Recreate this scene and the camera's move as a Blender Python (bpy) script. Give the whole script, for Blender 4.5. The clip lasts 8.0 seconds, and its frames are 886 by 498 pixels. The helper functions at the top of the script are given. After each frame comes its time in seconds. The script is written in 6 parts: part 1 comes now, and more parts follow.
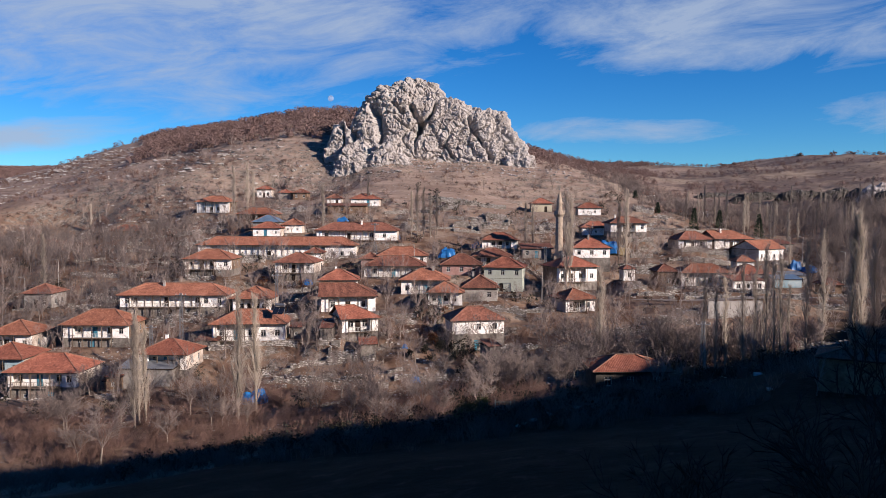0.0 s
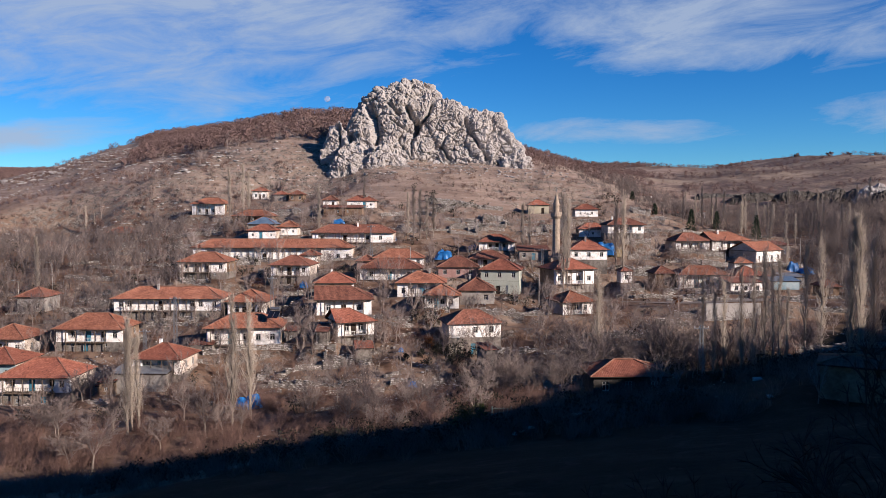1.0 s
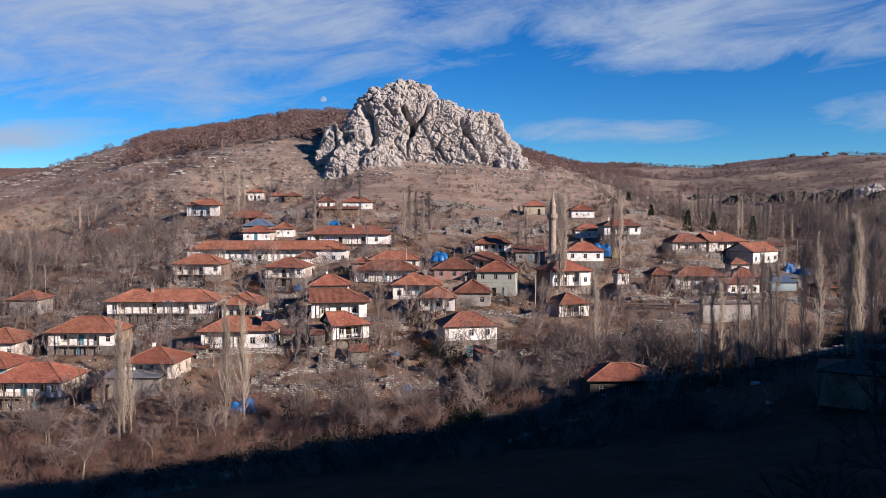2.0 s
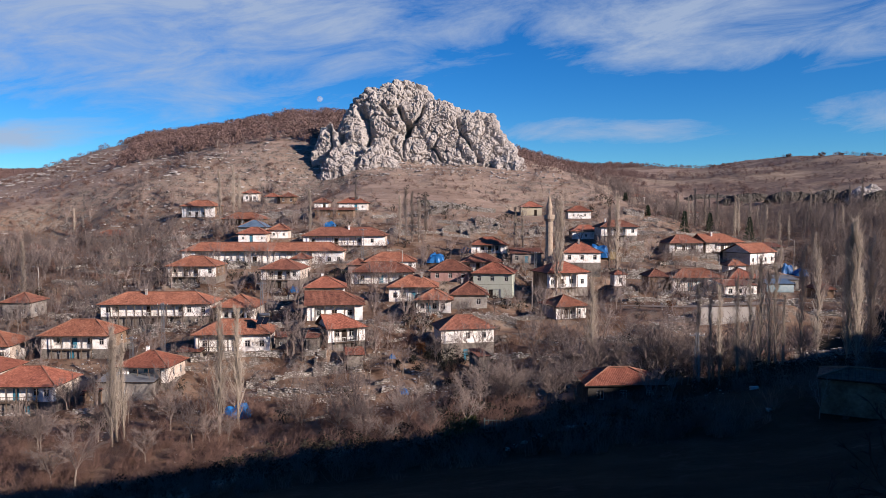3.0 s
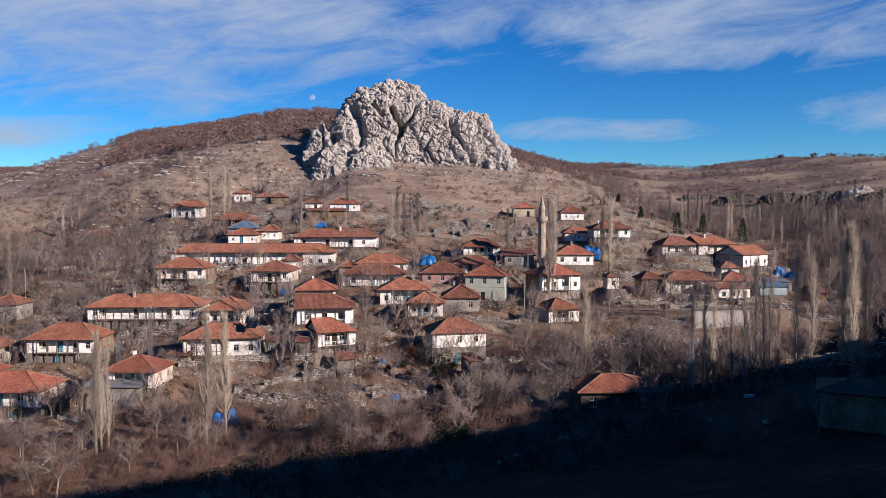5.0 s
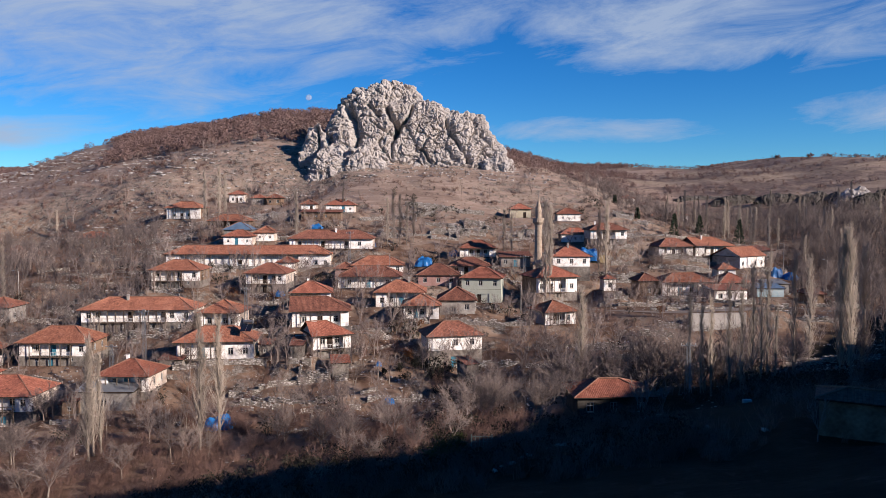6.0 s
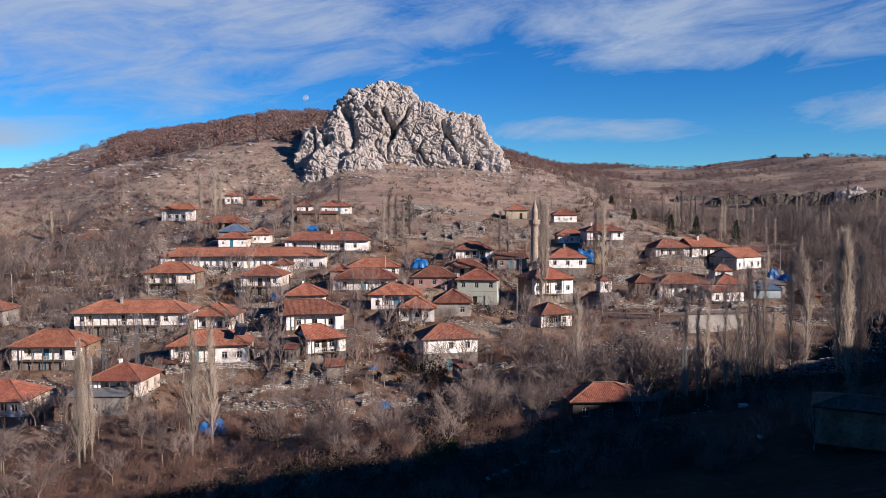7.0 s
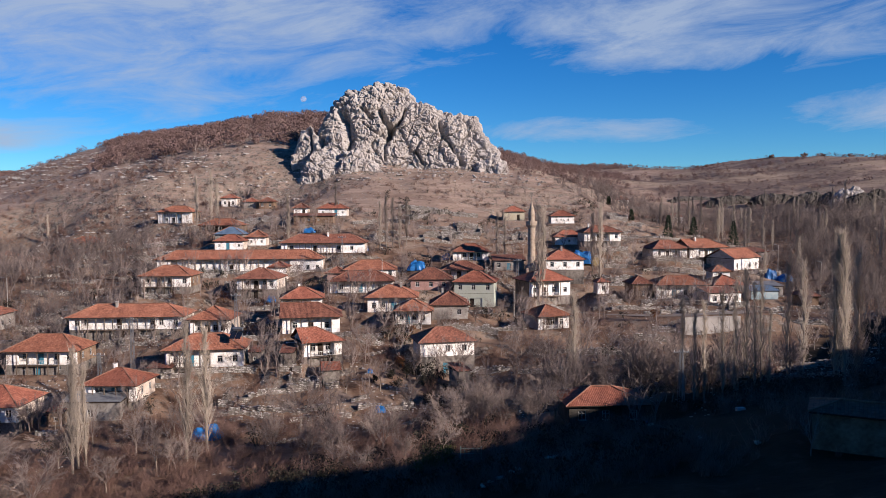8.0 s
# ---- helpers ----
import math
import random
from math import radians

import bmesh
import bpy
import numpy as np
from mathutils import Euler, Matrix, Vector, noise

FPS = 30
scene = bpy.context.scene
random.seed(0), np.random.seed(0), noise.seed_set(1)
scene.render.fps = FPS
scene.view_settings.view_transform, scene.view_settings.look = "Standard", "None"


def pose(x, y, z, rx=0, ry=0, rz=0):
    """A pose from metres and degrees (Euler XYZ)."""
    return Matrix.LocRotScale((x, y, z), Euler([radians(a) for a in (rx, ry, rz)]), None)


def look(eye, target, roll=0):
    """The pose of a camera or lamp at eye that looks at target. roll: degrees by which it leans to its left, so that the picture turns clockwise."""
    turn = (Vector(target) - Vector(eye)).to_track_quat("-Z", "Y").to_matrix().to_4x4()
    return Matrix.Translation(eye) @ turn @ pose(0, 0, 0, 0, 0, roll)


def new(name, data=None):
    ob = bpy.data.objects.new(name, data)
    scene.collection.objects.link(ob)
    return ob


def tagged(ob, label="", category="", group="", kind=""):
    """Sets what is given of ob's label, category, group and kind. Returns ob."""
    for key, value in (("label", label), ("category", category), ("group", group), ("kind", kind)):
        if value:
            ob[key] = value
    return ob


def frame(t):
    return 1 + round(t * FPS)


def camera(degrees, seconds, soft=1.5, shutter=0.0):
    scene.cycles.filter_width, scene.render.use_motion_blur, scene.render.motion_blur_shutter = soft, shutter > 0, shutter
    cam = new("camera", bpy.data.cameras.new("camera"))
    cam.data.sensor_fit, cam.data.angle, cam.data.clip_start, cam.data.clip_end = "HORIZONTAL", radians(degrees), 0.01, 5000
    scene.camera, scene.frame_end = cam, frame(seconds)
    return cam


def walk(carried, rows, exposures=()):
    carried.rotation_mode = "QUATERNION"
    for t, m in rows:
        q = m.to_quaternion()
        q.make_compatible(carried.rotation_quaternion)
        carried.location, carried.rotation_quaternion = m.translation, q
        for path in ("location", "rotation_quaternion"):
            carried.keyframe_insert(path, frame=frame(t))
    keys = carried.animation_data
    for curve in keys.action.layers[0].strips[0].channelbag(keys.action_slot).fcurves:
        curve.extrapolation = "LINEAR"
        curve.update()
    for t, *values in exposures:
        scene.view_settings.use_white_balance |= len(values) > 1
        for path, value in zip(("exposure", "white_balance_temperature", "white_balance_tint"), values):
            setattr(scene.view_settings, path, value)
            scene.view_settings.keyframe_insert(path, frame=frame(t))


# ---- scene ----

# ---------------------------------------------------------------- camera
LENS = 60.0
cam = camera(LENS, 8.0, soft=0.85)
ROWS = [
    (0.0, -0.35, -3.68, 28.52, 1.04, -2.97, -0.17),
    (0.5, -0.31, -3.17, 28.72, 0.94, -2.94, -0.11),
    (1.0, -0.24, -2.66, 28.90, 0.81, -2.93, -0.08),
    (1.5, -0.14, -2.17, 29.06, 0.68, -2.92, -0.04),
    (3.0, -0.05, -0.78, 29.66, 0.28, -2.94, 0.05),
    (3.5, -0.05, -0.38, 29.84, 0.14, -2.97, 0.02),
    (4.0, 0.00, 0.00, 30.00, 0.00, -3.00, 0.00),
    (4.5, 0.07, 0.39, 30.15, -0.13, -3.02, -0.05),
    (6.0, 0.27, 1.61, 30.76, -0.51, -3.03, -0.06),
    (6.5, 0.46, 2.00, 30.94, -0.61, -3.07, -0.02),
    (7.0, 0.71, 2.38, 31.16, -0.70, -3.03, 0.05),
    (7.5, 0.94, 2.70, 31.36, -0.78, -2.97, 0.16),
    (8.0, 1.11, 2.90, 31.48, -0.83, -2.98, 0.27),
]
walk(cam, [(t, pose(x, y, z, 90 + pit, rol, yaw)) for t, x, y, z, yaw, pit, rol in ROWS])

# ---------------------------------------------------------------- sky, sun
SUN_AZ, SUN_EL = radians(122), radians(21)      # compass-like: from +y towards +x


def make_world():
    w = bpy.data.worlds.new("sky")
    scene.world = w
    w.use_nodes = True
    nt = w.node_tree
    nt.nodes.clear()
    n, l = nt.nodes.new, nt.links.new
    out, bg = n("ShaderNodeOutputWorld"), n("ShaderNodeBackground")
    sky = n("ShaderNodeTexSky")
    sky.sky_type, sky.sun_disc = "NISHITA", False
    sky.sun_elevation, sky.sun_rotation = SUN_EL, SUN_AZ
    sky.altitude, sky.air_density, sky.dust_density, sky.ozone_density = 1700, 1.0, 0.05, 4.0
    hs = n("ShaderNodeHueSaturation")
    hs.inputs["Saturation"].default_value = 1.3
    hs.inputs["Hue"].default_value = 0.506
    l(sky.outputs[0], hs.inputs["Color"])

    def math_node(op, a, b=None, c=None):
        m = n("ShaderNodeMath")
        m.operation = op
        for k, v in enumerate((a, b, c)):
            if v is None:
                continue
            if isinstance(v, (int, float)):
                m.inputs[k].default_value = v
            else:
                l(v, m.inputs[k])
        return m.outputs[0]

    geo, sep = n("ShaderNodeTexCoord"), n("ShaderNodeSeparateXYZ")
    l(geo.outputs["Generated"], sep.inputs[0])
    x, y, z = sep.outputs
    az = math_node("ARCTAN2", x, y)
    el = math_node("ARCSINE", z)

    def noise_tex(su, sv, scale, detail, rough, dist=0.0):
        comb, t = n("ShaderNodeCombineXYZ"), n("ShaderNodeTexNoise")
        l(math_node("MULTIPLY", az, su), comb.inputs[0])
        l(math_node("MULTIPLY_ADD", az, -0.12 * sv, math_node("MULTIPLY", el, sv)), comb.inputs[1])
        l(comb.outputs[0], t.inputs["Vector"])
        t.inputs["Scale"].default_value, t.inputs["Detail"].default_value = scale, detail
        t.inputs["Roughness"].default_value, t.inputs["Distortion"].default_value = rough, dist
        return t.outputs[0]

    streak = noise_tex(3.0, 11.0, 1.9, 10, 0.66, 0.5)
    broad = noise_tex(1.6, 5.0, 1.2, 3, 0.5)
    # a belt of thin cloud round the lower sky, clear overhead
    up = math_node("SUBTRACT", el, 0.33)
    cover = math_node("MULTIPLY_ADD", math_node("MULTIPLY", up, up), -5.0, -0.10)
    # banks of thin cloud: bearing, height, half lengths, tilt (radians)
    for a0, e0, ra, re, tilt in ((-0.34, 0.235, 0.56, 0.12, 0.10), (0.32, 0.232, 0.29, 0.066, -0.05), (0.20, 0.098, 0.17, 0.019, -0.03), (0.56, 0.118, 0.13, 0.032, 0.10), (-0.53, 0.082, 0.15, 0.022, 0.12)):
        du = math_node("DIVIDE", math_node("SUBTRACT", az, a0), ra)
        dv = math_node("DIVIDE", math_node("MULTIPLY_ADD", math_node("SUBTRACT", az, a0), -tilt, math_node("SUBTRACT", el, e0)), re)
        r2 = math_node("ADD", math_node("MULTIPLY", du, du), math_node("MULTIPLY", dv, dv))
        cover = math_node("MAXIMUM", cover, math_node("MULTIPLY_ADD", r2, -0.30, 0.17))
    cover = math_node("MAXIMUM", cover, -0.4)
    dens = math_node("ADD", math_node("MULTIPLY_ADD", streak, 1.0, cover), math_node("MULTIPLY_ADD", broad, 0.35, -0.175))
    rng = n("ShaderNodeMapRange")
    rng.inputs["From Min"].default_value, rng.inputs["From Max"].default_value = 0.38, 0.72
    rng.inputs["To Max"].default_value = 0.85
    l(dens, rng.inputs["Value"])
    mix = n("ShaderNodeMix"); mix.data_type = "RGBA"
    l(rng.outputs[0], mix.inputs["Factor"])
    tint = n("ShaderNodeMix"); tint.data_type, tint.blend_type = "RGBA", "MULTIPLY"
    tint.inputs["Factor"].default_value = 1.0
    l(hs.outputs[0], tint.inputs["A"])
    tint.inputs["B"].default_value = (0.57, 0.97, 1.16, 1)
    l(tint.outputs["Result"], mix.inputs["A"])
    mix.inputs["B"].default_value = (3.75, 4.6, 6.2, 1)
    l(mix.outputs["Result"], bg.inputs["Color"])
    bg.inputs["Strength"].default_value = 0.060
    l(bg.outputs[0], out.inputs[0])


make_world()
sun_data = bpy.data.lights.new("sun", "SUN")
sun_data.energy, sun_data.angle, sun_data.color = 5.0, radians(0.53), (1.0, 0.86, 0.785)
sun = new("sun", sun_data)
to_sun = Vector((math.sin(SUN_AZ) * math.cos(SUN_EL), math.cos(SUN_AZ) * math.cos(SUN_EL), math.sin(SUN_EL)))
sun.matrix_world = look(to_sun * 300, (0, 0, 0))
scene.view_settings.exposure = 0.82


# ---------------------------------------------------------------- small tools
def camera_matrix(t):
    rows = sorted(ROWS)
    for a, b in zip(rows, rows[1:]):
        if a[0] <= t <= b[0]:
            k = (t - a[0]) / (b[0] - a[0])
            v = [p + (q - p) * k for p, q in zip(a, b)]
            return pose(v[1], v[2], v[3], 90 + v[5], v[6], v[4])


FOCAL = 784 / math.tan(radians(LENS / 2))
M0, M4 = camera_matrix(0.0), camera_matrix(4.0)


def spot(px, py, d, m=M0):
    """The place d metres ahead of a viewpoint, in the direction given on its picture plane."""
    return m @ Vector(((px - 784) / FOCAL * d, (441 - py) / FOCAL * d, -d))


def link_mesh(name, verts, faces, mats, smooth=False, slots=None):
    me = bpy.data.meshes.new(name)
    me.from_pydata(verts, [], faces)
    for m in mats if isinstance(mats, (list, tuple)) else [mats]:
        me.materials.append(m)
    if slots is not None:
        me.polygons.foreach_set("material_index", slots)
    if smooth:
        me.polygons.foreach_set("use_smooth", [True] * len(me.polygons))
    me.update()
    return me


def part(name, geo, material, parent, label="", at=None):
    """One mesh object under a thing; geo is a Geo."""
    ob = new(name, geo.mesh(name, material))
    ob.parent = parent
    if at is not None:
        ob.matrix_basis = at
    if label:
        ob["label"] = label
    return ob


class Geo:
    """Collects vertices and faces."""

    def __init__(self):
        self.v, self.f, self.uv = [], [], []

    def quad(self, a, b, c, d):
        k = len(self.v)
        self.v += [tuple(a), tuple(b), tuple(c), tuple(d)]
        self.f.append((k, k + 1, k + 2, k + 3))

    def box(self, x0, y0, z0, x1, y1, z1):
        k = len(self.v)
        self.v += [(x0, y0, z0), (x1, y0, z0), (x1, y1, z0), (x0, y1, z0), (x0, y0, z1), (x1, y0, z1), (x1, y1, z1), (x0, y1, z1)]
        for f in ((3, 2, 1, 0), (4, 5, 6, 7), (0, 1, 5, 4), (1, 2, 6, 5), (2, 3, 7, 6), (3, 0, 4, 7)):
            self.f.append(tuple(k + i for i in f))
        return self

    def tube(self, a, b, ra, rb, sides=4, cap=False):
        a, b = Vector(a), Vector(b)
        d = (b - a).normalized()
        u = d.orthogonal().normalized()
        w = d.cross(u)
        k = len(self.v)
        for p, r in ((a, ra), (b, rb)):
            for i in range(sides):
                t = 2 * math.pi * i / sides
                self.v.append(tuple(p + (u * math.cos(t) + w * math.sin(t)) * r))
        for i in range(sides):
            j = (i + 1) % sides
            self.f.append((k + i, k + j, k + sides + j, k + sides + i))
        if cap:
            self.f.append(tuple(k + sides + i for i in range(sides)))
            self.f.append(tuple(k + i for i in reversed(range(sides))))
        return self

    def spike(self, a, b, r):
        """A thin three-sided twig that ends in a point."""
        a, b = Vector(a), Vector(b)
        d = (b - a).normalized()
        u = d.orthogonal().normalized() * r
        w = d.cross(u)
        k = len(self.v)
        self.v += [tuple(a + u), tuple(a - u * 0.5 + w * 0.87), tuple(a - u * 0.5 - w * 0.87), tuple(b)]
        self.f += [(k, k + 1, k + 3), (k + 1, k + 2, k + 3), (k + 2, k, k + 3)]
        return self

    def lathe(self, profile, sides=16, z0=0):
        k = len(self.v)
        for r, z in profile:
            for i in range(sides):
                t = 2 * math.pi * i / sides
                self.v.append((r * math.cos(t), r * math.sin(t), z + z0))
        for a in range(len(profile) - 1):
            for i in range(sides):
                j = (i + 1) % sides
                self.f.append((k + a * sides + i, k + a * sides + j, k + (a + 1) * sides + j, k + (a + 1) * sides + i))
        return self

    def mesh(self, name, material, smooth=False):
        me = link_mesh(name, self.v, self.f, material, smooth)
        if self.uv:
            lay = me.uv_layers.new(name="UVMap")
            flat = []
            for p in me.polygons:
                for vi in p.vertices:
                    flat += self.uv[vi]
            lay.data.foreach_set("uv", flat)
        return me


# value noise on arrays
def _hash(ix, iy, seed):
    h = (ix.astype(np.int64) * 374761393 + iy.astype(np.int64) * 668265263 + seed * 974711) & 0x7FFFFFFF
    h = ((h ^ (h >> 13)) * 1274126177) & 0x7FFFFFFF
    return ((h ^ (h >> 16)) & 0xFFFF) / 65535.0


def vnoise(x, y, seed=0):
    ix, iy = np.floor(x), np.floor(y)
    fx, fy = x - ix, y - iy
    fx, fy = fx * fx * (3 - 2 * fx), fy * fy * (3 - 2 * fy)
    a, b = _hash(ix, iy, seed), _hash(ix + 1, iy, seed)
    c, d = _hash(ix, iy + 1, seed), _hash(ix + 1, iy + 1, seed)
    return (a + (b - a) * fx) * (1 - fy) + (c + (d - c) * fx) * fy - 0.5


def fbm(x, y, octaves=4, seed=0, gain=0.5):
    s, a = 0, 1.0
    for o in range(octaves):
        s = s + a * vnoise(x * 2 ** o + 17.3 * o, y * 2 ** o - 9.1 * o, seed + o)
        a *= gain
    return s


# ---------------------------------------------------------------- materials
WORN = 0.60            # everything here is dusty and weathered


def material(name, stops, scale=1.0, rough=0.9, bump=0.3, bump_scale=8.0, detail=6, fine=0.35, coords="Object", vary=0.0, metal=0.0, spec=0.2, squash=(1, 1, 1), worn=WORN, deep=0.05):
    """A surface whose colour runs over stops by two scales of noise, with relief. vary: brightness change from object to object."""
    m = bpy.data.materials.new(name)
    m.use_nodes = True
    nt = m.node_tree
    n, l = nt.nodes.new, nt.links.new
    bsdf = nt.nodes["Principled BSDF"]
    bsdf.inputs["Roughness"].default_value = rough
    bsdf.inputs["Metallic"].default_value = metal
    bsdf.inputs["Specular IOR Level"].default_value = spec
    tc = n("ShaderNodeTexCoord")
    mp = n("ShaderNodeMapping")
    mp.inputs["Scale"].default_value = squash
    l(tc.outputs[coords], mp.inputs[0])
    big, small = n("ShaderNodeTexNoise"), n("ShaderNodeTexNoise")
    big.inputs["Scale"].default_value, big.inputs["Detail"].default_value = scale, detail
    small.inputs["Scale"].default_value, small.inputs["Detail"].default_value = bump_scale, 5
    l(mp.outputs[0], big.inputs["Vector"]); l(mp.outputs[0], small.inputs["Vector"])
    mx = n("ShaderNodeMix")
    mx.inputs["Factor"].default_value = fine
    l(big.outputs[0], mx.inputs["A"]); l(small.outputs[0], mx.inputs["B"])
    ramp = n("ShaderNodeValToRGB")
    el = ramp.color_ramp.elements
    while len(el) > 1:
        el.remove(el[-1])
    for i, c in enumerate(stops):
        p = 0.3 + 0.4 * i / max(1, len(stops) - 1)
        e = el[0] if i == 0 else el.new(p)
        e.position, e.color = p, (*[q * worn for q in c], 1)
    l(mx.outputs["Result"], ramp.inputs[0])
    col = ramp.outputs[0]
    if vary:
        info = n("ShaderNodeObjectInfo")
        r = n("ShaderNodeMapRange")
        r.inputs["To Min"].default_value, r.inputs["To Max"].default_value = 1 - vary, 1 + vary
        l(info.outputs["Random"], r.inputs["Value"])
        hs = n("ShaderNodeHueSaturation")
        l(r.outputs[0], hs.inputs["Value"]); l(col, hs.inputs["Color"])
        col = hs.outputs[0]
    l(col, bsdf.inputs["Base Color"])
    if bump:
        b = n("ShaderNodeBump")
        b.inputs["Strength"].default_value, b.inputs["Distance"].default_value = bump, deep
        l(small.outputs[0], b.inputs["Height"]); l(b.outputs[0], bsdf.inputs["Normal"])
    return m


def tile_material(name, stops, vary=0.25):
    """Old clay tiles: courses up the slope, channels across it, each tile a shade of its own, mossy blotches."""
    stops = [[q * WORN for q in c] for c in stops]
    m = bpy.data.materials.new(name)
    m.use_nodes = True
    nt = m.node_tree
    n, l = nt.nodes.new, nt.links.new
    bsdf = nt.nodes["Principled BSDF"]
    bsdf.inputs["Roughness"].default_value, bsdf.inputs["Specular IOR Level"].default_value = 0.85, 0.2
    tc = n("ShaderNodeTexCoord")
    brick = n("ShaderNodeTexBrick")
    brick.offset = 0.0
    brick.inputs["Scale"].default_value = 1.0
    brick.inputs["Brick Width"].default_value, brick.inputs["Row Height"].default_value = 0.23, 0.36
    brick.inputs["Mortar Size"].default_value, brick.inputs["Bias"].default_value = 0.02, 0.0
    brick.inputs["Color1"].default_value, brick.inputs["Color2"].default_value, brick.inputs["Mortar"].default_value = (0.2, 0.2, 0.2, 1), (1, 1, 1, 1), (0, 0, 0, 1)
    l(tc.outputs["UV"], brick.inputs["Vector"])
    noise_a, noise_b = n("ShaderNodeTexNoise"), n("ShaderNodeTexNoise")
    noise_a.inputs["Scale"].default_value, noise_a.inputs["Detail"].default_value = 0.55, 6
    noise_b.inputs["Scale"].default_value, noise_b.inputs["Detail"].default_value, noise_b.inputs["Roughness"].default_value = 2.2, 5, 0.72
    l(tc.outputs["Object"], noise_a.inputs["Vector"]); l(tc.outputs["Object"], noise_b.inputs["Vector"])
    mx, mx2 = n("ShaderNodeMix"), n("ShaderNodeMix")
    mx.inputs["Factor"].default_value, mx2.inputs["Factor"].default_value = 0.55, 0.24
    l(noise_a.outputs[0], mx.inputs["A"]); l(noise_b.outputs[0], mx.inputs["B"])
    l(mx.outputs["Result"], mx2.inputs["A"]); l(brick.outputs["Color"], mx2.inputs["B"])
    ramp = n("ShaderNodeValToRGB")
    el = ramp.color_ramp.elements
    el[0].position, el[0].color = 0.25, (*stops[0], 1)
    el[1].position, el[1].color = 0.8, (*stops[-1], 1)
    for i, c in enumerate(stops[1:-1]):
        e = el.new(0.25 + 0.55 * (i + 1) / (len(stops) - 1))
        e.color = (*c, 1)
    l(mx2.outputs["Result"], ramp.inputs[0])
    info, r, hs = n("ShaderNodeObjectInfo"), n("ShaderNodeMapRange"), n("ShaderNodeHueSaturation")
    r.inputs["To Min"].default_value, r.inputs["To Max"].default_value = 1 - vary, 1 + vary
    l(info.outputs["Random"], r.inputs["Value"]); l(r.outputs[0], hs.inputs["Value"]); l(ramp.outputs[0], hs.inputs["Color"])
    l(hs.outputs[0], bsdf.inputs["Base Color"])
    wave = n("ShaderNodeTexWave")
    wave.bands_direction = "X"
    wave.inputs["Scale"].default_value = 1 / 0.23 / 3.14
    l(tc.outputs["UV"], wave.inputs["Vector"])
    b, b2 = n("ShaderNodeBump"), n("ShaderNodeBump")
    b.inputs["Strength"].default_value, b.inputs["Distance"].default_value = 0.45, 0.05
    b2.inputs["Strength"].default_value, b2.inputs["Distance"].default_value = 0.35, 0.04
    l(wave.outputs["Fac"], b.inputs["Height"])
    l(brick.outputs["Color"], b2.inputs["Height"]); l(b.outputs[0], b2.inputs["Normal"]); l(b2.outputs[0], bsdf.inputs["Normal"])
    return m


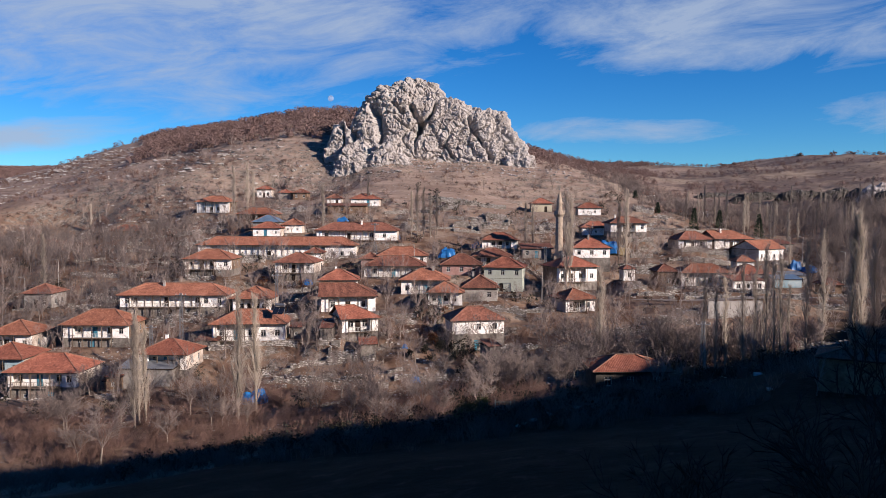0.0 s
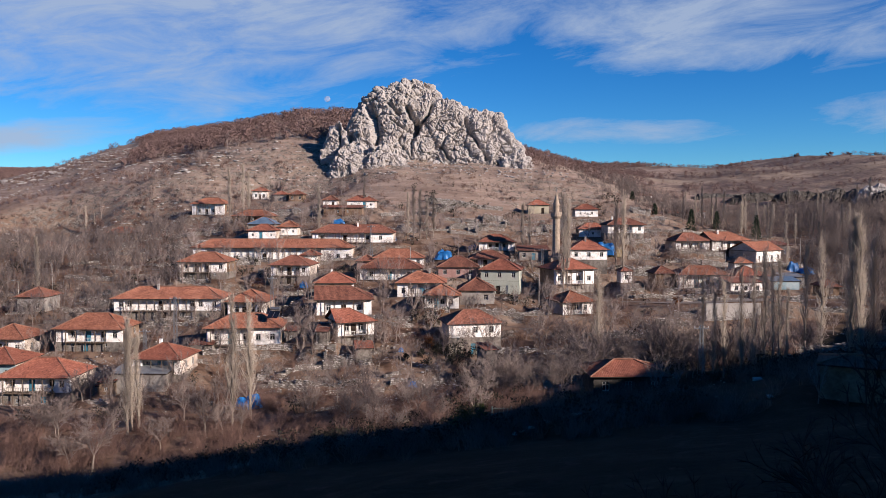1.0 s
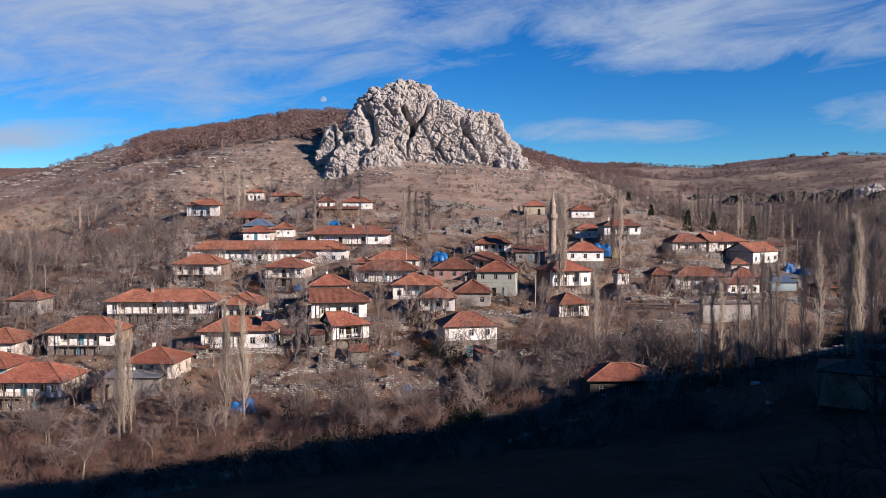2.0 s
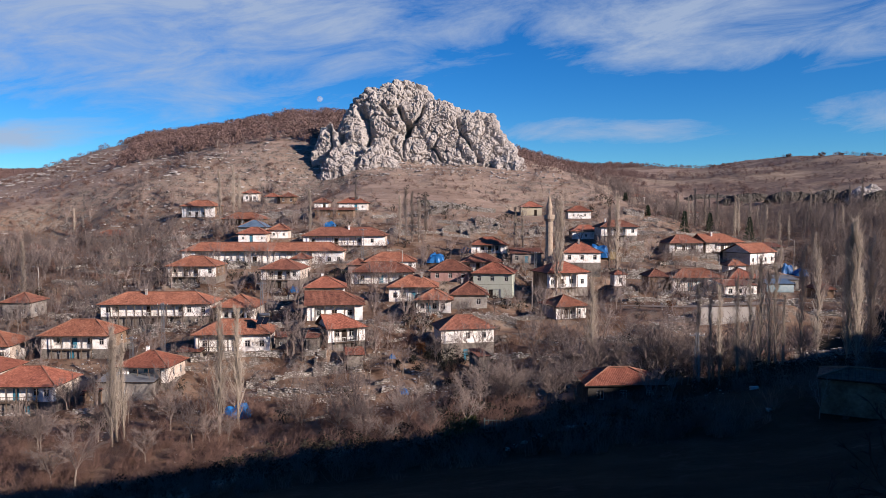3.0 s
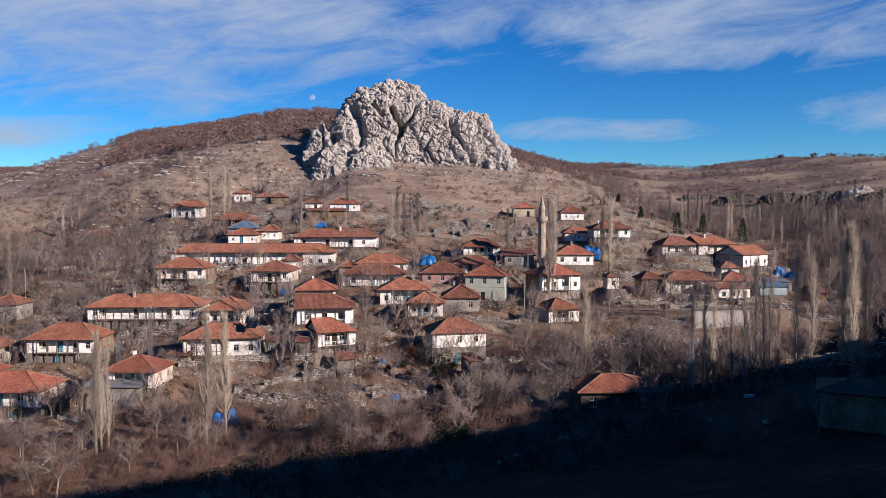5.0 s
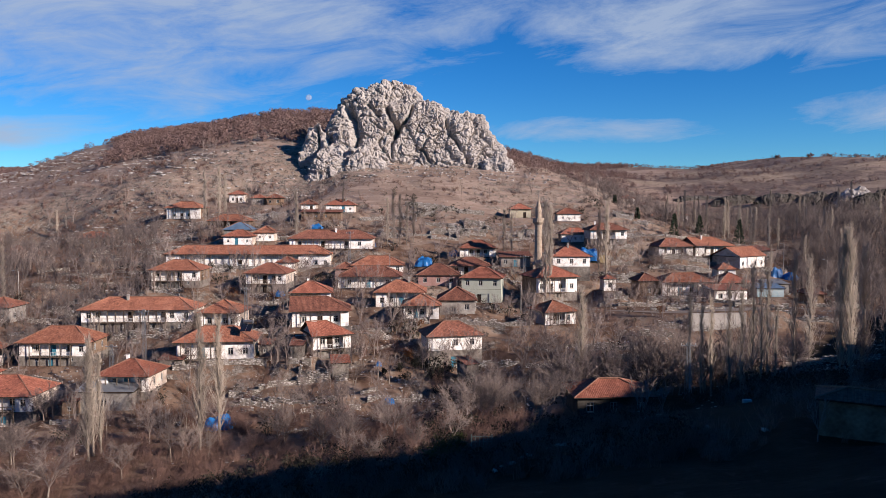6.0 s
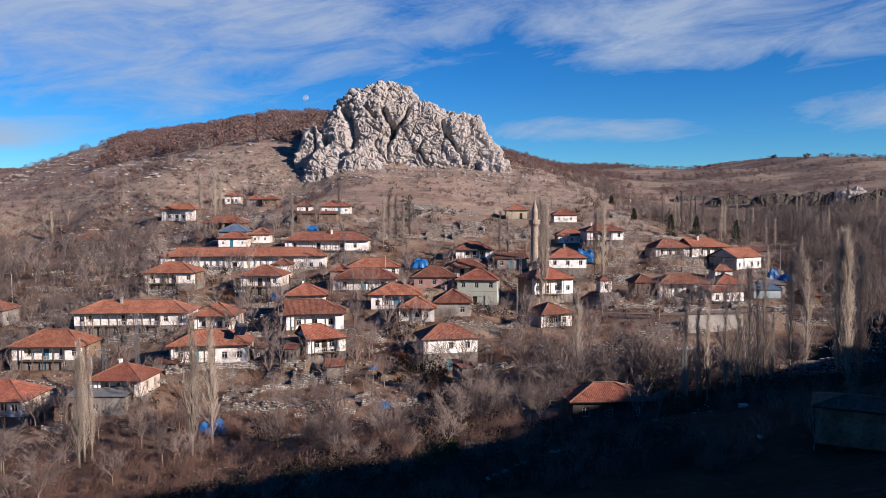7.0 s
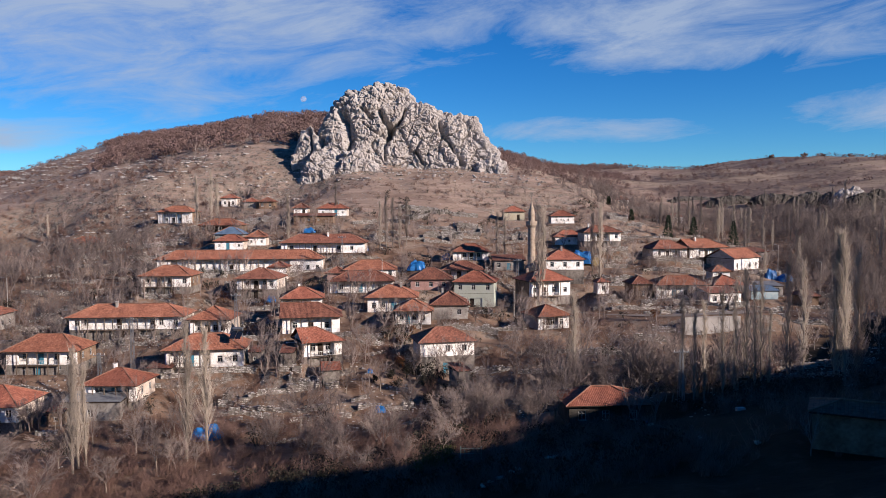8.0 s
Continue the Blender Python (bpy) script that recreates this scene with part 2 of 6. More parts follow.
def ground_material():
    """Bare winter ground: dry grass, earth, scree and stones, by height, slope and noise."""
    m = bpy.data.materials.new("ground")
    m.use_nodes = True
    nt = m.node_tree
    n, l = nt.nodes.new, nt.links.new
    bsdf = nt.nodes["Principled BSDF"]
    bsdf.inputs["Roughness"].default_value, bsdf.inputs["Specular IOR Level"].default_value = 0.95, 0.1
    tc = n("ShaderNodeTexCoord")

    def noise_tex(scale, detail=6, rough=0.6, squash=(1, 1, 1), dist=0.0):
        mp = n("ShaderNodeMapping"); mp.inputs["Scale"].default_value = squash
        l(tc.outputs["Object"], mp.inputs[0])
        t = n("ShaderNodeTexNoise")
        t.inputs["Scale"].default_value, t.inputs["Detail"].default_value = scale, detail
        t.inputs["Roughness"].default_value, t.inputs["Distortion"].default_value = rough, dist
        l(mp.outputs[0], t.inputs["Vector"])
        return t.outputs[0]

    def ramp(fac, *stops):
        r = n("ShaderNodeValToRGB")
        el = r.color_ramp.elements
        stops = [(p, [q * WORN for q in c]) for p, c in stops]
        el[0].position, el[0].color = stops[0][0], (*stops[0][1], 1)
        el[1].position, el[1].color = stops[-1][0], (*stops[-1][1], 1)
        for p, c in stops[1:-1]:
            el.new(p).color = (*c, 1)
        l(fac, r.inputs[0])
        return r.outputs[0]

    def mix(f, a, b):
        x = n("ShaderNodeMix"); x.data_type = "RGBA"
        if isinstance(f, float):
            x.inputs["Factor"].default_value = f
        else:
            l(f, x.inputs["Factor"])
        l(a, x.inputs["A"]); l(b, x.inputs["B"])
        return x.outputs["Result"]

    def rng(v, a, b, c=0.0, d=1.0):
        r = n("ShaderNodeMapRange"); r.interpolation_type = "SMOOTHSTEP"
        for k, q in zip(("From Min", "From Max", "To Min", "To Max"), (a, b, c, d)):
            r.inputs[k].default_value = q
        l(v, r.inputs["Value"])
        return r.outputs[0]

    steppe = ramp(noise_tex(0.045, 8, 0.65), (0.3, (0.26, 0.172, 0.135)), (0.5, (0.42, 0.30, 0.236)), (0.7, (0.55, 0.42, 0.338)))
    terr = ramp(noise_tex(0.10, 8, 0.7, (0.35, 1.6, 3.5), 0.6), (0.35, (0.19, 0.126, 0.097)), (0.65, (0.59, 0.45, 0.36)))
    steppe = mix(0.6, steppe, terr)
    earth = ramp(noise_tex(0.16, 8, 0.65), (0.28, (0.085, 0.048, 0.031)), (0.45, (0.235, 0.143, 0.096)), (0.6, (0.34, 0.23, 0.162)), (0.75, (0.45, 0.345, 0.265)))
    sep = n("ShaderNodeSeparateXYZ"); l(tc.outputs["Object"], sep.inputs[0])
    wob = n("ShaderNodeMath"); wob.operation = "MULTIPLY_ADD"; wob.inputs[1].default_value = 18
    l(noise_tex(0.05, 4), wob.inputs[0]); l(sep.outputs[2], wob.inputs[2])
    col = mix(rng(wob.outputs[0], 30, 44), earth, steppe)
    # pale stubble fields on the plateau
    fld = n("ShaderNodeMath"); fld.operation = "MULTIPLY"
    l(rng(noise_tex(0.016, 2, 0.4, (0.5, 1.5, 1)), 0.50, 0.53), fld.inputs[0]); l(rng(sep.outputs[0], 50, 110), fld.inputs[1])
    fld2 = n("ShaderNodeMath"); fld2.operation = "MULTIPLY"
    l(fld.outputs[0], fld2.inputs[0]); l(rng(sep.outputs[1], 335, 370, 0, 0.45), fld2.inputs[1])
    col = mix(fld2.outputs[0], col, ramp(noise_tex(0.4, 6, 0.7), (0.35, (0.34, 0.275, 0.19)), (0.65, (0.52, 0.43, 0.31))))
    # rough grazing with dark heath across the plateau
    heath = n("ShaderNodeMath"); heath.operation = "MULTIPLY"
    l(rng(sep.outputs[0], 45, 95), heath.inputs[0]); l(rng(noise_tex(0.02, 6, 0.65, (0.5, 1.8, 1)), 0.40, 0.56, 0, 0.85), heath.inputs[1])
    heath2 = n("ShaderNodeMath"); heath2.operation = "MULTIPLY"
    l(heath.outputs[0], heath2.inputs[0]); l(rng(sep.outputs[1], 300, 345), heath2.inputs[1])
    col = mix(heath2.outputs[0], col, ramp(noise_tex(0.3, 6, 0.7), (0.35, (0.12, 0.085, 0.078)), (0.65, (0.26, 0.19, 0.165))))
    # risers and scree show stone
    gn, sn = n("ShaderNodeNewGeometry"), n("ShaderNodeSeparateXYZ")
    l(gn.outputs["True Normal"], sn.inputs[0])
    steep = n("ShaderNodeMath"); steep.operation = "MULTIPLY"
    l(rng(sn.outputs[2], 0.93, 0.80), steep.inputs[0]); l(rng(noise_tex(0.5, 5, 0.7), 0.42, 0.56), steep.inputs[1])
    col = mix(steep.outputs[0], col, ramp(noise_tex(1.6, 6, 0.75), (0.35, (0.07, 0.05, 0.038)), (0.5, (0.26, 0.215, 0.175)), (0.65, (0.50, 0.45, 0.39))))
    # worn yards and trodden paths, paler
    yard = rng(noise_tex(0.11, 6, 0.6), 0.52, 0.66, 0, 0.7)
    col = mix(yard, col, ramp(noise_tex(0.9, 6, 0.7), (0.35, (0.33, 0.235, 0.17)), (0.65, (0.56, 0.44, 0.345))))
    stones = rng(noise_tex(1.1, 3, 0.5), 0.60, 0.66)
    patch = rng(noise_tex(0.06, 3), 0.45, 0.62)
    both = n("ShaderNodeMath"); both.operation = "MULTIPLY"; l(stones, both.inputs[0]); l(patch, both.inputs[1])
    col = mix(both.outputs[0], col, ramp(noise_tex(3.0), (0.3, (0.25, 0.22, 0.19)), (0.7, (0.42, 0.39, 0.35))))
    # meadow on the near side of the stream, the hill's shade put into its colour
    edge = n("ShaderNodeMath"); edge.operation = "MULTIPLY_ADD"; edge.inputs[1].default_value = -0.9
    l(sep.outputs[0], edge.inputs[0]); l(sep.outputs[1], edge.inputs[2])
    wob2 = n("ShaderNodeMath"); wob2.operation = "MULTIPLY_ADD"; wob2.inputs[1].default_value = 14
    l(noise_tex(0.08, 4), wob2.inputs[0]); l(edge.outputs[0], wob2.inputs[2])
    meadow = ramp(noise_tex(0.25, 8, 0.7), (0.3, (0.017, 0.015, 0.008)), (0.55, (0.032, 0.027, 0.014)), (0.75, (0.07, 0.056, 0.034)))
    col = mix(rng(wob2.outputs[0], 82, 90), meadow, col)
    # dark tussocks and low scrub
    tuss = rng(noise_tex(0.55, 5, 0.7), 0.56, 0.66, 0, 0.75)
    col = mix(tuss, col, ramp(noise_tex(0.3), (0.3, (0.06, 0.042, 0.033)), (0.7, (0.11, 0.075, 0.055))))
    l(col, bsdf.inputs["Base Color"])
    b, b2 = n("ShaderNodeBump"), n("ShaderNodeBump")
    b.inputs["Strength"].default_value, b.inputs["Distance"].default_value = 0.7, 0.6
    b2.inputs["Strength"].default_value, b2.inputs["Distance"].default_value = 0.6, 0.15
    l(noise_tex(0.35, 8, 0.7, (0.6, 1.2, 1.5)), b.inputs["Height"]); l(noise_tex(2.5, 6, 0.7), b2.inputs["Height"])
    l(b.outputs[0], b2.inputs["Normal"]); l(b2.outputs[0], bsdf.inputs["Normal"])
    return m


MAT_GROUND = ground_material()
MAT_ROCK = material("limestone", [(0.29, 0.252, 0.226), (0.48, 0.43, 0.392), (0.58, 0.527, 0.485), (0.68, 0.63, 0.585)], 0.16, 0.92, 0.9, 1.6, 9, 0.5, deep=0.4)
TILES = [
    tile_material("clay_tiles_orange", [(0.07, 0.034, 0.024), (0.33, 0.125, 0.075), (0.50, 0.21, 0.128), (0.60, 0.36, 0.25)]),
    tile_material("clay_tiles_brown", [(0.05, 0.028, 0.021), (0.235, 0.095, 0.064), (0.38, 0.155, 0.102), (0.49, 0.29, 0.205)]),
    tile_material("clay_tiles_red", [(0.065, 0.03, 0.022), (0.32, 0.108, 0.068), (0.47, 0.175, 0.112), (0.57, 0.32, 0.225)]),
]
MAT_RIDGE = material("ridge_mortar", [(0.22, 0.10, 0.065), (0.38, 0.21, 0.15)], 2.0, 0.9, 0.4)
MAT_WHITE = material("white_plaster", [(0.34, 0.28, 0.22), (0.70, 0.65, 0.59), (0.86, 0.83, 0.79), (0.92, 0.90, 0.87)], 0.9, 0.9, 0.2, 3.0, vary=0.06, worn=0.94)
MAT_BAREWALL = material("bare_lime_plaster", [(0.28, 0.21, 0.16), (0.50, 0.41, 0.335), (0.62, 0.53, 0.45), (0.72, 0.64, 0.56)], 0.7, 0.95, 0.4, 3.0, vary=0.12, worn=0.8)
MAT_CREAM = material("cream_plaster", [(0.45, 0.38, 0.26), (0.66, 0.58, 0.42), (0.72, 0.66, 0.50)], 0.5, 0.9, 0.2, 3.0)
MAT_GREEN = material("pale_green_plaster", [(0.50, 0.52, 0.44), (0.58, 0.61, 0.51), (0.64, 0.66, 0.57)], 0.5, 0.9, 0.15, 3.0)
MAT_PINK = material("pink_plaster", [(0.36, 0.20, 0.17), (0.50, 0.30, 0.26), (0.58, 0.40, 0.35)], 0.5, 0.9, 0.2, 3.0)
MAT_GREY = material("grey_plaster", [(0.16, 0.14, 0.12), (0.36, 0.325, 0.29), (0.52, 0.485, 0.44)], 0.6, 0.92, 0.4, 3.0, vary=0.1)
MAT_BLUE = material("blue_plaster", [(0.22, 0.38, 0.44), (0.42, 0.56, 0.60), (0.62, 0.68, 0.68)], 0.5, 0.9, 0.2, 3.0)
MAT_STONE = material("rubble_stone", [(0.13, 0.105, 0.085), (0.28, 0.245, 0.21), (0.44, 0.40, 0.355)], 1.6, 0.95, 1.0, 3.5, 5, 0.5, vary=0.08)
MAT_NEARTWIG = material("shade_dark_fruit_wood", [(0.03, 0.026, 0.024), (0.055, 0.047, 0.042)], 0.8, 0.9, 0.2, 4.0)
MAT_WOODS = material("grey_wood_twigs", [(0.12, 0.094, 0.085), (0.205, 0.163, 0.146), (0.30, 0.24, 0.21)], 0.06, 0.9, 0.0, 0.5, fine=0.5)
# near-black leaves that carry painted shade
MAT_SHADELEAF = material("shade_dark_hedge_leaves", [(0.018, 0.018, 0.012), (0.04, 0.036, 0.024), (0.07, 0.058, 0.04)], 0.5, 0.8, 0.0, 3.0)
MAT_PALETWIG = material("silver_twigs", [(0.36, 0.31, 0.25), (0.50, 0.44, 0.37)], 0.8, 0.9, 0.0, 3.0)
# stone darkened to stand for walls in shade
MAT_SHADESTONE = material("shade_darkened_stone", [(0.03, 0.027, 0.025), (0.075, 0.068, 0.06), (0.13, 0.118, 0.105)], 1.2, 0.95, 0.8, 3.5)
MAT_MUD = material("mud_brick", [(0.16, 0.10, 0.065), (0.30, 0.20, 0.135), (0.40, 0.29, 0.21)], 1.0, 0.95, 0.6, 4.0)
MAT_WOOD = material("weathered_wood", [(0.075, 0.052, 0.038), (0.17, 0.125, 0.092), (0.26, 0.21, 0.17)], 3.0, 0.85, 0.4, 14, squash=(1, 1, 0.2), vary=0.15)
MAT_DARKWOOD = material("dark_wood", [(0.03, 0.022, 0.017), (0.075, 0.05, 0.036)], 3.0, 0.8, 0.4, 14)
MAT_FRAME = material("white_paint", [(0.62, 0.61, 0.58), (0.78, 0.77, 0.75)], 2.0, 0.6, 0.1)
MAT_BLUEPAINT = material("blue_paint", [(0.05, 0.20, 0.30), (0.10, 0.34, 0.44)], 2.0, 0.6, 0.1)
MAT_PANE = material("window_glass", [(0.018, 0.022, 0.026), (0.035, 0.04, 0.045)], 1.0, 0.08, 0.0, spec=0.6)
MAT_TARP = material("blue_tarpaulin", [(0.010, 0.08, 0.25), (0.018, 0.18, 0.50), (0.04, 0.27, 0.66)], 0.8, 0.45, 0.8, 2.0, spec=0.4)
MAT_TURQ = material("turquoise_sheet", [(0.02, 0.28, 0.27), (0.06, 0.42, 0.40)], 0.8, 0.5, 0.4, 2.0)
MAT_STEEL = material("galvanised_steel", [(0.30, 0.31, 0.32), (0.45, 0.46, 0.47)], 2.0, 0.5, 0.1, metal=0.7)
MAT_SHEET = material("grey_roof_sheet", [(0.16, 0.17, 0.18), (0.27, 0.28, 0.29), (0.36, 0.36, 0.36)], 0.8, 0.6, 0.3, 3.0)
MAT_BLUESHEET = material("blue_grey_roof_sheet", [(0.10, 0.15, 0.22), (0.15, 0.23, 0.33), (0.22, 0.31, 0.41)], 0.8, 0.5, 0.3, 3.0)
MAT_CONCRETE = material("pale_concrete", [(0.34, 0.31, 0.28), (0.52, 0.48, 0.44), (0.60, 0.57, 0.53)], 0.4, 0.9, 0.3, 4.0)
MAT_MINARET = material("sandstone_blocks", [(0.34, 0.26, 0.19), (0.52, 0.41, 0.31), (0.62, 0.51, 0.40)], 1.5, 0.9, 0.4, 5.0)
MAT_BARK = material("poplar_bark", [(0.22, 0.175, 0.14), (0.36, 0.295, 0.24), (0.48, 0.40, 0.335)], 1.0, 0.9, 0.3, 5.0, vary=0.16)
MAT_TWIG = material("bare_twigs", [(0.17, 0.13, 0.115), (0.30, 0.235, 0.205), (0.43, 0.35, 0.31)], 0.4, 0.9, 0.0, 3.0, vary=0.22)
MAT_SHRUB = material("brown_shrub_twigs", [(0.11, 0.06, 0.047), (0.22, 0.13, 0.101), (0.34, 0.22, 0.176)], 0.12, 0.9, 0.0, 3.0, vary=0.25)
MAT_OAK = material("oak_scrub", [(0.17, 0.105, 0.093), (0.24, 0.155, 0.137), (0.31, 0.205, 0.18)], 0.07, 0.9, 0.0, 0.5, fine=0.5)
MAT_PINE = material("pine_needles", [(0.03, 0.045, 0.028), (0.06, 0.085, 0.045), (0.10, 0.13, 0.07)], 0.8, 0.8, 0.0, 3.0)
MAT_LEAF = material("yellow_green_leaves", [(0.035, 0.045, 0.012), (0.09, 0.10, 0.026), (0.16, 0.155, 0.05)], 0.8, 0.7, 0.0, 3.0)
MAT_RUST = material("russet_leaves", [(0.10, 0.035, 0.015), (0.22, 0.085, 0.03), (0.30, 0.14, 0.05)], 0.8, 0.8, 0.0, 3.0)
MAT_HAY = material("straw", [(0.26, 0.19, 0.09), (0.42, 0.32, 0.17)], 3.0, 0.95, 0.5, 12)
MAT_ROAD = material("gravel_road", [(0.24, 0.19, 0.15), (0.34, 0.28, 0.23), (0.42, 0.36, 0.30)], 0.4, 0.95, 0.3, 4.0)
# rock with the scarp's shade painted into its colour
MAT_SCARP = material("shade_dark_rock", [(0.03, 0.027, 0.022), (0.07, 0.06, 0.05), (0.13, 0.115, 0.10), (0.26, 0.24, 0.22)], 0.1, 0.95, 1.0, 1.0, 8, 0.5)
MAT_GLASS_PANEL = material("solar_collector", [(0.01, 0.013, 0.02), (0.02, 0.025, 0.04)], 1.0, 0.15, 0.0, spec=0.6)
MAT_POPTWIG = material("poplar_twigs", [(0.34, 0.275, 0.22), (0.49, 0.41, 0.33), (0.60, 0.51, 0.43)], 0.4, 0.9, 0.0, 3.0, vary=0.15)
MAT_TURQGREY = material("grey_green_paint", [(0.18, 0.26, 0.24), (0.28, 0.36, 0.33)], 2.0, 0.6, 0.1)


# ---------------------------------------------------------------- lie of the land
def smooth_curve(xs, ys, x):
    """A monotone cubic through knots; ys may carry a second axis."""
    xs, ys = np.asarray(xs, float), np.asarray(ys, float)
    h = np.diff(xs)
    dl = np.diff(ys, axis=0) / (h[:, None] if ys.ndim > 1 else h)
    m = np.zeros_like(ys)
    pr = dl[:-1] * dl[1:]
    m[1:-1] = np.where(pr > 0, 2 * pr / np.where(np.abs(dl[:-1] + dl[1:]) < 1e-9, 1, dl[:-1] + dl[1:]), 0)
    m[0], m[-1] = dl[0], dl[-1]
    x = np.clip(x, xs[0], xs[-1])
    i = np.clip(np.searchsorted(xs, x) - 1, 0, len(h) - 1)
    t = (x - xs[i]) / h[i]
    a, b, c, d = 2 * t ** 3 - 3 * t ** 2 + 1, t ** 3 - 2 * t ** 2 + t, -2 * t ** 3 + 3 * t ** 2, t ** 3 - t ** 2
    if ys.ndim > 1:
        a, b, c, d, h = a[:, None], b[:, None], c[:, None], d[:, None], h[:, None]
    return a * ys[i] + b * h[i] * m[i] + c * ys[i + 1] + d * h[i] * m[i + 1]


STATION_Y = (-60, 20, 60, 90, 115, 140, 180, 215, 255, 305, 360, 450, 600, 800)
SECTIONS = {   # heights along lines that run up the valley side, from west to east
    -350: (15, 5, -3, -7, -8, -7, -3, 1, 6, 13, 21, 34, 54, 72),
    -180: (16, 4, -4, -7, -6, -2, 4, 10, 18, 31, 45.5, 65.5, 90, 88),
    -70: (20, 11, 1, -5, -5, 1, 9.5, 16, 27, 49.5, 68, 84, 80, 74),
    -10: (22, 16, 8, 2.5, 1.0, 5, 11, 17, 29, 49, 63, 71, 66, 60),
    45: (30, 25, 19, 10, 5.5, 6, 10.5, 17, 30, 43, 50, 62, 62, 60),
    110: (42, 38, 31, 18, 10, 7, 9, 13, 19, 24, 30, 50, 62, 58),
    180: (48, 42, 34.5, 25, 18, 13.5, 14, 17, 22.5, 28.5, 35.5, 52, 60.8, 57),
    250: (54, 46, 38, 30, 24, 20, 19, 21, 26, 33, 42, 60, 67.5, 63),
}
_SX = np.array(sorted(SECTIONS), float)
_SZ = np.array([SECTIONS[k] for k in sorted(SECTIONS)], float)


def land(x, y):
    """Height of the untouched hillside."""
    x, y = np.atleast_1d(np.asarray(x, float)), np.atleast_1d(np.asarray(y, float))
    along = smooth_curve(STATION_Y, _SZ.T, y)              # one height for each section
    xs = np.clip(x, _SX[0], _SX[-1])
    i = np.clip(np.searchsorted(_SX, xs) - 1, 0, len(_SX) - 2)
    k = np.arange(len(x))
    h = np.diff(_SX)
    dl = np.diff(along, axis=1) / h
    m = np.zeros_like(along)
    m[:, 1:-1] = 0.5 * (dl[:, 1:] + dl[:, :-1])
    t = (xs - _SX[i]) / h[i]
    z = ((2 * t ** 3 - 3 * t ** 2 + 1) * along[k, i] + (t ** 3 - 2 * t ** 2 + t) * h[i] * m[k, i]
         + (-2 * t ** 3 + 3 * t ** 2) * along[k, i + 1] + (t ** 3 - t ** 2) * h[i] * m[k, i + 1])
    # the hill at the back, between the sun and the valley
    q, p = 0.530 * y - 0.848 * x, 0.530 * x + 0.848 * y
    crest = smooth_curve((-60, 20, 45, 52, 58, 63, 68, 78, 86, 89, 97, 105, 113, 150, 300), (62, 60, 53, 51, 48.6, 46.3, 45, 44.8, 43.4, 42.6, 43.3, 42.6, 38.4, 34, 32), p) + 1.2 * vnoise(p / 9, q * 0, 5)
    back = crest * np.exp(-((np.minimum(q, -60) + 60) / 160) ** 2) * np.where(q > -60, np.exp(-((q + 60) / 22) ** 2), 1)
    z = np.maximum(z, back)
    return z


def relief(x, y):
    """Small-scale unevenness."""
    far = np.clip((np.hypot(x, y) - 150) / 200, 0, 1)
    z = 1.0 * fbm(x / 18, y / 18, 4, 3) + (0.3 + 2.6 * far) * fbm(x / 46, y / 46, 4, 11)
    z += 0.35 * fbm(x / 3.5, y / 3.5, 3, 23)
    return z


def terraces(x, y, z):
    """Garden terraces cut into the village slope."""
    k = np.clip((y - 96) / 8, 0, 1) * np.clip((262 - y) / 14, 0, 1) * np.clip((135 - np.abs(x + 10)) / 25, 0, 1)
    k = k * np.clip(0.55 + 1.6 * vnoise(x / 17, y / 17, 88), 0, 1)
    h = 1.7
    u = (z + 1.2 * vnoise(x / 11, y / 11, 89)) / h
    f = u - np.floor(u)
    r = np.clip((f - 0.68) / 0.32, 0, 1)
    return z + k * h * (r * r * (3 - 2 * r) - f)


def ledges(x, y, z):
    """Bedding planes that break the bare upper slope into low ledges."""
    k = np.clip((y - 228) / 25, 0, 1) * np.clip((560 - y) / 60, 0, 1) * np.clip(0.5 + 1.5 * vnoise(x / 37, y / 23, 141), 0, 1)
    h = 2.1
    u = (z + 0.07 * x + 1.5 * fbm(x / 26, y / 15, 3, 142)) / h
    f = u - np.floor(u)
    r = np.clip((f - 0.72) / 0.28, 0, 1)
    return z + 0.75 * k * h * (r * r * (3 - 2 * r) - f)


PADS = []           # level plots: x, y, cos, sin, half width, half depth, height


def settle(x, y):
    """The hillside follows the levels of the plots that were cut into it."""
    if not PADS:
        return np.zeros_like(x)
    num, den = np.zeros_like(x), np.full_like(x, 0.25)
    for px, py, c, s, hw, hd, pz in PADS:
        near = (np.abs(x - px) < 50) & (np.abs(y - py) < 50)
        if (px, py) not in OFFS:
            OFFS[px, py] = pz - float(land(px, py)[0])
        w = np.exp(-((x[near] - px) ** 2 + (y[near] - py) ** 2) / (2 * 11.0 ** 2))
        num[near] += w * OFFS[px, py]
        den[near] += w
    return num / den * np.clip((318 - y) / 28, 0, 1)


OFFS = {}


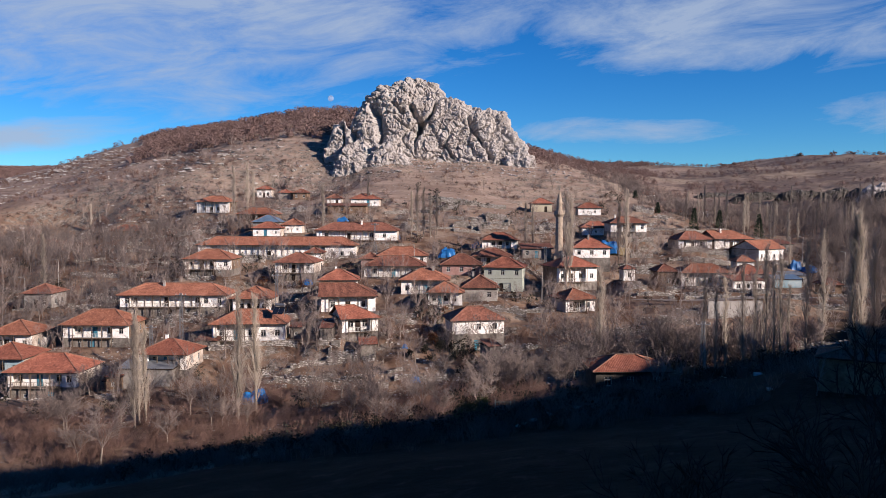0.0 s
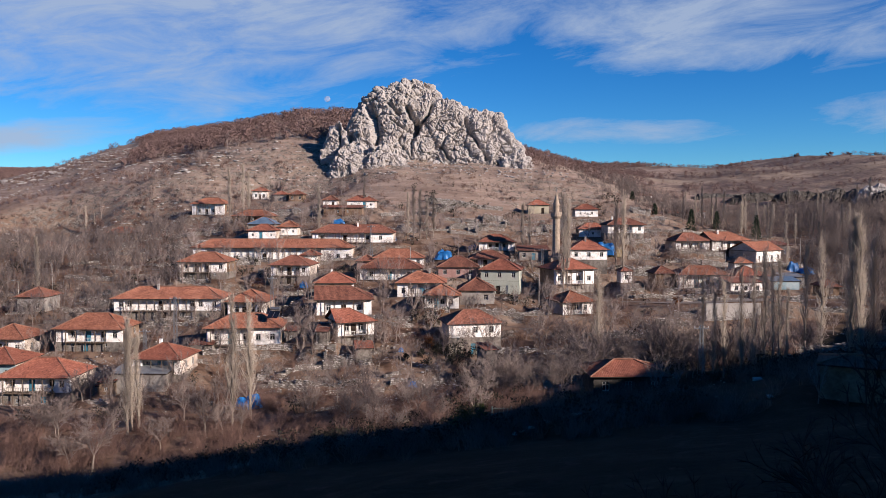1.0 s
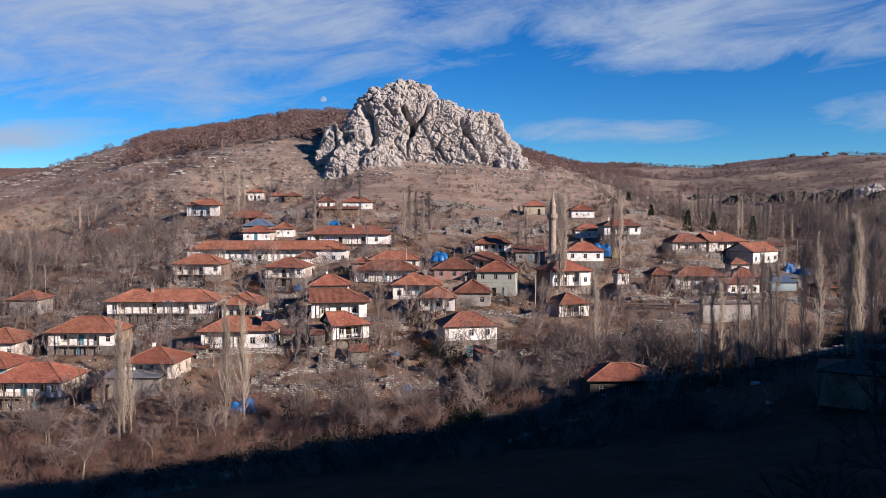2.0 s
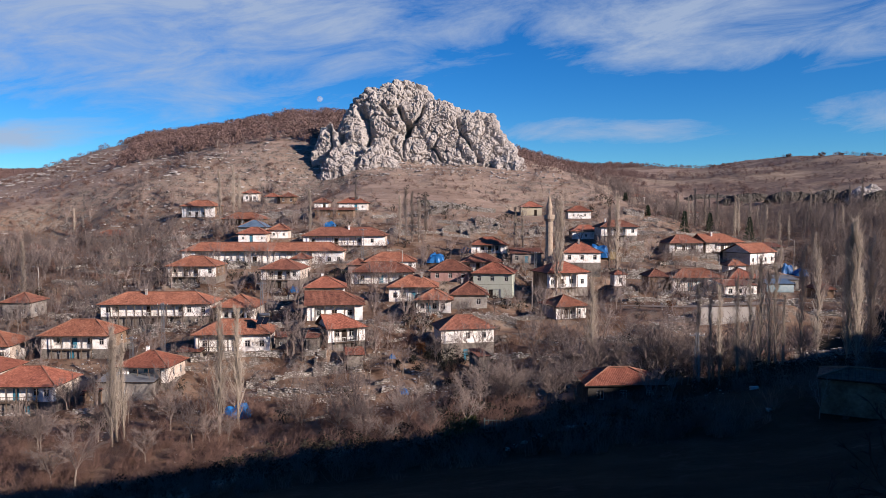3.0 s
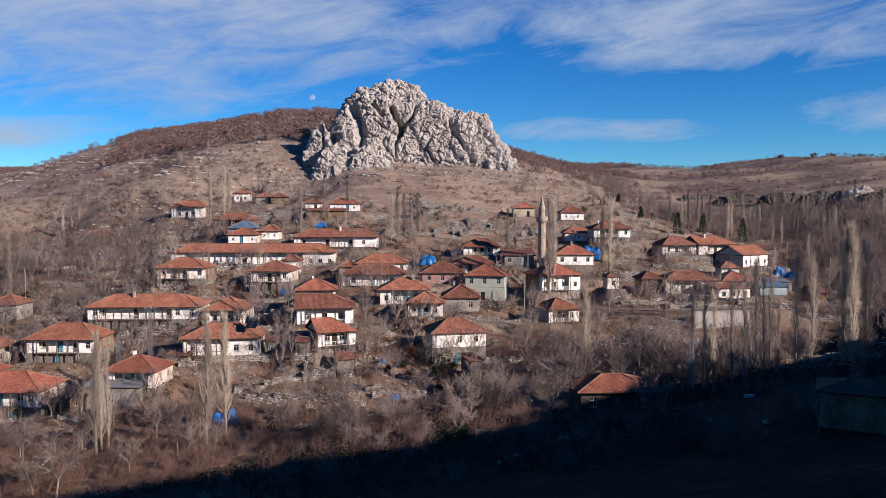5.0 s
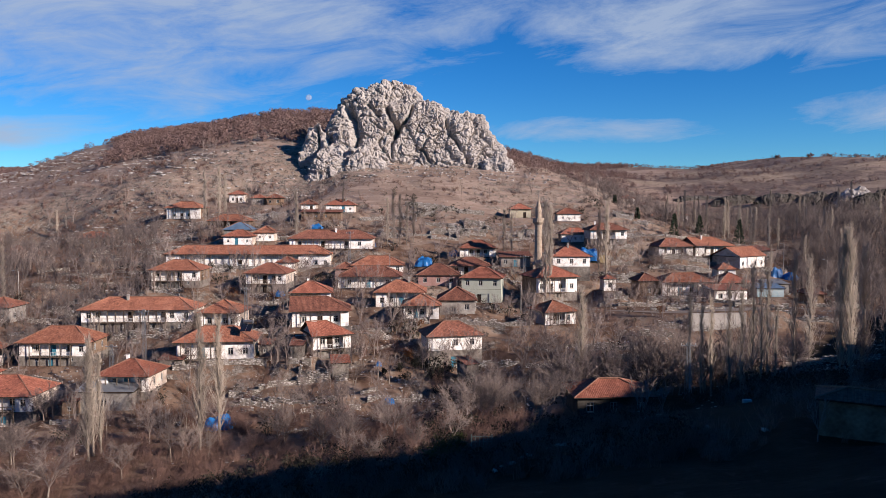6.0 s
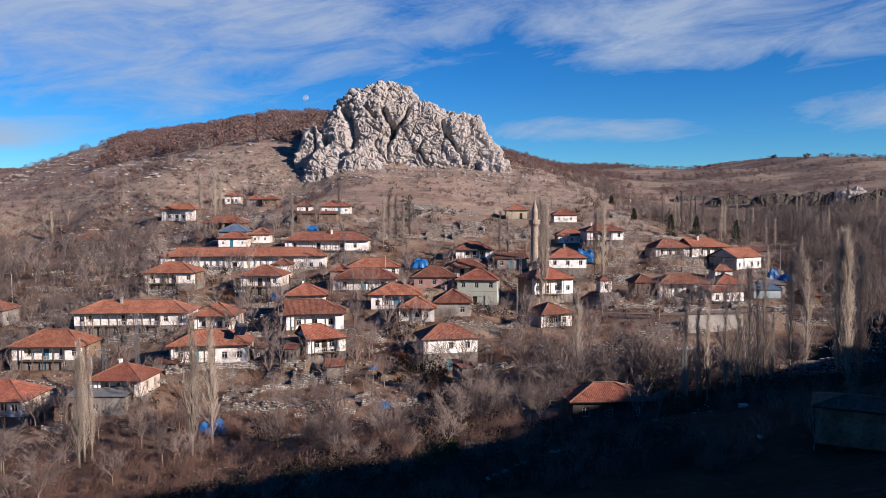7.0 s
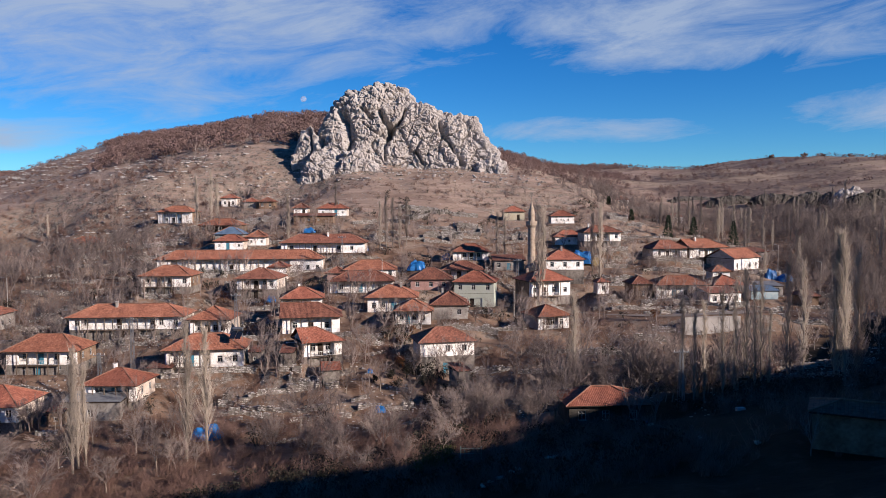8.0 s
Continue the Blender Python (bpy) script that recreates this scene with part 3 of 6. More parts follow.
def land_height(x, y):
    x, y = np.atleast_1d(np.asarray(x, float)), np.atleast_1d(np.asarray(y, float))
    z = land(x, y) + relief(x, y) + settle(x, y)
    z = terraces(x, y, z)
    z = ledges(x, y, z)
    num, den, top = np.zeros_like(z), np.zeros_like(z), np.zeros_like(z)
    for px, py, c, s, hw, hd, pz in PADS:
        dx, dy = x - px, y - py
        near = (np.abs(dx) < hw + hd + 8) & (np.abs(dy) < hw + hd + 8)
        if not near.any():
            continue
        u, v = dx[near] * c + dy[near] * s, -dx[near] * s + dy[near] * c
        out = np.hypot(np.maximum(np.abs(u) - hw, 0), np.maximum(np.abs(v) - hd, 0))
        w = np.clip(1 - out / 4.5, 0, 1)
        w = w * w * (3 - 2 * w)
        num[near] += w ** 3 * pz
        den[near] += w ** 3
        top[near] = np.maximum(top[near], w)
    return z + top * (num / np.maximum(den, 1e-6) - z)


def height_at(x, y):
    return float(land_height(x, y)[0])


def graded(lo, hi, fine_lo, fine_hi, step, grow=1.09):
    mid = list(np.arange(fine_lo, fine_hi + step / 2, step))
    a, d = [], step
    v = fine_hi
    while v < hi:
        d *= grow
        v += d
        a.append(v)
    b, d, v = [], step, fine_lo
    while v > lo:
        d *= grow
        v -= d
        b.append(v)
    return np.array(b[::-1] + mid + a)


def make_ground():
    gx, gy = graded(-3500, 3500, -130, 130, 1.4, 1.06), graded(-1500, 4000, 40, 345, 1.4, 1.06)
    X, Y = np.meshgrid(gx, gy)
    Z = land_height(X.ravel(), Y.ravel())
    n, m = len(gx), len(gy)
    idx = np.arange(n * m).reshape(m, n)
    faces = np.stack([idx[:-1, :-1], idx[:-1, 1:], idx[1:, 1:], idx[1:, :-1]], -1).reshape(-1, 4)
    me = bpy.data.meshes.new("ground")
    me.from_pydata(np.stack([X.ravel(), Y.ravel(), Z], 1).tolist(), [], faces.tolist())
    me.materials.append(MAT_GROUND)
    me.polygons.foreach_set("use_smooth", [True] * len(me.polygons))
    return tagged(new("ground", me), "dry brown winter hillside with bare earth, stones and tussocks", "ground", kind="structure")


# ---------------------------------------------------------------- houses
RND = random.Random(7)


def wall_panel(g, a, b, h, thick, openings, z0=0.0):
    """A wall from a to b (outer face on its right hand side is to the left of a->b), with openings (u0, z0, u1, z1) right through it."""
    a, b = Vector((*a, 0)), Vector((*b, 0))
    L = (b - a).length
    d = (b - a) / L
    nrm = Vector((-d.y, d.x, 0))
    us = sorted({0.0, L, *[o[0] for o in openings], *[o[2] for o in openings]})
    for u0, u1 in zip(us, us[1:]):
        if u1 - u0 < 1e-4:
            continue
        mid = (u0 + u1) / 2
        cuts = sorted([(o[1], o[3]) for o in openings if o[0] < mid < o[2]])
        z = z0
        spans = []
        for c0, c1 in cuts:
            if c0 > z:
                spans.append((z, c0))
            z = max(z, c1)
        if z < h:
            spans.append((z, h))
        for s0, s1 in spans:
            p = [a + d * u0, a + d * u1, a + d * u1 + nrm * thick, a + d * u0 + nrm * thick]
            k = len(g.v)
            g.v += [(q.x, q.y, s0) for q in p] + [(q.x, q.y, s1) for q in p]
            for f in ((3, 2, 1, 0), (4, 5, 6, 7), (0, 1, 5, 4), (1, 2, 6, 5), (2, 3, 7, 6), (3, 0, 4, 7)):
                g.f.append(tuple(k + i for i in f))


def roof_plane(g, a, b, c, d, rows, cols, sag, seed):
    """A sagging roof slope: eave a-b, ridge d-c, with courses measured up the slope."""
    a, b, c, d = map(Vector, (a, b, c, d))
    k = len(g.v)
    e = (b - a).normalized()
    for r in range(rows + 1):
        t = r / rows
        p, q = a.lerp(d, t), b.lerp(c, t)
        for s in range(cols + 1):
            v = p.lerp(q, s / cols)
            w = noise.noise(Vector((v.x * 0.5 + seed, v.y * 0.5, seed * 1.7)))
            edge = 0.25 if r in (0, rows) else 1.0
            v2 = v + Vector((0, 0, sag * w * edge - sag * 0.8 * math.sin(math.pi * s / cols) * t))
            g.v.append(tuple(v2))
            g.uv.append(((v - a).dot(e), ((v - a) - e * (v - a).dot(e)).length))
    for r in range(rows):
        for s in range(cols):
            i = k + r * (cols + 1) + s
            g.f.append((i, i + 1, i + cols + 2, i + cols + 1))


def window_mesh(w, h, cross=True):
    g = Geo()
    f = 0.07
    for y in (0, 0.08):                               # one closed ring: outer and inner corners, front then back
        g.v += [(0, y, 0), (w, y, 0), (w, y, h), (0, y, h), (f, y, f), (w - f, y, f), (w - f, y, h - f), (f, y, h - f)]
    for i in range(4):
        j = (i + 1) % 4
        g.f += [(i, j, 4 + j, 4 + i), (8 + j, 8 + i, 12 + i, 12 + j), (j, i, 8 + i, 8 + j), (4 + i, 4 + j, 12 + j, 12 + i)]
    bars = Geo().box(w / 2 - 0.03, 0.01, f, w / 2 + 0.03, 0.07, h - f).mesh("mullion", MAT_FRAME), Geo().box(f, 0.02, h * 0.66, w - f, 0.06, h * 0.66 + 0.05).mesh("transom", MAT_FRAME)
    return g.mesh("window", MAT_FRAME), Geo().box(f, 0.035, f, w - f, 0.045, h - f).mesh("pane", MAT_PANE), bars


WINDOWS = {k: window_mesh(*k) for k in ((0.9, 1.15), (0.6, 0.7), (1.3, 1.2))}
DOOR = Geo().box(0, 0, 0, 0.95, 0.06, 1.95).box(0.1, -0.02, 0.2, 0.85, 0, 0.9).box(0.1, -0.02, 1.0, 0.85, 0, 1.8).mesh("door", MAT_DARKWOOD)
DOOR_BLUE = Geo().box(0, 0, 0, 0.95, 0.06, 1.95).box(0.1, -0.02, 0.2, 0.85, 0, 0.9).box(0.1, -0.02, 1.0, 0.85, 0, 1.8).mesh("door", MAT_BLUEPAINT)


def put(name, mesh, parent, m):
    ob = new(name, mesh)
    ob.parent = parent
    ob.matrix_basis = m
    return ob


def put_window(house, key, m):
    f, p, bars = WINDOWS[key]
    w = put("window", f, house, m)
    for nm, b in zip(("mullion", "transom"), bars):
        put(nm, b, w, Matrix())
    put("pane", p, w, Matrix())
    put("window_sill", SILLS[key], w, Matrix())


SILLS = {k: Geo().box(-0.08, -0.12, -0.06, k[0] + 0.08, 0.02, 0).mesh("window_sill", MAT_CONCRETE) for k in WINDOWS}


def cap_line(a, b, r=0.10):
    g = Geo()
    a, b = Vector(a), Vector(b)
    return g.tube(a, b, r, r, 6, True)


def make_house(at, yaw, w, dep, h, roof="hip", walls=None, lower=None, tiles=None, style="plain", label="", chimneys=1, rise=None, seed=0, side=True, blank=False):
    """A village house: origin on the ground under its middle, front towards -y of its own axes."""
    rnd = random.Random(seed)
    walls, lower, tiles = walls or MAT_WHITE, lower or MAT_STONE, tiles or TILES[0]
    ob = new("village_house" if style != "shed" else "shed")
    ob.matrix_basis = pose(at[0], at[1], at[2], 0, 0, yaw)
    x0, x1, y0, y1 = -w / 2, w / 2, -dep / 2, dep / 2
    two = h > 3.9
    split = h - 2.5 if two else 0.0
    th = 0.3
    key = (0.9, 1.15) if h > 2.3 else (0.6, 0.7)
    front, sides, low = [], [], []
    wins, doors = [], []
    up_z = split + (0.85 if h - split > 2.2 else 0.6)
    n = max(1, int(w / 2.5))
    gap = w / n
    loggia = None
    if style == "veranda" and w > 5:
        k0 = rnd.uniform(0.04, 0.26) * w
        k1 = min(0.96 * w, k0 + rnd.uniform(0.48, 0.74) * w)
        loggia = (k0, k1)
        front.append((k0, split + 0.12, k1, h - 0.2))
    for i in range(n):
        u = gap * (i + 0.5) + rnd.uniform(-0.2, 0.2) - key[0] / 2
        if loggia and u + key[0] > loggia[0] - 0.2 and u < loggia[1] + 0.2:
            continue
        if blank or rnd.random() < (0.6 if style in ("barn", "shed") else 0.25):
            continue
        if u < 0.25 or u + key[0] > w - 0.25 or up_z + key[1] > h - 0.15:
            continue
        front.append((u, up_z, u + key[0], up_z + key[1]))
        wins.append((u, up_z))
    if style == "barn" and w > 5:
        front.append((w * 0.18, 0.15, w * 0.82, h - 0.35))
    g_up, g_side, g_low = Geo(), Geo(), Geo()
    sides_mat = (MAT_MUD if seed % 5 == 0 else MAT_BAREWALL) if walls in (MAT_WHITE, MAT_BLUE) else walls
    door_u = w * rnd.uniform(0.3, 0.65)
    if two:
        low.append((door_u, 0.0, door_u + 0.95, 1.95))
        for i in range(max(1, n // 2)):
            u = w * (i + 0.5) / max(1, n // 2) - 0.3
            if abs(u - door_u) > 1.2:
                low.append((u, 0.9, u + 0.6, 1.6))
    elif style in ("plain",) and not any(abs(o[0] - door_u) < 1.3 for o in front):
        front.append((door_u, 0.0, door_u + 0.95, 1.95))
        doors.append(0)
    # side openings
    sw = []
    if side and dep > 5:
        for i in range(2):
            u = dep * (0.3 + 0.4 * i) - key[0] / 2
            if up_z + key[1] < h - 0.15:
                sw.append((u, up_z, u + key[0], up_z + key[1]))
    if two:
        g_low.box(x0 - 0.04, y0 - 0.04, -2.0, x1 + 0.04, y1 + 0.04, 0.0)
        wall_panel(g_low, (x0 - 0.04, y0 - 0.04), (x1 + 0.04, y0 - 0.04), split, th, low)
        wall_panel(g_low, (x1 + 0.04, y0 + th), (x1 + 0.04, y1 + 0.04), split, th, [])
        wall_panel(g_low, (x1 - th, y1 + 0.04), (x0 - 0.04, y1 + 0.04), split, th, [])
        wall_panel(g_low, (x0 - 0.04, y1 - th), (x0 - 0.04, y0 + th), split, th, [])
        part("lower_wall", g_low, lower, ob)
        part("floor_slab", Geo().box(x0 + 0.02, y0 + 0.02, split - 0.08, x1 - 0.02, y1 - 0.02, split + 0.06), MAT_WOOD, ob)
    else:
        part("plinth", Geo().box(x0 - 0.05, y0 - 0.05, -2.0, x1 + 0.05, y1 + 0.05, 0.06), lower, ob)
    zb = split + (0.06 if two else 0.06)
    wall_panel(g_up, (x0, y0), (x1, y0), h, th, front, zb)
    wall_panel(g_side, (x1, y0 + th), (x1, y1), h, th, sw, zb)
    wall_panel(g_side, (x1 - th, y1), (x0, y1), h, th, [], zb)
    wall_panel(g_side, (x0, y1 - th), (x0, y0 + th), h, th, [], zb)
    if loggia:
        wall_panel(g_up, (x0 + th, y0 + 0.95), (x1 - th, y0 + 0.95), h, 0.2, [], zb)
    fronts = len(g_up.f)
    base = len(g_up.v)
    g_up.v += g_side.v
    g_up.f += [tuple(base + q for q in f) for f in g_side.f]
    wall = part("wall", g_up, [walls, sides_mat], ob)
    wall.data.polygons.foreach_set("material_index", [0 if q < fronts else 1 for q in range(len(g_up.f))])
    for u, z in wins:
        put_window(ob, key, pose(x0 + u, y0 + 0.1, z))
    for o in sw:
        put_window(ob, key, pose(x1 - 0.1, y0 + th + o[0], o[1], 0, 0, 90))
    for o in low[1:]:
        put_window(ob, (0.6, 0.7), pose(x0 - 0.04 + o[0], y0 + 0.06, o[1]))
    dmesh = DOOR_BLUE if rnd.random() < 0.3 else DOOR
    if two:
        put("door", dmesh, ob, pose(x0 - 0.04 + door_u, y0 + 0.12, 0))
    elif doors:
        put("door", dmesh, ob, pose(x0 + door_u, y0 + 0.12, 0.0))
    if loggia:
        a, b = x0 + loggia[0], x0 + loggia[1]
        put("door", dmesh, ob, pose((a + b) / 2 - 0.5, y0 + 0.88, zb))
        put_window(ob, (0.9, 1.15), pose(a + 0.35, y0 + 0.87, zb + 0.8))
        put_window(ob, (0.9, 1.15), pose(b - 1.3, y0 + 0.87, zb + 0.8))
        bal = part("balcony", Geo().box(a - 0.1, y0 - 0.7, split - 0.06, b + 0.1, y0 + 0.02, split + 0.1), MAT_WOOD, ob)
        m = max(2, int((b - a) / 1.6))
        for i in range(m + 1):
            x = a + (b - a) * i / m
            part("post", Geo().box(x - 0.06, y0 - 0.66, split + 0.1, x + 0.06, y0 - 0.54, h - 0.1), MAT_WOOD, bal)
            part("prop", Geo().box(x - 0.07, y0 - 0.65, -1.0, x + 0.07, y0 - 0.52, split - 0.06), MAT_WOOD, bal)
        rail = Geo().box(a, y0 - 0.63, split + 0.9, b, y0 - 0.57, split + 0.97).box(a, y0 - 0.62, split + 0.25, b, y0 - 0.58, split + 0.3)
        nb = int((b - a) / 0.28)
        for i in range(nb):
            x = a + (b - a) * (i + 0.5) / nb
            rail.box(x - 0.02, y0 - 0.615, split + 0.3, x + 0.02, y0 - 0.585, split + 0.9)
        part("railing", rail, MAT_WOOD if rnd.random() < 0.6 else MAT_FRAME, bal)
    # roof
    ov = 0.55 if style != "shed" else 0.3
    X0, X1, Y0, Y1 = x0 - ov, x1 + ov, y0 - ov - (0.35 if loggia else 0), y1 + ov
    part("eave", Geo().box(X0 + 0.03, Y0 + 0.03, h, X1 - 0.03, Y1 - 0.03, h + 0.12), MAT_DARKWOOD, ob)
    D, Wd = Y1 - Y0, X1 - X0
    r = rise if rise is not None else D * 0.5 * math.tan(radians(rnd.uniform(25, 29)))
    ze, zr, ym = h + 0.13, h + 0.13 + r, (Y0 + Y1) / 2
    g = Geo()
    sag = 0.17 if style != "shed" else 0.05
    caps = []
    if roof == "hip" and Wd > D * 1.02:
        k = D / 2
        A, B, C, E, P, Q = (X0, Y0, ze), (X1, Y0, ze), (X1, Y1, ze), (X0, Y1, ze), (X0 + k, ym, zr), (X1 - k, ym, zr)
        nc = max(4, int(Wd / 1.2))
        for a, b, c, d, q in ((A, B, Q, P, nc), (C, E, P, Q, nc), (B, C, Q, Q, 6), (E, A, P, P, 6)):
            roof_plane(g, a, b, c, d, 5, q, sag, seed)
        caps = [(A, P), (E, P), (B, Q), (C, Q), (P, Q)]
    elif roof == "hip":
        top = (0, ym, zr)
        A, B, C, E = (X0, Y0, ze), (X1, Y0, ze), (X1, Y1, ze), (X0, Y1, ze)
        for a, b in ((A, B), (B, C), (C, E), (E, A)):
            roof_plane(g, a, b, top, top, 5, 6, sag, seed)
        caps = [(q, top) for q in (A, B, C, E)]
    elif roof in ("gable", "half"):
        k = D / 2 if roof == "half" else 0.0
        A, B, C, E, P, Q = (X0, Y0, ze), (X1, Y0, ze), (X1, Y1, ze), (X0, Y1, ze), (X0, ym, zr), (X1 - k, ym, zr)
        nc = max(4, int(Wd / 1.2))
        roof_plane(g, A, B, Q, P, 5, nc, sag, seed)
        roof_plane(g, C, E, P, Q, 5, nc, sag, seed)
        if k:
            roof_plane(g, B, C, Q, Q, 5, 6, sag, seed)
            caps = [(B, Q), (C, Q)]
        caps.append((P, Q))
        ends = [x0] if k else [x0, x1 - 0.25]
        for xe in ends:
            gg = Geo()
            hh = r * (dep / 2) / (D / 2)
            kk = len(gg.v)
            gg.v += [(xe, y0, h + 0.12), (xe, y1, h + 0.12), (xe, ym, h + 0.1 + hh), (xe + 0.25, y0, h + 0.12), (xe + 0.25, y1, h + 0.12), (xe + 0.25, ym, h + 0.1 + hh)]
            gg.f += [(0, 2, 1), (3, 4, 5), (0, 1, 4, 3), (1, 2, 5, 4), (2, 0, 3, 5)]
            part("gable_wall", gg, sides_mat, ob)
    else:                                            # single slope, high at the back
        r = D * 0.14 if rise is None else rise
        A, B, C, E = (X0, Y0, ze), (X1, Y0, ze), (X1, Y1, ze + r), (X0, Y1, ze + r)
        roof_plane(g, A, B, C, E, 5, max(3, int(Wd / 1.2)), 0.04, seed)
        f = Geo()
        f.box(x0, y1 - 0.2, h + 0.1, x1, y1, ze + r * 0.9)
        for xe in (x0, x1 - 0.2):
            kk = len(f.v)
            f.v += [(xe, y0, h + 0.1), (xe, y1 - 0.2, h + 0.1), (xe, y1 - 0.2, ze + r * 0.85), (xe + 0.2, y0, h + 0.1), (xe + 0.2, y1 - 0.2, h + 0.1), (xe + 0.2, y1 - 0.2, ze + r * 0.85)]
            f.f += [(kk, kk + 2, kk + 1), (kk + 3, kk + 4, kk + 5), (kk, kk + 1, kk + 4, kk + 3), (kk + 1, kk + 2, kk + 5, kk + 4), (kk + 2, kk, kk + 3, kk + 5)]
        part("upper_wall", f, walls, ob)
    ro = part("roof", g, tiles, ob)
    for a, b in caps:
        part("ridge_cap", cap_line(a, b), MAT_RIDGE, ro)
    for i in range(chimneys):
        cx = rnd.uniform(-0.28, 0.28) * w
        cy = ym + rnd.choice((-1, 1)) * dep * 0.12
        top = zr + 0.45
        c = part("chimney", Geo().box(cx - 0.22, cy - 0.22, h + 0.2, cx + 0.22, cy + 0.22, top), rnd.choice((MAT_GREY, MAT_WHITE, MAT_STONE)), ob)
        part("chimney_cap", Geo().box(cx - 0.28, cy - 0.28, top, cx + 0.28, cy + 0.28, top + 0.08), MAT_CONCRETE, c)
    PADS.append((at[0], at[1], math.cos(radians(yaw)), math.sin(radians(yaw)), w / 2 + 0.6, dep / 2 + 0.8, at[2]))
    return tagged(ob, label, "house" if style != "shed" else "shed", "village houses")


WALLS = {"w": (MAT_WHITE, "whitewashed"), "c": (MAT_CREAM, "cream-yellow"), "g": (MAT_GREEN, "pale green"), "p": (MAT_PINK, "pink-washed"),
         "s": (MAT_STONE, "rubble-stone"), "y": (MAT_GREY, "grey plastered"), "b": (MAT_BLUE, "pale blue and white"), "m": (MAT_MUD, "mud-brick"), "d": (MAT_SHADESTONE, "shade-darkened stone")}
COVER = {0: (TILES[0], "orange clay-tile"), 1: (TILES[1], "weathered brown clay-tile"), 2: (TILES[2], "red clay-tile"),
         3: (MAT_SHEET, "grey sheet"), 4: (MAT_BLUESHEET, "blue-grey sheet")}
KIND = {"v": "veranda", "p": "plain", "b": "barn", "s": "shed"}

HOUSES = []


def house(x, y, z, yaw, w, dep, h, roof, wall_key, cover_key, kind_key, chimneys):
    """One plot of the village: place of the house, turn, width, depth, wall height, then its make."""
    wall_name, cover_name = WALLS[wall_key][1], COVER[cover_key][1]
    if kind_key == "s":
        words = f"low {wall_name} outbuilding under a {cover_name} lean-to roof"
    elif kind_key == "b":
        words = f"open-fronted {wall_name} barn with {cover_name} roof"
    else:
        words = f"{wall_name} {'two-storey' if h > 3.9 else 'single-storey'} house with {cover_name} roof" + (" and balcony" if kind_key == "v" else "")
    HOUSES.append(make_house((x, y, z), yaw, w, dep, h, roof, WALLS[wall_key][0], MAT_GREEN if wall_key == "g" else None, COVER[cover_key][0], KIND[kind_key], words, chimneys, seed=len(HOUSES) * 3 + 1))


house(-68.59, 124.42, -3.69, 0, 11.7, 8, 5.1, "hip", "w", 2, "v", 0)
house(-80.38, 132.26, -1.03, 0, 8.08, 8, 3.06, "hip", "b", 2, "v", 0)
house(-86.27, 145.28, 1.08, 0, 8.43, 8, 3.03, "hip", "w", 0, "v", 0)
house(-70.24, 146.66, 1.6, 0, 12.74, 8, 4.25, "hip", "w", 0, "v", 0)
house(-60.15, 160.08, 5.68, 2, 22.32, 8, 4.51, "hip", "w", 0, "v", 1)
house(-43.3, 159.36, 6.57, 0, 7.97, 8, 3.06, "hip", "w", 0, "v", 0)
house(-48.94, 125.41, 1.72, -4, 8.15, 7, 2.53, "hip", "w", 2, "v", 1)
house(-50.8, 120.8, -0.76, 0, 8.71, 4, 3.2, "lean", "y", 3, "s", 0)
house(-55.6, 119.15, -0.72, 0, 2.21, 3, 1.99, "lean", "m", 2, "s", 0)
house(-38.58, 138.29, 4.44, 6, 13.11, 8, 3.07, "hip", "w", 0, "v", 0)
house(-45.11, 134.04, 2.97, 0, 3.84, 4, 1.8, "lean", "s", 1, "s", 0)
house(-19.53, 139.87, 4.37, 24, 6.87, 7, 3.95, "half", "w", 2, "v", 0)
house(-23.74, 134.05, 4.73, 0, 2.0, 3, 2.42, "lean", "s", 1, "s", 0)
house(-22.42, 151.76, 8.06, 8, 10.76, 8, 3.02, "half", "w", 1, "v", 0)
house(-26.48, 165.32, 10.33, 8, 8.32, 7, 2.69, "hip", "w", 2, "v", 1)
house(-7.38, 167.19, 9.9, 0, 10.21, 8, 3.07, "hip", "w", 0, "v", 1)
house(-2.69, 157.67, 8.6, 0, 7.04, 7, 2.68, "hip", "w", 0, "v", 0)
house(4.67, 163.33, 8.95, 0, 7.3, 8, 2.76, "hip", "y", 1, "p", 1)
house(11.27, 180.55, 9.17, -10, 9.02, 8, 5.57, "hip", "g", 2, "p", 1)
house(3.02, 141.70, 2.27, 12, 9.85, 7, 5.54, "hip", "w", 1, "p", 0)
house(5.52, 128.78, 2.2, 22, 2.0, 4, 2.8, "lean", "s", 1, "s", 0)
house(0.83, 184.47, 12.64, 0, 9.47, 8, 2.44, "hip", "p", 1, "p", 0)
house(8.6, 191.21, 14.39, 0, 9.31, 7, 2.3, "hip", "w", 1, "v", 0)
house(11.54, 211.46, 17.66, 0, 9.78, 7, 2.3, "hip", "w", 2, "v", 1)
house(-14.57, 197.28, 14.08, 4, 12.65, 8, 2.32, "hip", "w", 0, "p", 0)
house(-15.52, 186.16, 11.87, 0, 14.65, 8, 2.74, "hip", "w", 1, "v", 0)
house(21.07, 204.52, 15.47, 0, 7.61, 7, 2.55, "lean", "y", 1, "p", 0)
house(34.58, 199.78, 12.4, 0, 9.4, 9, 6.12, "hip", "w", 2, "p", 1)
house(26.93, 181.73, 11.38, 18, 10.28, 8, 3.47, "hip", "w", 2, "v", 0)
house(24.41, 159.86, 7.13, 20, 6.9, 7, 2.59, "hip", "w", 0, "v", 0)
house(28.2, 258.87, 27.58, 0, 6.88, 6, 2.85, "hip", "c", 2, "p", 1)
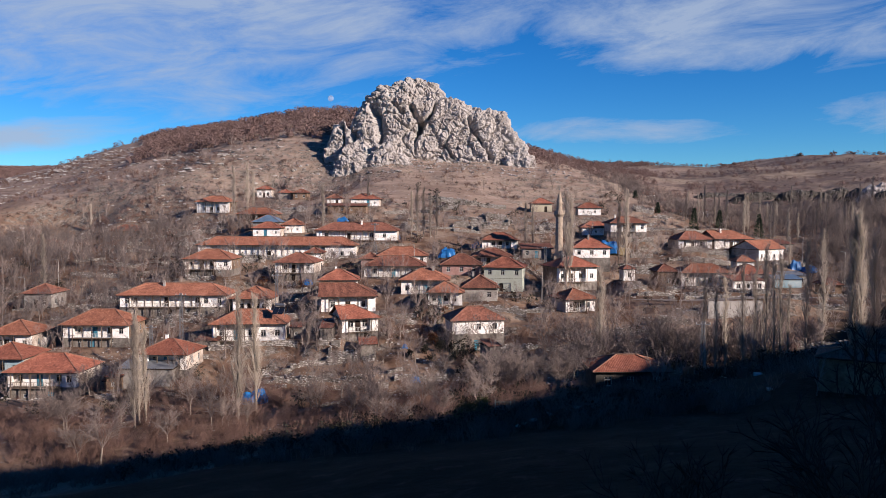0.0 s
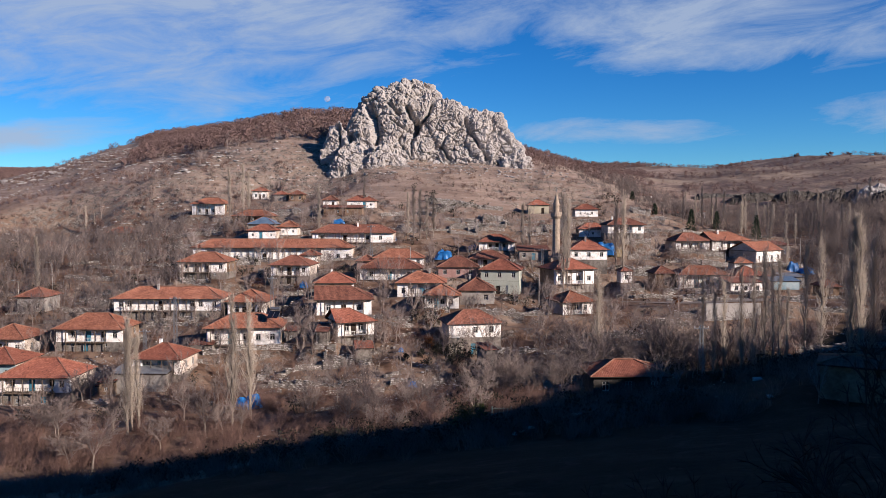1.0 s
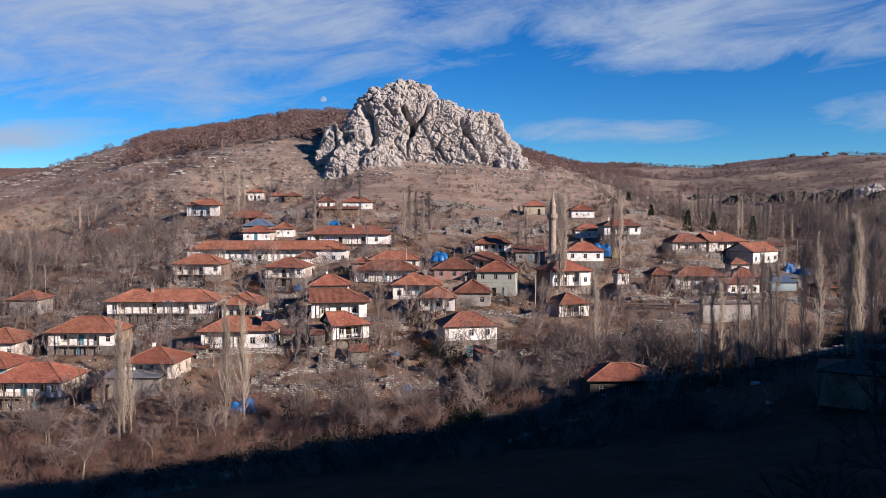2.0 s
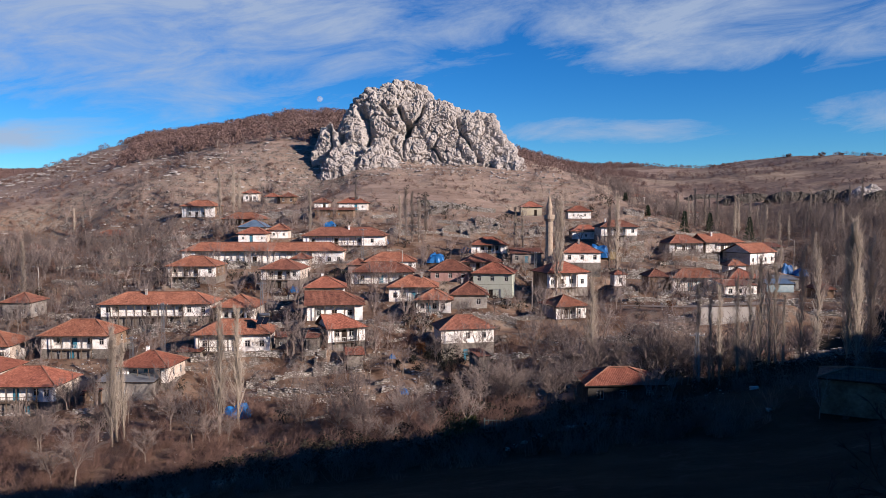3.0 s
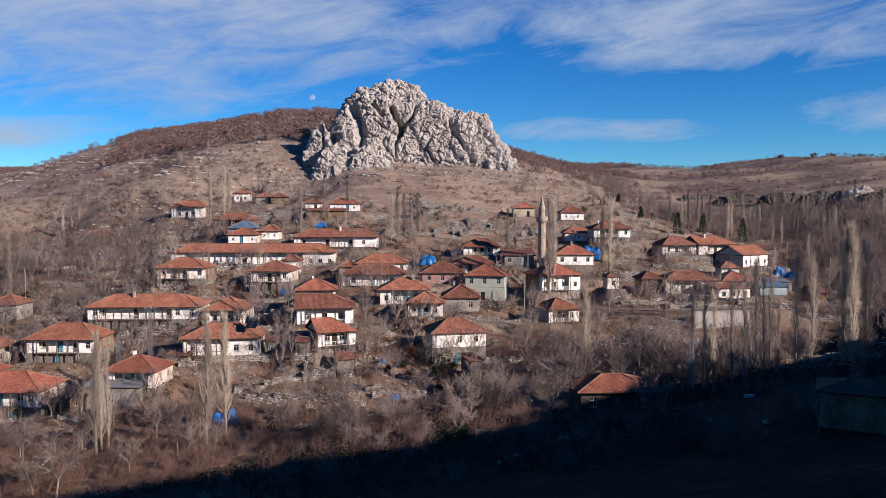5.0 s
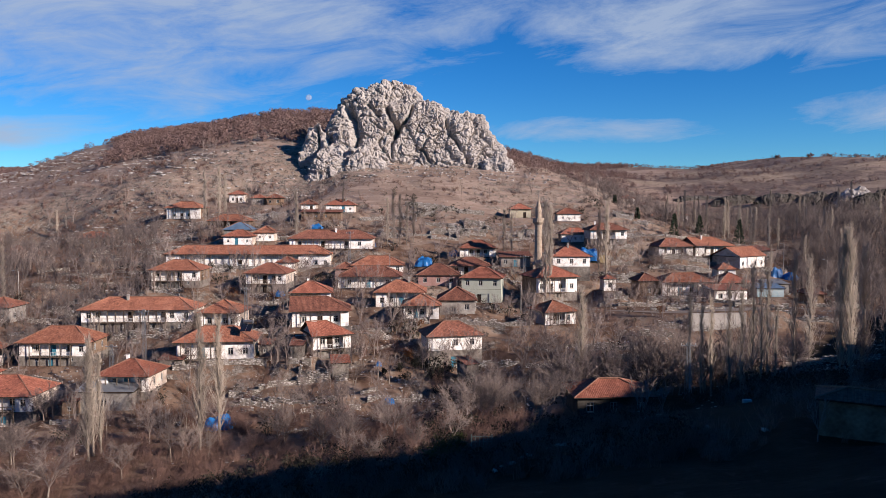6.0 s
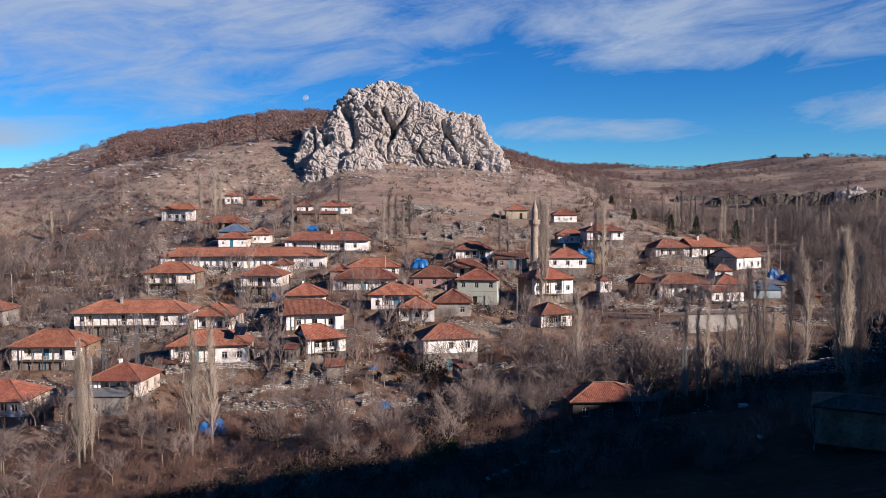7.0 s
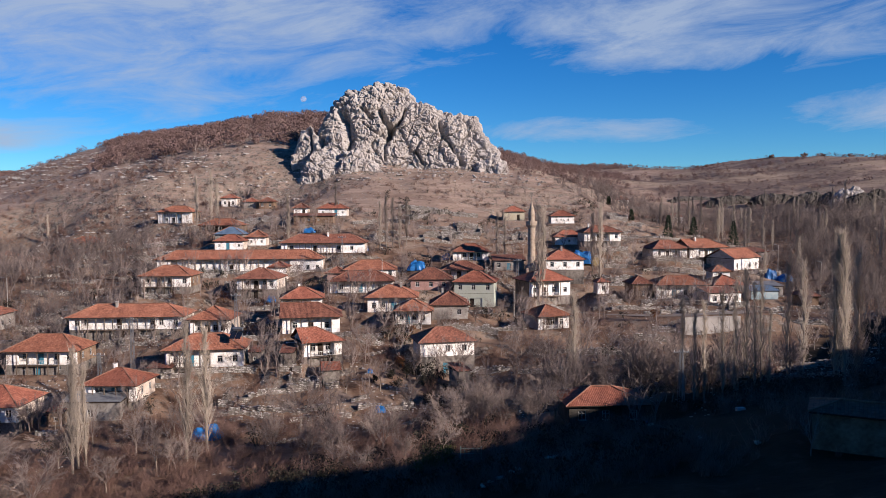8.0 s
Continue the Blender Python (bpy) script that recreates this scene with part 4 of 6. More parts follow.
house(50.12, 227.4, 20.29, 5, 10.83, 7, 4.16, "hip", "w", 1, "v", 1)
house(42.96, 251.05, 26.65, 0, 7.37, 6, 2.3, "hip", "w", 2, "p", 0)
house(59.81, 185.94, 10.0, 4, 12.32, 7, 3.27, "hip", "w", 0, "v", 0)
house(50.79, 186.28, 9.88, 4, 4.64, 6, 3.56, "hip", "m", 1, "p", 0)
house(72.38, 189.64, 9.18, 5, 7.96, 8, 3.6, "hip", "y", 2, "p", 0)
house(86.73, 219.87, 14.13, 34, 11.48, 9, 3.21, "gable", "w", 0, "p", 0)
house(68.26, 223.44, 17.23, 10, 10.32, 7, 2.62, "hip", "w", 1, "v", 0)
house(79.46, 226.05, 17.16, 16, 12.29, 8, 2.8, "half", "w", 0, "v", 1)
house(77.11, 205.35, 12.37, 0, 4.49, 5, 2.3, "hip", "w", 0, "p", 0)
house(86.09, 195.34, 9.36, 6, 5.31, 5, 2.44, "lean", "y", 3, "s", 0)
house(95.99, 229.87, 15.16, 10, 6.82, 7, 3.19, "lean", "y", 1, "p", 0)
house(88.56, 180.83, 8.56, 0, 3.41, 6, 2.3, "hip", "m", 1, "p", 0)
house(-86.05, 269.32, 26.99, -6, 11.93, 7, 3.78, "hip", "w", 0, "v", 0)
house(-73.95, 290.86, 32.73, 0, 5.57, 5, 3.01, "hip", "w", 2, "p", 0)
house(-64.97, 285.94, 32.07, 0, 4.4, 5, 2.3, "hip", "y", 2, "p", 0)
house(-58.64, 284.05, 31.83, 0, 5.2, 5, 2.52, "hip", "m", 1, "p", 0)
house(-64.94, 246.98, 24.26, 0, 12.91, 8, 2.36, "hip", "m", 0, "b", 0)
house(-57.28, 227.48, 22.13, 0, 7.8, 7, 2.3, "hip", "y", 4, "p", 0)
house(-54.86, 217.92, 20.52, 0, 7.77, 6, 2.3, "hip", "w", 2, "p", 0)
house(-48.6, 223.09, 21.4, 0, 5.5, 6, 2.3, "hip", "w", 0, "p", 0)
house(-49.98, 210.77, 14.81, 1, 43.63, 8, 3.57, "hip", "w", 0, "v", 1)
house(-38.56, 202.37, 13.49, 0, 4.31, 5, 3.15, "hip", "w", 2, "p", 0)
house(-61.51, 187.4, 11.83, 0, 11.5, 8, 4.15, "hip", "w", 0, "v", 0)
house(-40.02, 187.74, 10.23, -3, 9.56, 8, 4.98, "hip", "w", 1, "v", 0)
house(-28.58, 216.37, 19.64, 0, 22.76, 8, 2.7, "hip", "w", 1, "v", 1)
house(-30.88, 253.87, 29.42, 0, 9.19, 6, 2.3, "hip", "w", 2, "p", 1)
house(-41.4, 255.19, 29.6, 0, 4.56, 5, 2.3, "hip", "w", 1, "p", 0)
house(-35.94, 246.15, 27.14, 0, 12.36, 5, 2.3, "lean", "m", 1, "p", 0)
house(-116.48, 266.26, 17.85, 0, 10.74, 7, 2.57, "hip", "m", 1, "p", 0)
house(-96.29, 172.89, 5.53, 0, 6.25, 7, 3.35, "hip", "y", 1, "p", 0)
house(-149.29, 276.94, 12.55, 0, 4.67, 6, 3.09, "hip", "w", 1, "p", 0)
house(82.19, 332.19, 32.31, 0, 5.46, 6, 2.67, "hip", "w", 2, "p", 0)
house(93.55, 296.98, 25.77, 0, 5.85, 6, 2.3, "hip", "w", 1, "p", 0)
house(85.87, 301.33, 25.29, 0, 6.41, 5, 2.3, "hip", "y", 1, "p", 0)
house(40.78, 181.84, 11.5, 5, 2.71, 3.4, 2.7, "hip", "w", 2, "s", 0)
house(-16.1, 131.37, 2.26, 10, 2.73, 4, 2.49, "lean", "s", 2, "s", 0)
house(-23.94, 137.05, 5.38, 0, 2.0, 3, 2.0, "lean", "w", 1, "s", 0)
house(-29.96, 138.01, 4.59, 0, 2.02, 3, 2.02, "lean", "s", 1, "s", 0)
house(-56.89, 122.15, -1.71, 0, 2.7, 4, 1.8, "hip", "m", 2, "s", 0)
house(67.52, 179.04, 9.41, 8, 7.71, 6, 2.59, "lean", "w", 1, "s", 0)
house(73.44, 189.1, 10.32, 0, 6.71, 6, 2.3, "hip", "w", 0, "p", 0)
house(79.14, 183.55, 9.9, 0, 6.33, 5, 2.0, "lean", "b", 4, "s", 0)
house(42.28, 234.78, 20.64, 0, 8.77, 6, 2.3, "hip", "w", 2, "p", 0)
house(-22.67, 194.99, 13.34, 0, 4.56, 5, 2.3, "hip", "p", 1, "p", 0)
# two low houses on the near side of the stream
# the shade on these walls is in their stone colour
HOUSES.append(make_house((21.8, 96.3, 5.4), 2, 9.2, 6.7, 2.6, "hip", MAT_SHADESTONE, MAT_SHADESTONE, TILES[2], "plain", "low single-storey stone house, walls darkened for shade, with red clay-tile roof", 0, rise=1.5, seed=211, side=False))
# plaster walls in shade, darkened by taking the mud-brick colour
HOUSES.append(make_house((32.0, 55.2, 14.6), -28, 8.0, 3.6, 2.55, "hip", MAT_MUD, MAT_MUD, TILES[2], "shed", "low plastered outbuilding, walls darkened for shade, under a shallow red clay-tile roof", 0, rise=0.6, seed=214, side=False, blank=True))


def ground_at(px, py, m, d0=40, d1=420):
    """Where a line of sight first meets the land."""
    prev = d0
    for d in np.arange(d0, d1, 2.0):
        p = spot(px, py, d, m)
        if p.z < height_at(p.x, p.y):
            lo, hi = prev, d
            for _ in range(12):
                k = (lo + hi) / 2
                p = spot(px, py, k, m)
                if p.z < height_at(p.x, p.y):
                    hi = k
                else:
                    lo = k
            return p
        prev = d
    return spot(px, py, d1, m)


# the lane along the foot of the village and the yards behind its retaining wall
LANE = [spot(px, py, d) for px, py, d in ((930, 517, 188), (985, 521, 188), (1040, 526, 185), (1085, 529, 178), (1125, 531, 171), (1165, 531, 167), (1220, 533, 163), (1275, 530, 160), (1340, 527, 159), (1400, 526, 160))]
for a, b in zip(LANE, LANE[1:]):
    for k in range(5):
        c = a.lerp(b, k / 5)
        PADS.append((c.x, c.y, 1, 0, 1.8, 2.0, c.z))
LOW_YARDS = {29: 1.2}
WALL_A, WALL_B = spot(1253, 534, 155), spot(1350, 533, 155.6)

for k in range(9):                                     # ground that falls away below the wall
    c = WALL_A.lerp(WALL_B, k / 8)
    PADS.append((c.x, c.y - 3.4, 1, 0, 2.4, 2.6, WALL_A.z - 3.5))
    PADS.append((c.x, c.y - 9.5, 1, 0, 2.4, 2.4, WALL_A.z - 5.0))
for i, (px, py, c, s, hw, hd, pz) in enumerate(list(PADS[:len(HOUSES)])):
    if i in LOW_YARDS:                                 # yards stepping down before the houses
        for j in (1, 2):
            v = -hd - 0.5 - 4.5 * j
            PADS.append((px - s * v, py + c * v, c, s, hw * 0.9, 1.6, pz - LOW_YARDS[i] * j))

ground = make_ground()


# ---------------------------------------------------------------- the crag
def worley(P, scale, seed):
    """Distances to the nearest and second nearest of scattered cell centres, and the nearest cell's own number."""
    q = P / np.asarray(scale)
    base = np.floor(q).astype(np.int64)
    f1, f2 = np.full(len(P), 9.0), np.full(len(P), 9.0)
    own, off = np.zeros(len(P)), np.zeros((len(P), 3))
    for i in (-1, 0, 1):
        for j in (-1, 0, 1):
            for k in (-1, 0, 1):
                c = base + (i, j, k)
                h = [_hash(c[:, 0] + 57 * c[:, 2], c[:, 1] - 131 * c[:, 2], seed + s) for s in (0, 7, 13, 29)]
                e = q - c - np.stack(h[:3], 1)
                d = np.sqrt((e ** 2).sum(1))
                near = d < f1
                f2 = np.where(near, f1, np.minimum(f2, d))
                own = np.where(near, h[3], own)
                off = np.where(near[:, None], e, off)
                f1 = np.where(near, d, f1)
    return f1, f2, own, off


def groove(x, z, pts, width):
    """Nearness, 0 to 1, to a line of cracks drawn on the face."""
    best = np.full(x.shape, 1e9)
    for (ax, az), (bx, bz) in zip(pts, pts[1:]):
        t = np.clip(((x - ax) * (bx - ax) + (z - az) * (bz - az)) / ((bx - ax) ** 2 + (bz - az) ** 2), 0, 1)
        best = np.minimum(best, np.hypot(x - ax - t * (bx - ax), z - az - t * (bz - az)))
    return np.exp(-(best / width) ** 2)


def crag_mass(name, parent, outline, y_front, depth_front, depth_back, step, seed, cracks=(), mat=None, rough=1.0):
    """A rock mass under a skyline outline (x, height): a steep knobby face, split by joints into leaning blocks."""
    ox, oz = zip(*outline)
    xs = np.arange(ox[0], ox[-1] + step, step)
    high = max(oz) - min(oz)
    q = np.linspace(0, 1, int(1.25 * (high + 0.5 * depth_front) / step))
    s = np.concatenate([1 - (1 - q) ** 0.62, 1 + np.linspace(0.06, 1, 30)])     # rows evenly spread up the face
    X, S = np.meshgrid(xs, s)
    top = smooth_curve(ox, oz, X.ravel()).reshape(X.shape)
    yf = y_front + 2.5 * fbm(X / 11, S * 0, 3, seed)
    Y = np.where(S < 1, yf + depth_front * S, yf + depth_front + depth_back * (S - 1))
    foot = land_height(X.ravel(), Y.ravel()).reshape(X.shape) - 3.0
    rise = np.where(S < 1, 1 - np.maximum(1 - S, 0) ** 1.9, 1 - np.maximum(S - 1, 0) ** 2.4)
    Z = foot + np.maximum(top - foot, 0.2) * rise
    P = np.stack([X.ravel(), Y.ravel(), Z.ravel()], 1)
    # outward direction of the smooth mass
    dxX, dxZ = np.gradient(X, axis=1), np.gradient(Z, axis=1)
    dsY, dsZ = np.gradient(Y, axis=0), np.gradient(Z, axis=0)
    dxY, dsX = np.gradient(Y, axis=1), np.gradient(X, axis=0)
    N = np.cross(np.stack([dxX, dxY, dxZ], -1), np.stack([dsX, dsY, dsZ], -1)).reshape(-1, 3)
    N /= np.linalg.norm(N, axis=1)[:, None] + 1e-9
    W = P + np.stack([1.6 * fbm(P[:, 0] / 6, P[:, 2] / 6, 4, seed + 3), 0 * P[:, 0], 1.6 * fbm(P[:, 0] / 7, P[:, 2] / 7, 4, seed + 5)], 1)
    disp = 2.0 * fbm(P[:, 0] / 13, P[:, 2] / 13, 2, seed + 17)
    # leaning blocks with open joints
    for scale, amp, crack, sd in (((13, 14, 12), 0.9, 0.8, 1), ((5.5, 7, 6), 0.75, 0.6, 2), ((2.5, 3.4, 2.8), 0.5, 0.42, 3), ((1.3, 1.8, 1.4), 0.26, 0.28, 4)):
        f1, f2, own, off = worley(W, scale, seed + 40 * sd)
        turn = own * 37.0
        disp += amp * 0.9 * (own - 0.5) + amp * 1.35 * (off[:, 0] * np.cos(turn) + off[:, 2] * np.sin(turn)) - crack * np.exp(-((f2 - f1) / 0.06) ** 2)
    # knobs with sharp furrows between them, running steeply across the face
    for k, (size, amp) in enumerate(((6.0, 0.6), (3.0, 0.42), (1.5, 0.32), (0.85, 0.24))):
        a = 0.35 + 0.5 * math.sin(2.4 * k + seed)
        c, n = math.cos(a), math.sin(a)
        u, v = (W[:, 0] * c + W[:, 2] * n) / size, (-W[:, 0] * n + W[:, 2] * c + 0.5 * P[:, 1]) / (1.6 * size)
        disp += amp * (np.minimum(np.abs(vnoise(u, v, seed + 60 + k)) * 3.2, 1) - 0.6)
    disp *= rough
    for pts, width, dep in cracks:
        disp -= dep * groove(W[:, 0], W[:, 2], pts, width)
    fade = np.clip((rise * 12.0).ravel(), 0, 1)
    P = P + N * (disp * fade)[:, None]
    m, n = X.shape
    idx = np.arange(n * m).reshape(m, n)
    faces = np.stack([idx[:-1, :-1], idx[:-1, 1:], idx[1:, 1:], idx[1:, :-1]], -1).reshape(-1, 4)
    me = bpy.data.meshes.new(name)
    me.from_pydata(P.tolist(), [], faces.tolist())
    me.materials.append(mat or MAT_ROCK)
    ob = new(name, me)
    ob.parent = parent
    return ob


def make_crag():
    crag = new("rock_crag")
    main = ((-50, 48), (-47, 59), (-44.5, 65), (-41, 70), (-37.5, 74.5), (-32, 78.3), (-28.3, 79.6), (-24, 82.6), (-20, 83.8), (-16.6, 84.4), (-12.4, 83.4), (-8.4, 80.6), (-3.7, 76.2), (0.9, 74.6), (4.4, 72), (12.6, 70.8), (18.5, 70.2), (21, 66.4), (24, 59.6), (27.5, 55.4), (30.5, 50.4), (33, 45))
    crag_mass("main_face", crag, main, 305, 15, 22, 0.36, 3,
              ((((-19.5, 71), (-14.5, 64), (-15, 60)), 0.9, 4.5), (((-9, 72), (-12, 66), (-14.5, 63)), 0.8, 4.0), (((-14.5, 62), (-17, 56), (-17, 51)), 0.7, 2.2), (((4, 67), (8, 58), (12.5, 49)), 0.7, 3.0),
               (((-35, 71), (-32, 65), (-31, 56)), 1.4, 4.0), (((-28, 72), (-22, 68)), 0.6, 2.0), (((-26, 66), (-21, 61), (-17, 60)), 0.5, 1.6), (((-3, 60), (-6, 55), (-3, 50)), 0.6, 2.0)))
    crag_mass("west_outcrop", crag, ((-55.5, 47), (-54, 55), (-51.5, 61), (-49, 64.5), (-46, 65), (-43.5, 61.5), (-42, 54), (-40.5, 47)), 302, 7, 12, 0.36, 11, ((((-47, 62), (-46, 56), (-48, 50)), 0.9, 2.6),), None, 0.8)
    crag_mass("west_buttress", crag, ((-44, 47), (-42.5, 56), (-40, 61.5), (-37, 63.6), (-34, 62), (-32, 57), (-30, 48)), 299, 6, 10, 0.36, 47, (), None, 0.8)
    crag_mass("foot_outcrop", crag, ((-51, 43), (-48.5, 50), (-45, 53), (-41, 52.5), (-37, 50.5), (-34, 53), (-29, 54.5), (-25, 52), (-20, 49), (-15, 45)), 297, 5, 9, 0.36, 23, (), None, 0.8)
    crag_mass("east_foot", crag, ((17, 43), (21, 49.5), (26, 51.5), (31, 48.5), (37, 42)), 300, 6, 9, 0.4, 31, (), None, 0.8)
    return tagged(crag, "pale grey fissured limestone crag crowning the hill", "rock")


make_crag()


def make_scarp():
    """The broken scarp across the side valley, its shade put into a dark rock colour."""
    ob = new("rock_scarp")
    line = [spot(px, 341, d, M4) for px, d in ((1230, 396), (1300, 382), (1370, 366), (1430, 350), (1490, 334), (1545, 322), (1610, 312))]
    for i, (a, b) in enumerate(zip(line, line[1:])):
        zt = spot(1400, 341 - 2 * i, (a.y + b.y) / 2, M4).z
        w = b.x - a.x
        crag_mass("ledge", ob, ((a.x - 0.9 * w, zt - 5), (a.x - 0.45 * w, zt - 2.0), (a.x + 0.1 * w, zt - 1.2), (a.x + 0.6 * w, zt - 1.0 + 0.6 * (i % 2)), (b.x + 0.3 * w, zt - 1.8), (b.x + 0.8 * w, zt - 5)), (a.y + b.y) / 2 - 3, 3.0, 10, 0.5, 50 + 7 * i, (), MAT_SCARP, 0.55)
    a = spot(1525, 327, 322, M4)
    crag_mass("crag_head", ob, ((a.x - 9, a.z - 7), (a.x - 5, a.z - 3), (a.x - 3, a.z - 0.5), (a.x - 1, a.z - 1.6), (a.x + 1.5, a.z + 0.3), (a.x + 5, a.z - 2.5), (a.x + 9, a.z - 7)), a.y - 5, 3.0, 7, 0.4, 91, (), MAT_ROCK, 0.6)
    return tagged(ob, "broken rock scarp across the side valley, coloured dark for shade", "rock")


make_scarp()


# ---------------------------------------------------------------- moon
def make_moon():
    at = spot(559, 174, 3800, M4)
    bm = bmesh.new()
    bmesh.ops.create_uvsphere(bm, u_segments=32, v_segments=16, radius=15)
    me = bpy.data.meshes.new("moon")
    bm.to_mesh(me)
    m = bpy.data.materials.new("moon_face")
    m.use_nodes = True
    nt = m.node_tree
    out = nt.nodes["Material Output"]
    d, tr, mx = nt.nodes.new("ShaderNodeBsdfDiffuse"), nt.nodes.new("ShaderNodeBsdfTransparent"), nt.nodes.new("ShaderNodeMixShader")
    tx = nt.nodes.new("ShaderNodeTexNoise")
    tx.inputs["Scale"].default_value = 2.0
    rp = nt.nodes.new("ShaderNodeValToRGB")
    rp.color_ramp.elements[0].position, rp.color_ramp.elements[0].color = 0.35, (0.35, 0.36, 0.40, 1)
    rp.color_ramp.elements[1].position, rp.color_ramp.elements[1].color = 0.65, (0.62, 0.62, 0.64, 1)
    nt.links.new(tx.outputs[0], rp.inputs[0]); nt.links.new(rp.outputs[0], d.inputs[0])
    mx.inputs[0].default_value = 0.26
    nt.links.new(tr.outputs[0], mx.inputs[1]); nt.links.new(d.outputs[0], mx.inputs[2]); nt.links.new(mx.outputs[0], out.inputs[0])
    me.materials.append(m)
    ob = new("moon", me)
    ob.location = at
    return tagged(ob, "pale daytime moon in the blue sky", "moon", kind="structure")


make_moon()


# ---------------------------------------------------------------- minaret
def make_minaret():
    ob = new("minaret")
    top, low = spot(991, 334, 203), spot(989, 470, 203)
    h = top.z - low.z
    ob.location = (low.x, low.y, low.z)
    part("base", Geo().box(-1.5, -1.5, -2, 1.5, 1.5, 3.0), MAT_MINARET, ob)
    part("shaft", Geo().lathe([(1.25, 3.0), (0.98, 3.9), (0.95, h - 7.6)], 16), MAT_MINARET, ob)
    part("balcony", Geo().lathe([(0.95, h - 7.6), (1.45, h - 6.9), (1.5, h - 6.8), (1.5, h - 5.8), (1.4, h - 5.8), (1.4, h - 6.7), (0.8, h - 6.7)], 16), MAT_MINARET, ob)
    part("upper_shaft", Geo().lathe([(0.78, h - 6.7), (0.76, h - 3.9)], 16), MAT_MINARET, ob)
    sp = part("spire", Geo().lathe([(0.9, h - 3.9), (0.8, h - 3.6), (0.03, h - 0.4)], 16), MAT_MINARET, ob, "conical stone spire")
    part("finial", Geo().tube((0, 0, h - 0.5), (0, 0, h + 0.5), 0.06, 0.03, 6, True), MAT_STEEL, sp)
    PADS.append((low.x, low.y, 1, 0, 2, 2, low.z))
    return tagged(ob, "slender pale stone minaret with a conical spire", "minaret")


make_minaret()


# ---------------------------------------------------------------- bare trees
def grow(g, p, d, length, r, depth, rnd, spread, up, kids, shrink, thin):
    """A limb that bends and forks; the last twigs are pointed rods."""
    if depth == 0:
        g.spike(p, p + d * length, max(thin, r))
        return
    steps = 3 if depth > 1 else 2
    for s in range(steps):
        q = p + d * (length / steps)
        r2 = max(thin, r * 0.82)
        g.tube(p, q, r, r2, 5 if r > 0.07 else 3)
        d = (d + Vector((rnd.gauss(0, 0.14), rnd.gauss(0, 0.14), up * 0.15 + rnd.gauss(0, 0.08)))).normalized()
        p, r = q, r2
        if s < steps - 1 or depth == 1:
            for _ in range(kids):
                a = rnd.uniform(0, 2 * math.pi)
                o = d.orthogonal().normalized()
                o.rotate(Matrix.Rotation(a, 3, d))
                nd = (d + o * spread * rnd.uniform(0.6, 1.3) + Vector((0, 0, up * 0.3))).normalized()
                grow(g, p, nd, length * shrink * rnd.uniform(0.7, 1.15), r * 0.6, depth - 1, rnd, spread, up, kids, shrink, thin)
    for _ in range(2):
        o = Vector((rnd.gauss(0, 1), rnd.gauss(0, 1), rnd.gauss(0, 0.4))).normalized()
        grow(g, p, (d + o * spread).normalized(), length * shrink, r * 0.7, depth - 1, rnd, spread, up, kids, shrink, thin)


def poplar_meshes(h, seed, width, branches, twigs, thin, stout=0.012):
    """Trunk and the broom of steep branches of a bare column poplar."""
    rnd = random.Random(seed)
    tr, cr = Geo(), Geo()
    p, r = Vector((0, 0, -0.5)), stout * h
    n = 9
    spine = [p]
    for i in range(n):
        q = Vector((rnd.gauss(0, 0.06) * i * 0.4, rnd.gauss(0, 0.06) * i * 0.4, h * 0.96 * (i + 1) / n))
        r2 = stout * h * (1 - (i + 1) / n) + 0.015
        tr.tube(spine[-1], q, r, r2, 6)
        spine.append(q)
        r = r2
    for i in range(branches):
        t = 0.08 + 0.88 * rnd.random() ** 0.85
        k = min(n - 1, int(t * n))
        a = spine[k].lerp(spine[k + 1], t * n - k)
        ang = rnd.uniform(0, 2 * math.pi)
        L = h * (0.05 + 0.19 * (1 - t) * min(1, t / 0.16)) * rnd.uniform(0.6, 1.25)
        out = rnd.uniform(0.22, 0.60) * width
        d = Vector((math.cos(ang) * out, math.sin(ang) * out, 1)).normalized()
        b = a + d * L * 0.5
        d2 = (d + Vector((0, 0, 0.35)) + Vector((rnd.gauss(0, 0.08), rnd.gauss(0, 0.08), 0))).normalized()
        c = b + d2 * L * 0.5
        r0 = thin + 0.026 * (1 - t)
        cr.tube(a, b, r0, r0 * 0.7, 3)
        cr.spike(b, c, r0 * 0.7)
        for _ in range(twigs):
            s = rnd.uniform(0.1, 1.0)
            m = a.lerp(b, s * 2) if s < 0.5 else b.lerp(c, s * 2 - 1)
            e = Vector((rnd.gauss(0, 0.4), rnd.gauss(0, 0.4), 1)).normalized()
            cr.spike(m, m + e * rnd.uniform(0.6, 1.6), thin)
    return tr.mesh("trunk", MAT_BARK), cr.mesh("crown", MAT_POPTWIG)


